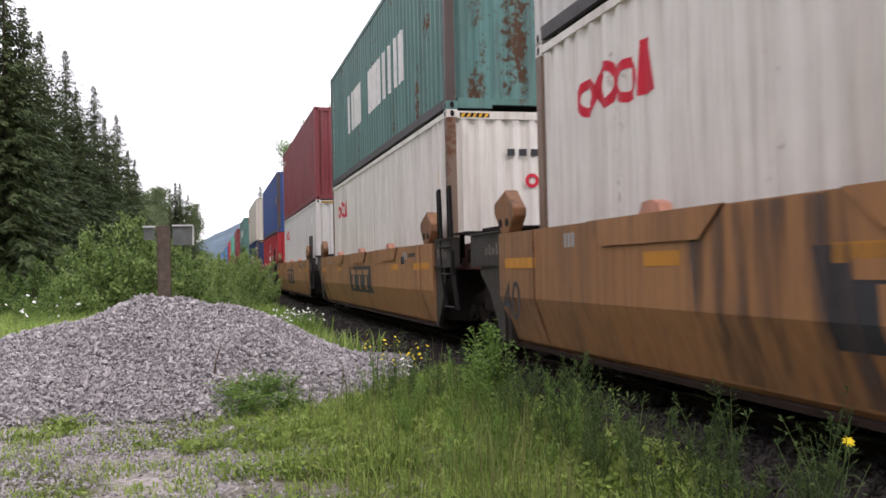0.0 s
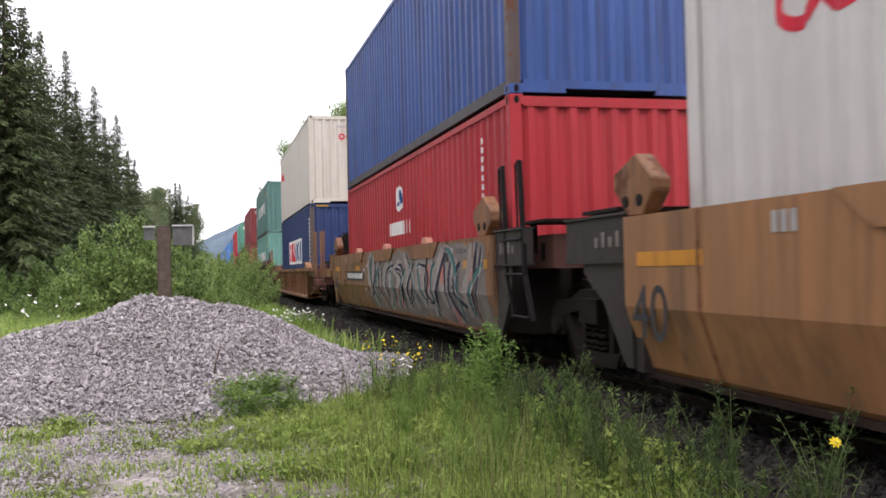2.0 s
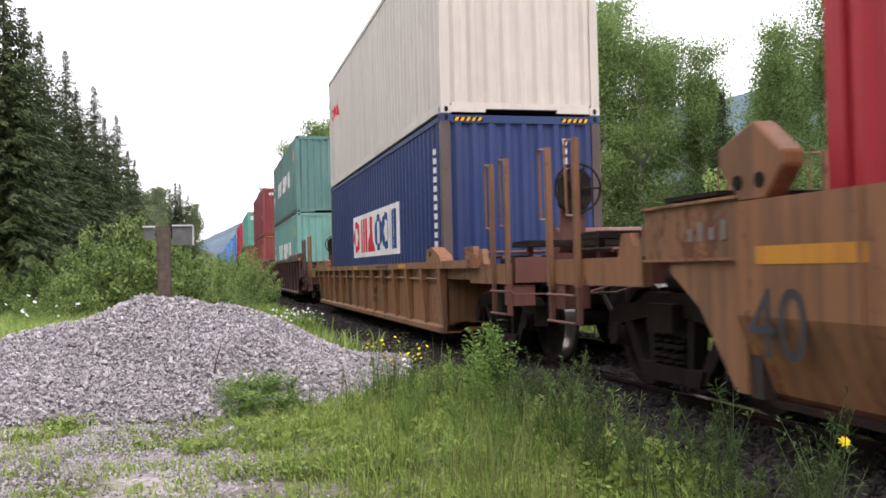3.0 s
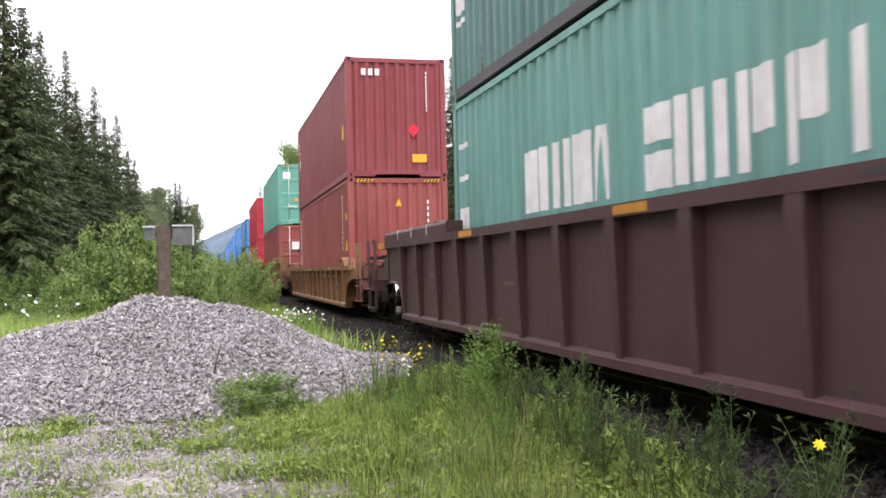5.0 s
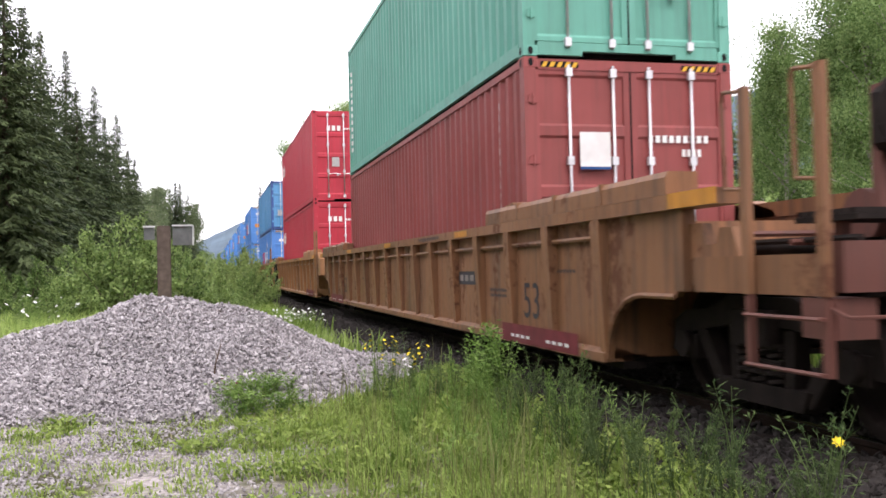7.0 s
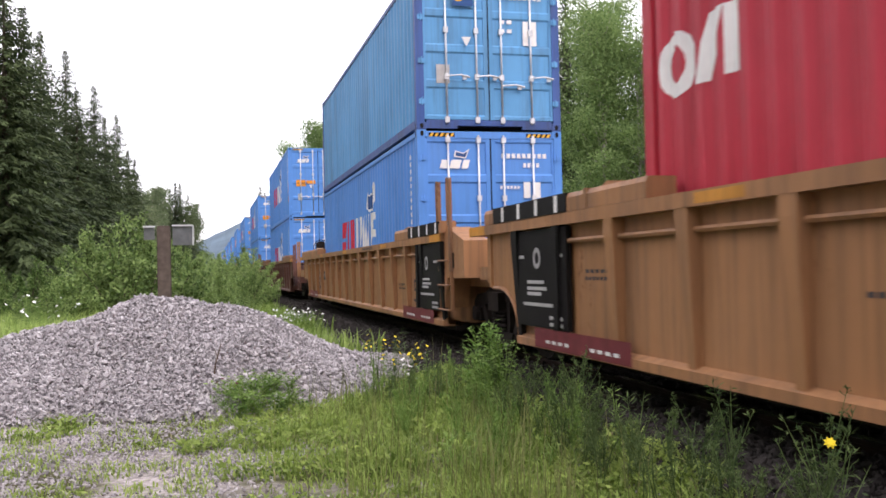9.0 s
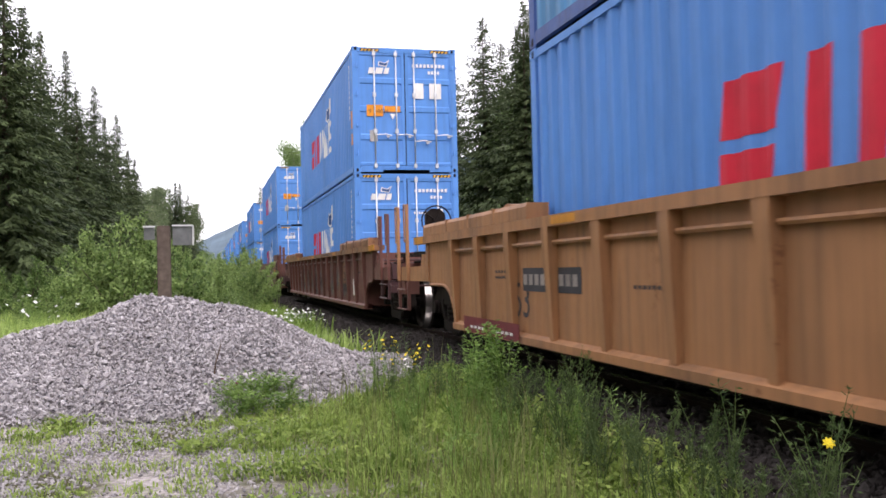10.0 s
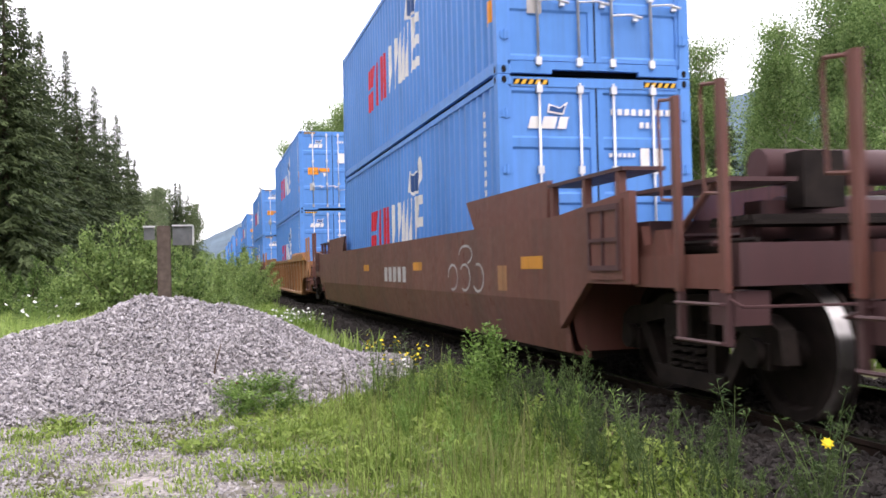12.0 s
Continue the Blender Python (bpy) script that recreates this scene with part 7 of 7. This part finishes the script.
# three articulated ribbed units
def long_unit(key, label, near_end=False, far_end=False, black_far=False, black_near=False):
    car = car_ribbed(MUSTARD_OLD if key == "h" else MUSTARD, F[key], label, 8.5, 1.50, 0.30, True, 1.1, 10.25 if near_end else 8.55, near_platform=near_end, far_platform=far_end,
                     truck_at=10.0, near_truck=near_end, far_truck=True, wheel=near_end, far_deck=10.5 if far_end else 10.0, reach=(11.24, 11.95), far_truck_at=10.0 if far_end else 10.3, tall=(2.05, 2.05))
    if not near_end:
        for yy in (-8.92, -8.36):
            part("grab_post", handrail(yy, 1.0, 2.2, 0.02), BROWN if key == "h" else MUSTARD_OLD, car, "rusty upright grab post")
        part("ladder", step_ladder(-8.92, -8.36, 0.49, 1.5), MUSTARD_OLD, car, "rusty ladder")
    for yc in (-6.68,) if black_far else (-6.68, 6.0):
        lettering(car, "53", (-1.405, yc + 0.25, 0.54), 0.50, DARKMARK, (90, 0, -90), "size_number")
    for a in (-8.0, 5.9):
        side_text(car, [[(a, 0.29), (a + 2.05, 0.29), (a + 2.05, 0.47), (a, 0.47)]], MAROONMARK, 0.004, "maroon_panel", -1.472)
        side_text(car, bars_text(a + 0.2, a + 0.8, 0.34, 0.37, 4) + bars_text(a + 1.2, a + 1.8, 0.34, 0.37, 4), WHITEPAINT, 0.008, "white_bars", -1.472)
    for yes, yc in ((black_near, -8.36), (black_far, 7.12)):
        if yes:
            part("black_panel", boxes((-1.475, -1.43, yc, yc + 1.3, 0.475, 1.385)), BLACK, car, "black data panel with white marks")
            for q in car.children:
                if q.name.startswith("rib") and yc - 0.1 < q.location.y < yc + 1.4:
                    black = q.data.copy()
                    black.materials[0] = BLACK
                    q.data = black
            bm = ring_mark(bmesh.new(), yc + 0.72, 1.12, 0.10, 0.10, 0.045, 0.045, 18)
            for v in bm.verts:
                v.co.x = -1.481
            part("round_emblem", bm, GREYMARK, car, "round white emblem")
            a, b = (-8.50, -6.6) if yc < 0 else (7.0, 9.06)
            part("black_chord", boxes((-BX - 0.008, -BX + 0.03, a, b, 1.503, 1.664)), BLACK, car, "blackened chord end")
            for yy in ((-7.10,) if yc < 0 else (7.32,)):
                part("black_rib", boxes((-BX - 0.002, -1.44, yy - 0.052, yy + 0.052, 0.475, 1.396)), BLACK, car)
            for kk in range(4):
                yy = (-8.4 if yc < 0 else 7.2) + 0.5 * kk
                part("white_strip", boxes((-BX - 0.012, -BX + 0.02, yy, yy + 0.07, 1.51, 1.655)), WHITEPAINT, car, "white reflective strip")
            side_text(car, [[(yc + a, z), (yc + b, z), (yc + b, z + 0.032), (yc + a, z + 0.032)] for a, b, z in ((0.55, 1.0, 0.88), (0.48, 1.0, 0.82), (0.62, 1.0, 0.77), (0.30, 1.12, 0.67), (0.10, 0.42, 0.56), (0.10, 0.42, 0.50), (0.08, 0.30, 1.12), (1.08, 1.22, 1.12))], GREYMARK, 0.004, "panel_bars", -1.475)
    return car


number_panel(long_unit("h", "mustard ribbed well car with maroon sill panels", near_end=True), -3.6, -5.0, 0.84, 1.0, -1.40, 6)
c = container(brick_box, "faded red container with its doors to the front, in the well", F["h"], LOW, True)
hazards(c)
end_marks(c, "white_placard", [rect(-0.62, -0.27, 1.72, 2.1)], WHITEPAINT, "white placard on the door", -CL - 0.035)
end_marks(c, "placard_line", [rect(-0.62, -0.27, 1.70, 1.73)], NAVYMARK, "blue line of the placard", -CL - 0.037)
end_code(c, [(0.2, 0.95, 2.0, 0.08, 9), (0.6, 0.85, 1.85, 0.08, 4)], WHITEPAINT, -CL + 0.011)
mark(c, "side_code", column_code(1.2, 2.6, -5.2, 11), WHITEPAINT, "column of small white marks")
c = container(mint_box, "mint-green container, doors to the front, stacked on red one", F["h"], HIGH, True)
hazards(c)
end_marks(c, "white_placard", [rect(-0.98, -0.62, 2.2, 2.52)], WHITEPAINT, "white placard on the door", -CL + 0.009)
end_marks(c, "warning_triangle", [[(-0.48, 1.12), (-0.26, 1.12), (-0.37, 1.32)]], YELLOWMARK, "yellow warning triangle", -CL - 0.035)
end_code(c, [(0.22, 0.92, 2.38, 0.08, 8), (0.5, 0.72, 2.24, 0.08, 3), (0.2, 0.45, 1.75, 0.08, 3), (0.55, 0.8, 1.62, 0.2, 2), (0.2, 0.4, 1.1, 0.2, 2), (0.55, 0.8, 1.15, 0.2, 2)], WHITEPAINT, -CL + 0.011)
mark(c, "side_code", column_code(0.5, 2.4, 5.72, 12, 0.12), WHITEPAINT, "column of small white marks")

long_unit("i", "mustard ribbed well car with a black data panel", black_far=True)
for z in (LOW, HIGH):
    c = container(crimson_box, "crimson container with its doors to the front" + (", in the well" if z == LOW else ", stacked on its twin"), F["i"], z, True)
    end_code(c, [(-0.75, -0.25, 2.25, 0.16, 3), (-0.2, 0.3, 2.28, 0.06, 6)], WHITEPAINT, -CL + 0.009)
    end_marks(c, "plate", [rect(-0.6, -0.36, 1.1, 1.4)], GREYMARK, "pale plate", -CL + 0.009)
    bm = ring_mark(bmesh.new(), 5.62, 2.1, 0.24, 0.24, 0.12, 0.1, 16)
    flat(bm, [(5.35, 1.9), (5.2, 1.9), (4.98, 2.36), (5.2, 2.36)])
    flat(bm, [(4.98, 1.9), (4.86, 1.9), (4.86, 2.36), (4.98, 2.36)])
    mark(c, "white_mark", bm, WHITEPAINT, "white painted trade mark")

number_panel(long_unit("j", "mustard ribbed well car with a black data panel", far_end=True, black_near=True), 5.96, 4.46, 0.80, 1.03, -1.40)
c = blue_liner(container(sky_box, "azure container with red and white name, in the well", F["j"], LOW, True))
blue_doors(c, False)
hazards(c)
c = container(steel_box, "dull blue container, doors to the front, stacked on azure one", F["j"], HIGH, True, h=2.591, trim=blue_box)
end_marks(c, "yellow_sign", [rect(-0.60, -0.26, 2.0, 2.31)], NAVYMARK, "navy and yellow square sign", -CL - 0.035)
end_marks(c, "yellow_figure", [[(-0.55, 2.07), (-0.46, 2.07), (-0.31, 2.25), (-0.48, 2.25)]], YELLOWMARK, "yellow figure", -CL - 0.037)
end_code(c, [(0.2, 0.95, 2.15, 0.08, 9), (0.2, 0.45, 1.75, 0.06, 2), (0.2, 0.45, 1.6, 0.06, 2), (0.6, 0.88, 1.4, 0.4, 2)], WHITEPAINT, -CL + 0.011)
end_marks(c, "warning_triangle", [[(-0.46, 1.5), (-0.30, 1.5), (-0.38, 1.34)]], WHITEPAINT, "white and red triangle", -CL - 0.035)
end_marks(c, "plate", [rect(-0.88, -0.66, 0.75, 1.05)], GREYMARK, "pale plate", -CL + 0.009)

# single cars, all with azure containers
def azure_pair(front):
    lo = blue_liner(container(sky_box, "azure container with red and white name, in the well", front, LOW, True))
    blue_doors(lo, False)
    hazards(lo)
    hi = blue_liner(container(sky_box, "azure container with orange height sign, stacked on its twin", front, HIGH, True))
    blue_doors(hi, True)
    hazards(hi)


car_k = car_ribbed(BROWN, F["k"], "grimy brown ribbed well car with faded graffiti and yellow ends", 8.6, 1.50, 0.28, True, wheel=True, chord=MUSTARD_OLD, reach=(11.24, 12.0), tall=(2.0, 2.05), lows=(0.53, 0.5), far_deck=10.5)
rk = random.Random(77)
fill, edge, tint = [], [], []
for k in range(11):
    a = 4.6 - 1.02 * k
    for i in range(3):
        p, m, q = (a + rk.uniform(-.5, .5), rk.uniform(0.40, 0.62)), (a + rk.uniform(-.7, .7), rk.uniform(0.5, 1.1)), (a + rk.uniform(-.5, .5), rk.uniform(0.9, 1.2))
        fill += stroke(p, m, q, rk.uniform(0.13, 0.24))
        edge += stroke((p[0] + 0.1, p[1]), (m[0] + 0.1, m[1]), (q[0] + 0.1, q[1]), 0.016)
    if k % 2:
        tint += stroke((a, 0.45), (a + 0.2, 0.8), (a - 0.1, 1.15), 0.022)
for quads, mt, off, nm, lb in ((fill, SPRAY_GREY, 0.004, "grey_fill", "faded taupe spray-painted letters"), (tint, SPRAY_YELLOW, 0.006, "ochre_accent", "ochre spray accents"), (edge, SPRAY_DARK, 0.008, "dark_outline", "dark spray outlines")):
    side_text(car_k, quads, mt, off, nm, -1.40)
side_text(car_k, [[(a, 1.41), (a + 0.5, 1.41), (a + 0.5, 1.49), (a, 1.49)] for a in (-10.0,)], ORANGE, 0.006, "yellow_end")
number_panel(car_k, 6.0, 4.6, 0.80, 1.03, -1.40)
side_text(car_k, [[(-5.26, 0.74), (-6.10, 0.74), (-6.10, 1.22), (-5.26, 1.22)]], MUSTARD_OLD, 0.010, "number_patch", -1.40)
lettering(car_k, "53", (-1.414, -5.38, 0.80), 0.50, DARKMARK, (90, 0, -90), "size_number")
part("data_plate", boxes((-1.415, -1.40, -7.2, -6.85, 0.5, 0.85)), WHITEPAINT, car_k, "white data plate")
azure_pair(F["k"])

# smooth brown car
def car_brown(front):
    car = thing("well_car", "brown smooth-sided well car with pale scrawled graffiti", "rail car", "well cars of the train")
    for s in (-1, 1):
        prof = [(-1.38, 1.48), (-BX, 1.48), (-BX, 0.74), (-1.40, 0.28), (-1.25, 0.24), (-1.25, 0.30), (-1.36, 0.34), (-1.45, 0.76), (-1.45, 1.42), (-1.38, 1.42)]
        part("side_wall", prism(bmesh.new(), [(-s * u, v) if s > 0 else (u, v) for u, v in prof], -8.65, 8.65, "y"), BROWN, car)
        for sy in (-1, 1):
            x = s * 1.48
            part("arch_plate", prism(bmesh.new(), [(sy * 8.6, 0.5), (sy * 8.6, 1.48), (sy * 10.0, 1.58), (sy * 10.0, 0.90), (sy * 9.2, 0.90)], x - 0.03, x + 0.03, "x"), BROWN, car)
            part("side_flap", prism(bmesh.new(), [(sy * 5.24, 1.84), (sy * 8.05, 1.84), (sy * 8.0, 1.47), (sy * 5.6, 1.47)], s * 1.36 - 0.025, s * 1.36 + 0.025, "x"), BROWN, car, "sheet-steel guide flap")
            shelf = part("end_shelf", boxes((min(s * 1.05, s * 1.42), max(s * 1.05, s * 1.42), min(sy * 8.12, sy * 9.7), max(sy * 8.12, sy * 9.7), 1.76, 1.79)), BROWN_DARK, car, "flat plate carried on stanchions")
            for yy in (8.2, 8.95, 9.6):
                part("stanchion", boxes((s * 1.38 - 0.03, s * 1.38 + 0.03, sy * yy - 0.035, sy * yy + 0.035, 1.48, 1.76)), BROWN, shelf)
            low_shelf = part("low_shelf", boxes((min(s * 0.75, s * 1.34), max(s * 0.75, s * 1.34), min(sy * 9.72, sy * 10.9), max(sy * 9.72, sy * 10.9), 1.56, 1.59)), BROWN_DARK, car, "lower plate over the end")
            part("shelf_brace", rod(bmesh.new(), (s * 1.30, sy * 10.15, 1.12), (s * 1.30, sy * 10.8, 1.56), 0.025, 8), BROWN, low_shelf)
            door = part("side_door", boxes((x - 0.045, x + 0.045, min(sy * 9.25, sy * 9.90), max(sy * 9.25, sy * 9.90), 0.93, 1.53)), BROWN, car, "box panel with a framed door")
            for u0, u1, v0, v1 in ((9.29, 9.86, 1.46, 1.50), (9.29, 9.86, 1.00, 1.04), (9.29, 9.33, 1.04, 1.46), (9.82, 9.86, 1.04, 1.46), (9.55, 9.58, 1.04, 1.46), (9.33, 9.82, 1.22, 1.25)):
                part("door_frame", boxes((s * 1.53 - 0.012, s * 1.53 + 0.012, min(sy * u0, sy * u1), max(sy * u0, sy * u1), v0, v1)), BROWN_DARK, door)
    well_floor(car, BROWN, 8.6)
    for s in (-1, 1):
        part("end_bulkhead", boxes((-1.44, 1.44, min(s * 8.55, s * 8.65), max(s * 8.55, s * 8.65), 0.3, 1.4)), BROWN, car)
        part("saddle", boxes((-1.30, 1.30, min(s * 8.65, s * 9.9), max(s * 8.65, s * 9.9), 0.98, 1.36)), BROWN_DARK, car)
        part("tank", rod(bmesh.new(), (-0.75, s * 10.45, 1.70), (0.9, s * 10.45, 1.70), 0.13, 20), BROWN_DARK, car, "brown air tank across the end")
        part("tank_valve", boxes((-0.62, -0.30, s * 10.68 - 0.10, s * 10.68 + 0.10, 1.40, 1.78)), GRIME, car, "greasy valve block")
        part("tank_bracket", boxes((-0.8, 0.8, s * 10.45 - 0.10, s * 10.45 + 0.10, 1.10, 1.46)), BROWN_DARK, car)
        end_platform(car, BROWN, s, 9.9, 11.22, 1.12, 2.15, gap=0.56, low=0.54)
        coupler(car, s * 11.1, s)
        truck(car, s * 10.0)
    for yc in (-7.9, -3.0, 1.5):
        side_text(car, [[(yc - 0.3, 1.02), (yc + 0.3, 1.02), (yc + 0.3, 1.14), (yc - 0.3, 1.14)]], ORANGE, 0.004, "reflector_strip")
    side_text(car, [[(-7.15, 0.80), (-6.85, 0.80), (-6.85, 1.06), (-7.15, 1.06)]], MUSTARD, 0.004, "patch")
    side_text(car, bars_text(-0.4, -2.3, 0.84, 1.08, 5), GREYMARK, 0.004, "name_bars")
    bm = bmesh.new()
    for k in range(3):
        ring_mark(bm, -5.0 - 0.55 * k, 0.93, 0.24, 0.17, 0.03, 0.03, 14, 0.1 * k, 0.8 + 0.05 * k)
    ring_mark(bm, -5.6, 1.2, 0.3, 0.12, 0.03, 0.03, 14, 0.0, 0.7)
    for v in bm.verts:
        v.co.x = -BX - 0.004
    part("scrawl", bm, GREYMARK, car, "pale spray-painted scrawl")
    MOVERS.append((car, TRACK, front + CL, 0.0))


car_brown(F["l"])
azure_pair(F["l"])
front = F["m"]
for n in range(7):
    car_ribbed(MUSTARD if n % 2 == 0 else BROWN, front, "mustard ribbed well car far down the train" if n % 2 == 0 else "brown ribbed well car far down the train", 8.6, 1.50, 0.28, True)
    azure_pair(front)
    front += 24.0


# ---- loose stones on the near face of the heap ----
stone_meshes = []
for k, (tv, tf) in enumerate(TEMPL):
    me = bpy.data.meshes.new("stone")
    me.from_pydata(tv.tolist(), [], tf.tolist())
    me.materials.append(STONE)
    stone_meshes.append(me)
px, py, pz, size = HEAP_SINGLES
for k in range(len(px)):
    q = new("stone", stone_meshes[k % len(stone_meshes)])
    q.parent = heap
    q.location = (px[k], py[k], pz[k])
    q.scale = (size[k], size[k], size[k])
    q.rotation_euler = (k * 1.3, k * 2.1, k * 0.7)


def motions():
    """The whole train rolls towards the camera at an even speed."""
    for ob, x, y, z in MOVERS:
        walk(ob, [(t, pose(x, y - SPEED * t, z)) for t in (0.0, 4.0, 8.0, 12.0)])
    # the wheels roll with the train, one row for each picture
    turn = math.degrees(SPEED / FPS / 0.4615)
    for ob, y in SPINS:
        walk(ob, [(k / FPS, pose(0, y, 0.4615, turn * k)) for k in range(12 * FPS + 1)])
    for ob, x, y, z, phase, amp in SWAY:
        walk(ob, [(t, pose(x, y, z, amp * math.sin(2.1 * t + phase), amp * math.sin(2.9 * t + 1.4 * phase), 40 * phase)) for t in [0.5 * k for k in range(25)]])
    # the flower leans to and fro: seconds and metres to the side
    lean = [(0, .065), (0.5, 0), (1, -.005), (1.5, -.03), (2, 0), (2.5, .003), (3, .045), (3.2, -.02), (4, 0), (4.8, .047), (5, -.08), (5.5, -.047), (6, 0), (6.5, .003), (7, .014), (7.2, 0), (8, -.02), (8.8, .005), (9.1, -.04), (9.5, -.043), (9.8, -.048), (10.2, -.017), (10.5, -.02), (11.1, -.033), (11.6, -.038), (12, -.04)]
    walk(nodding, [(t, pose(*NOD_AT, 0, math.degrees(math.atan(d / 0.62)), 0)) for t, d in lean])


motions()
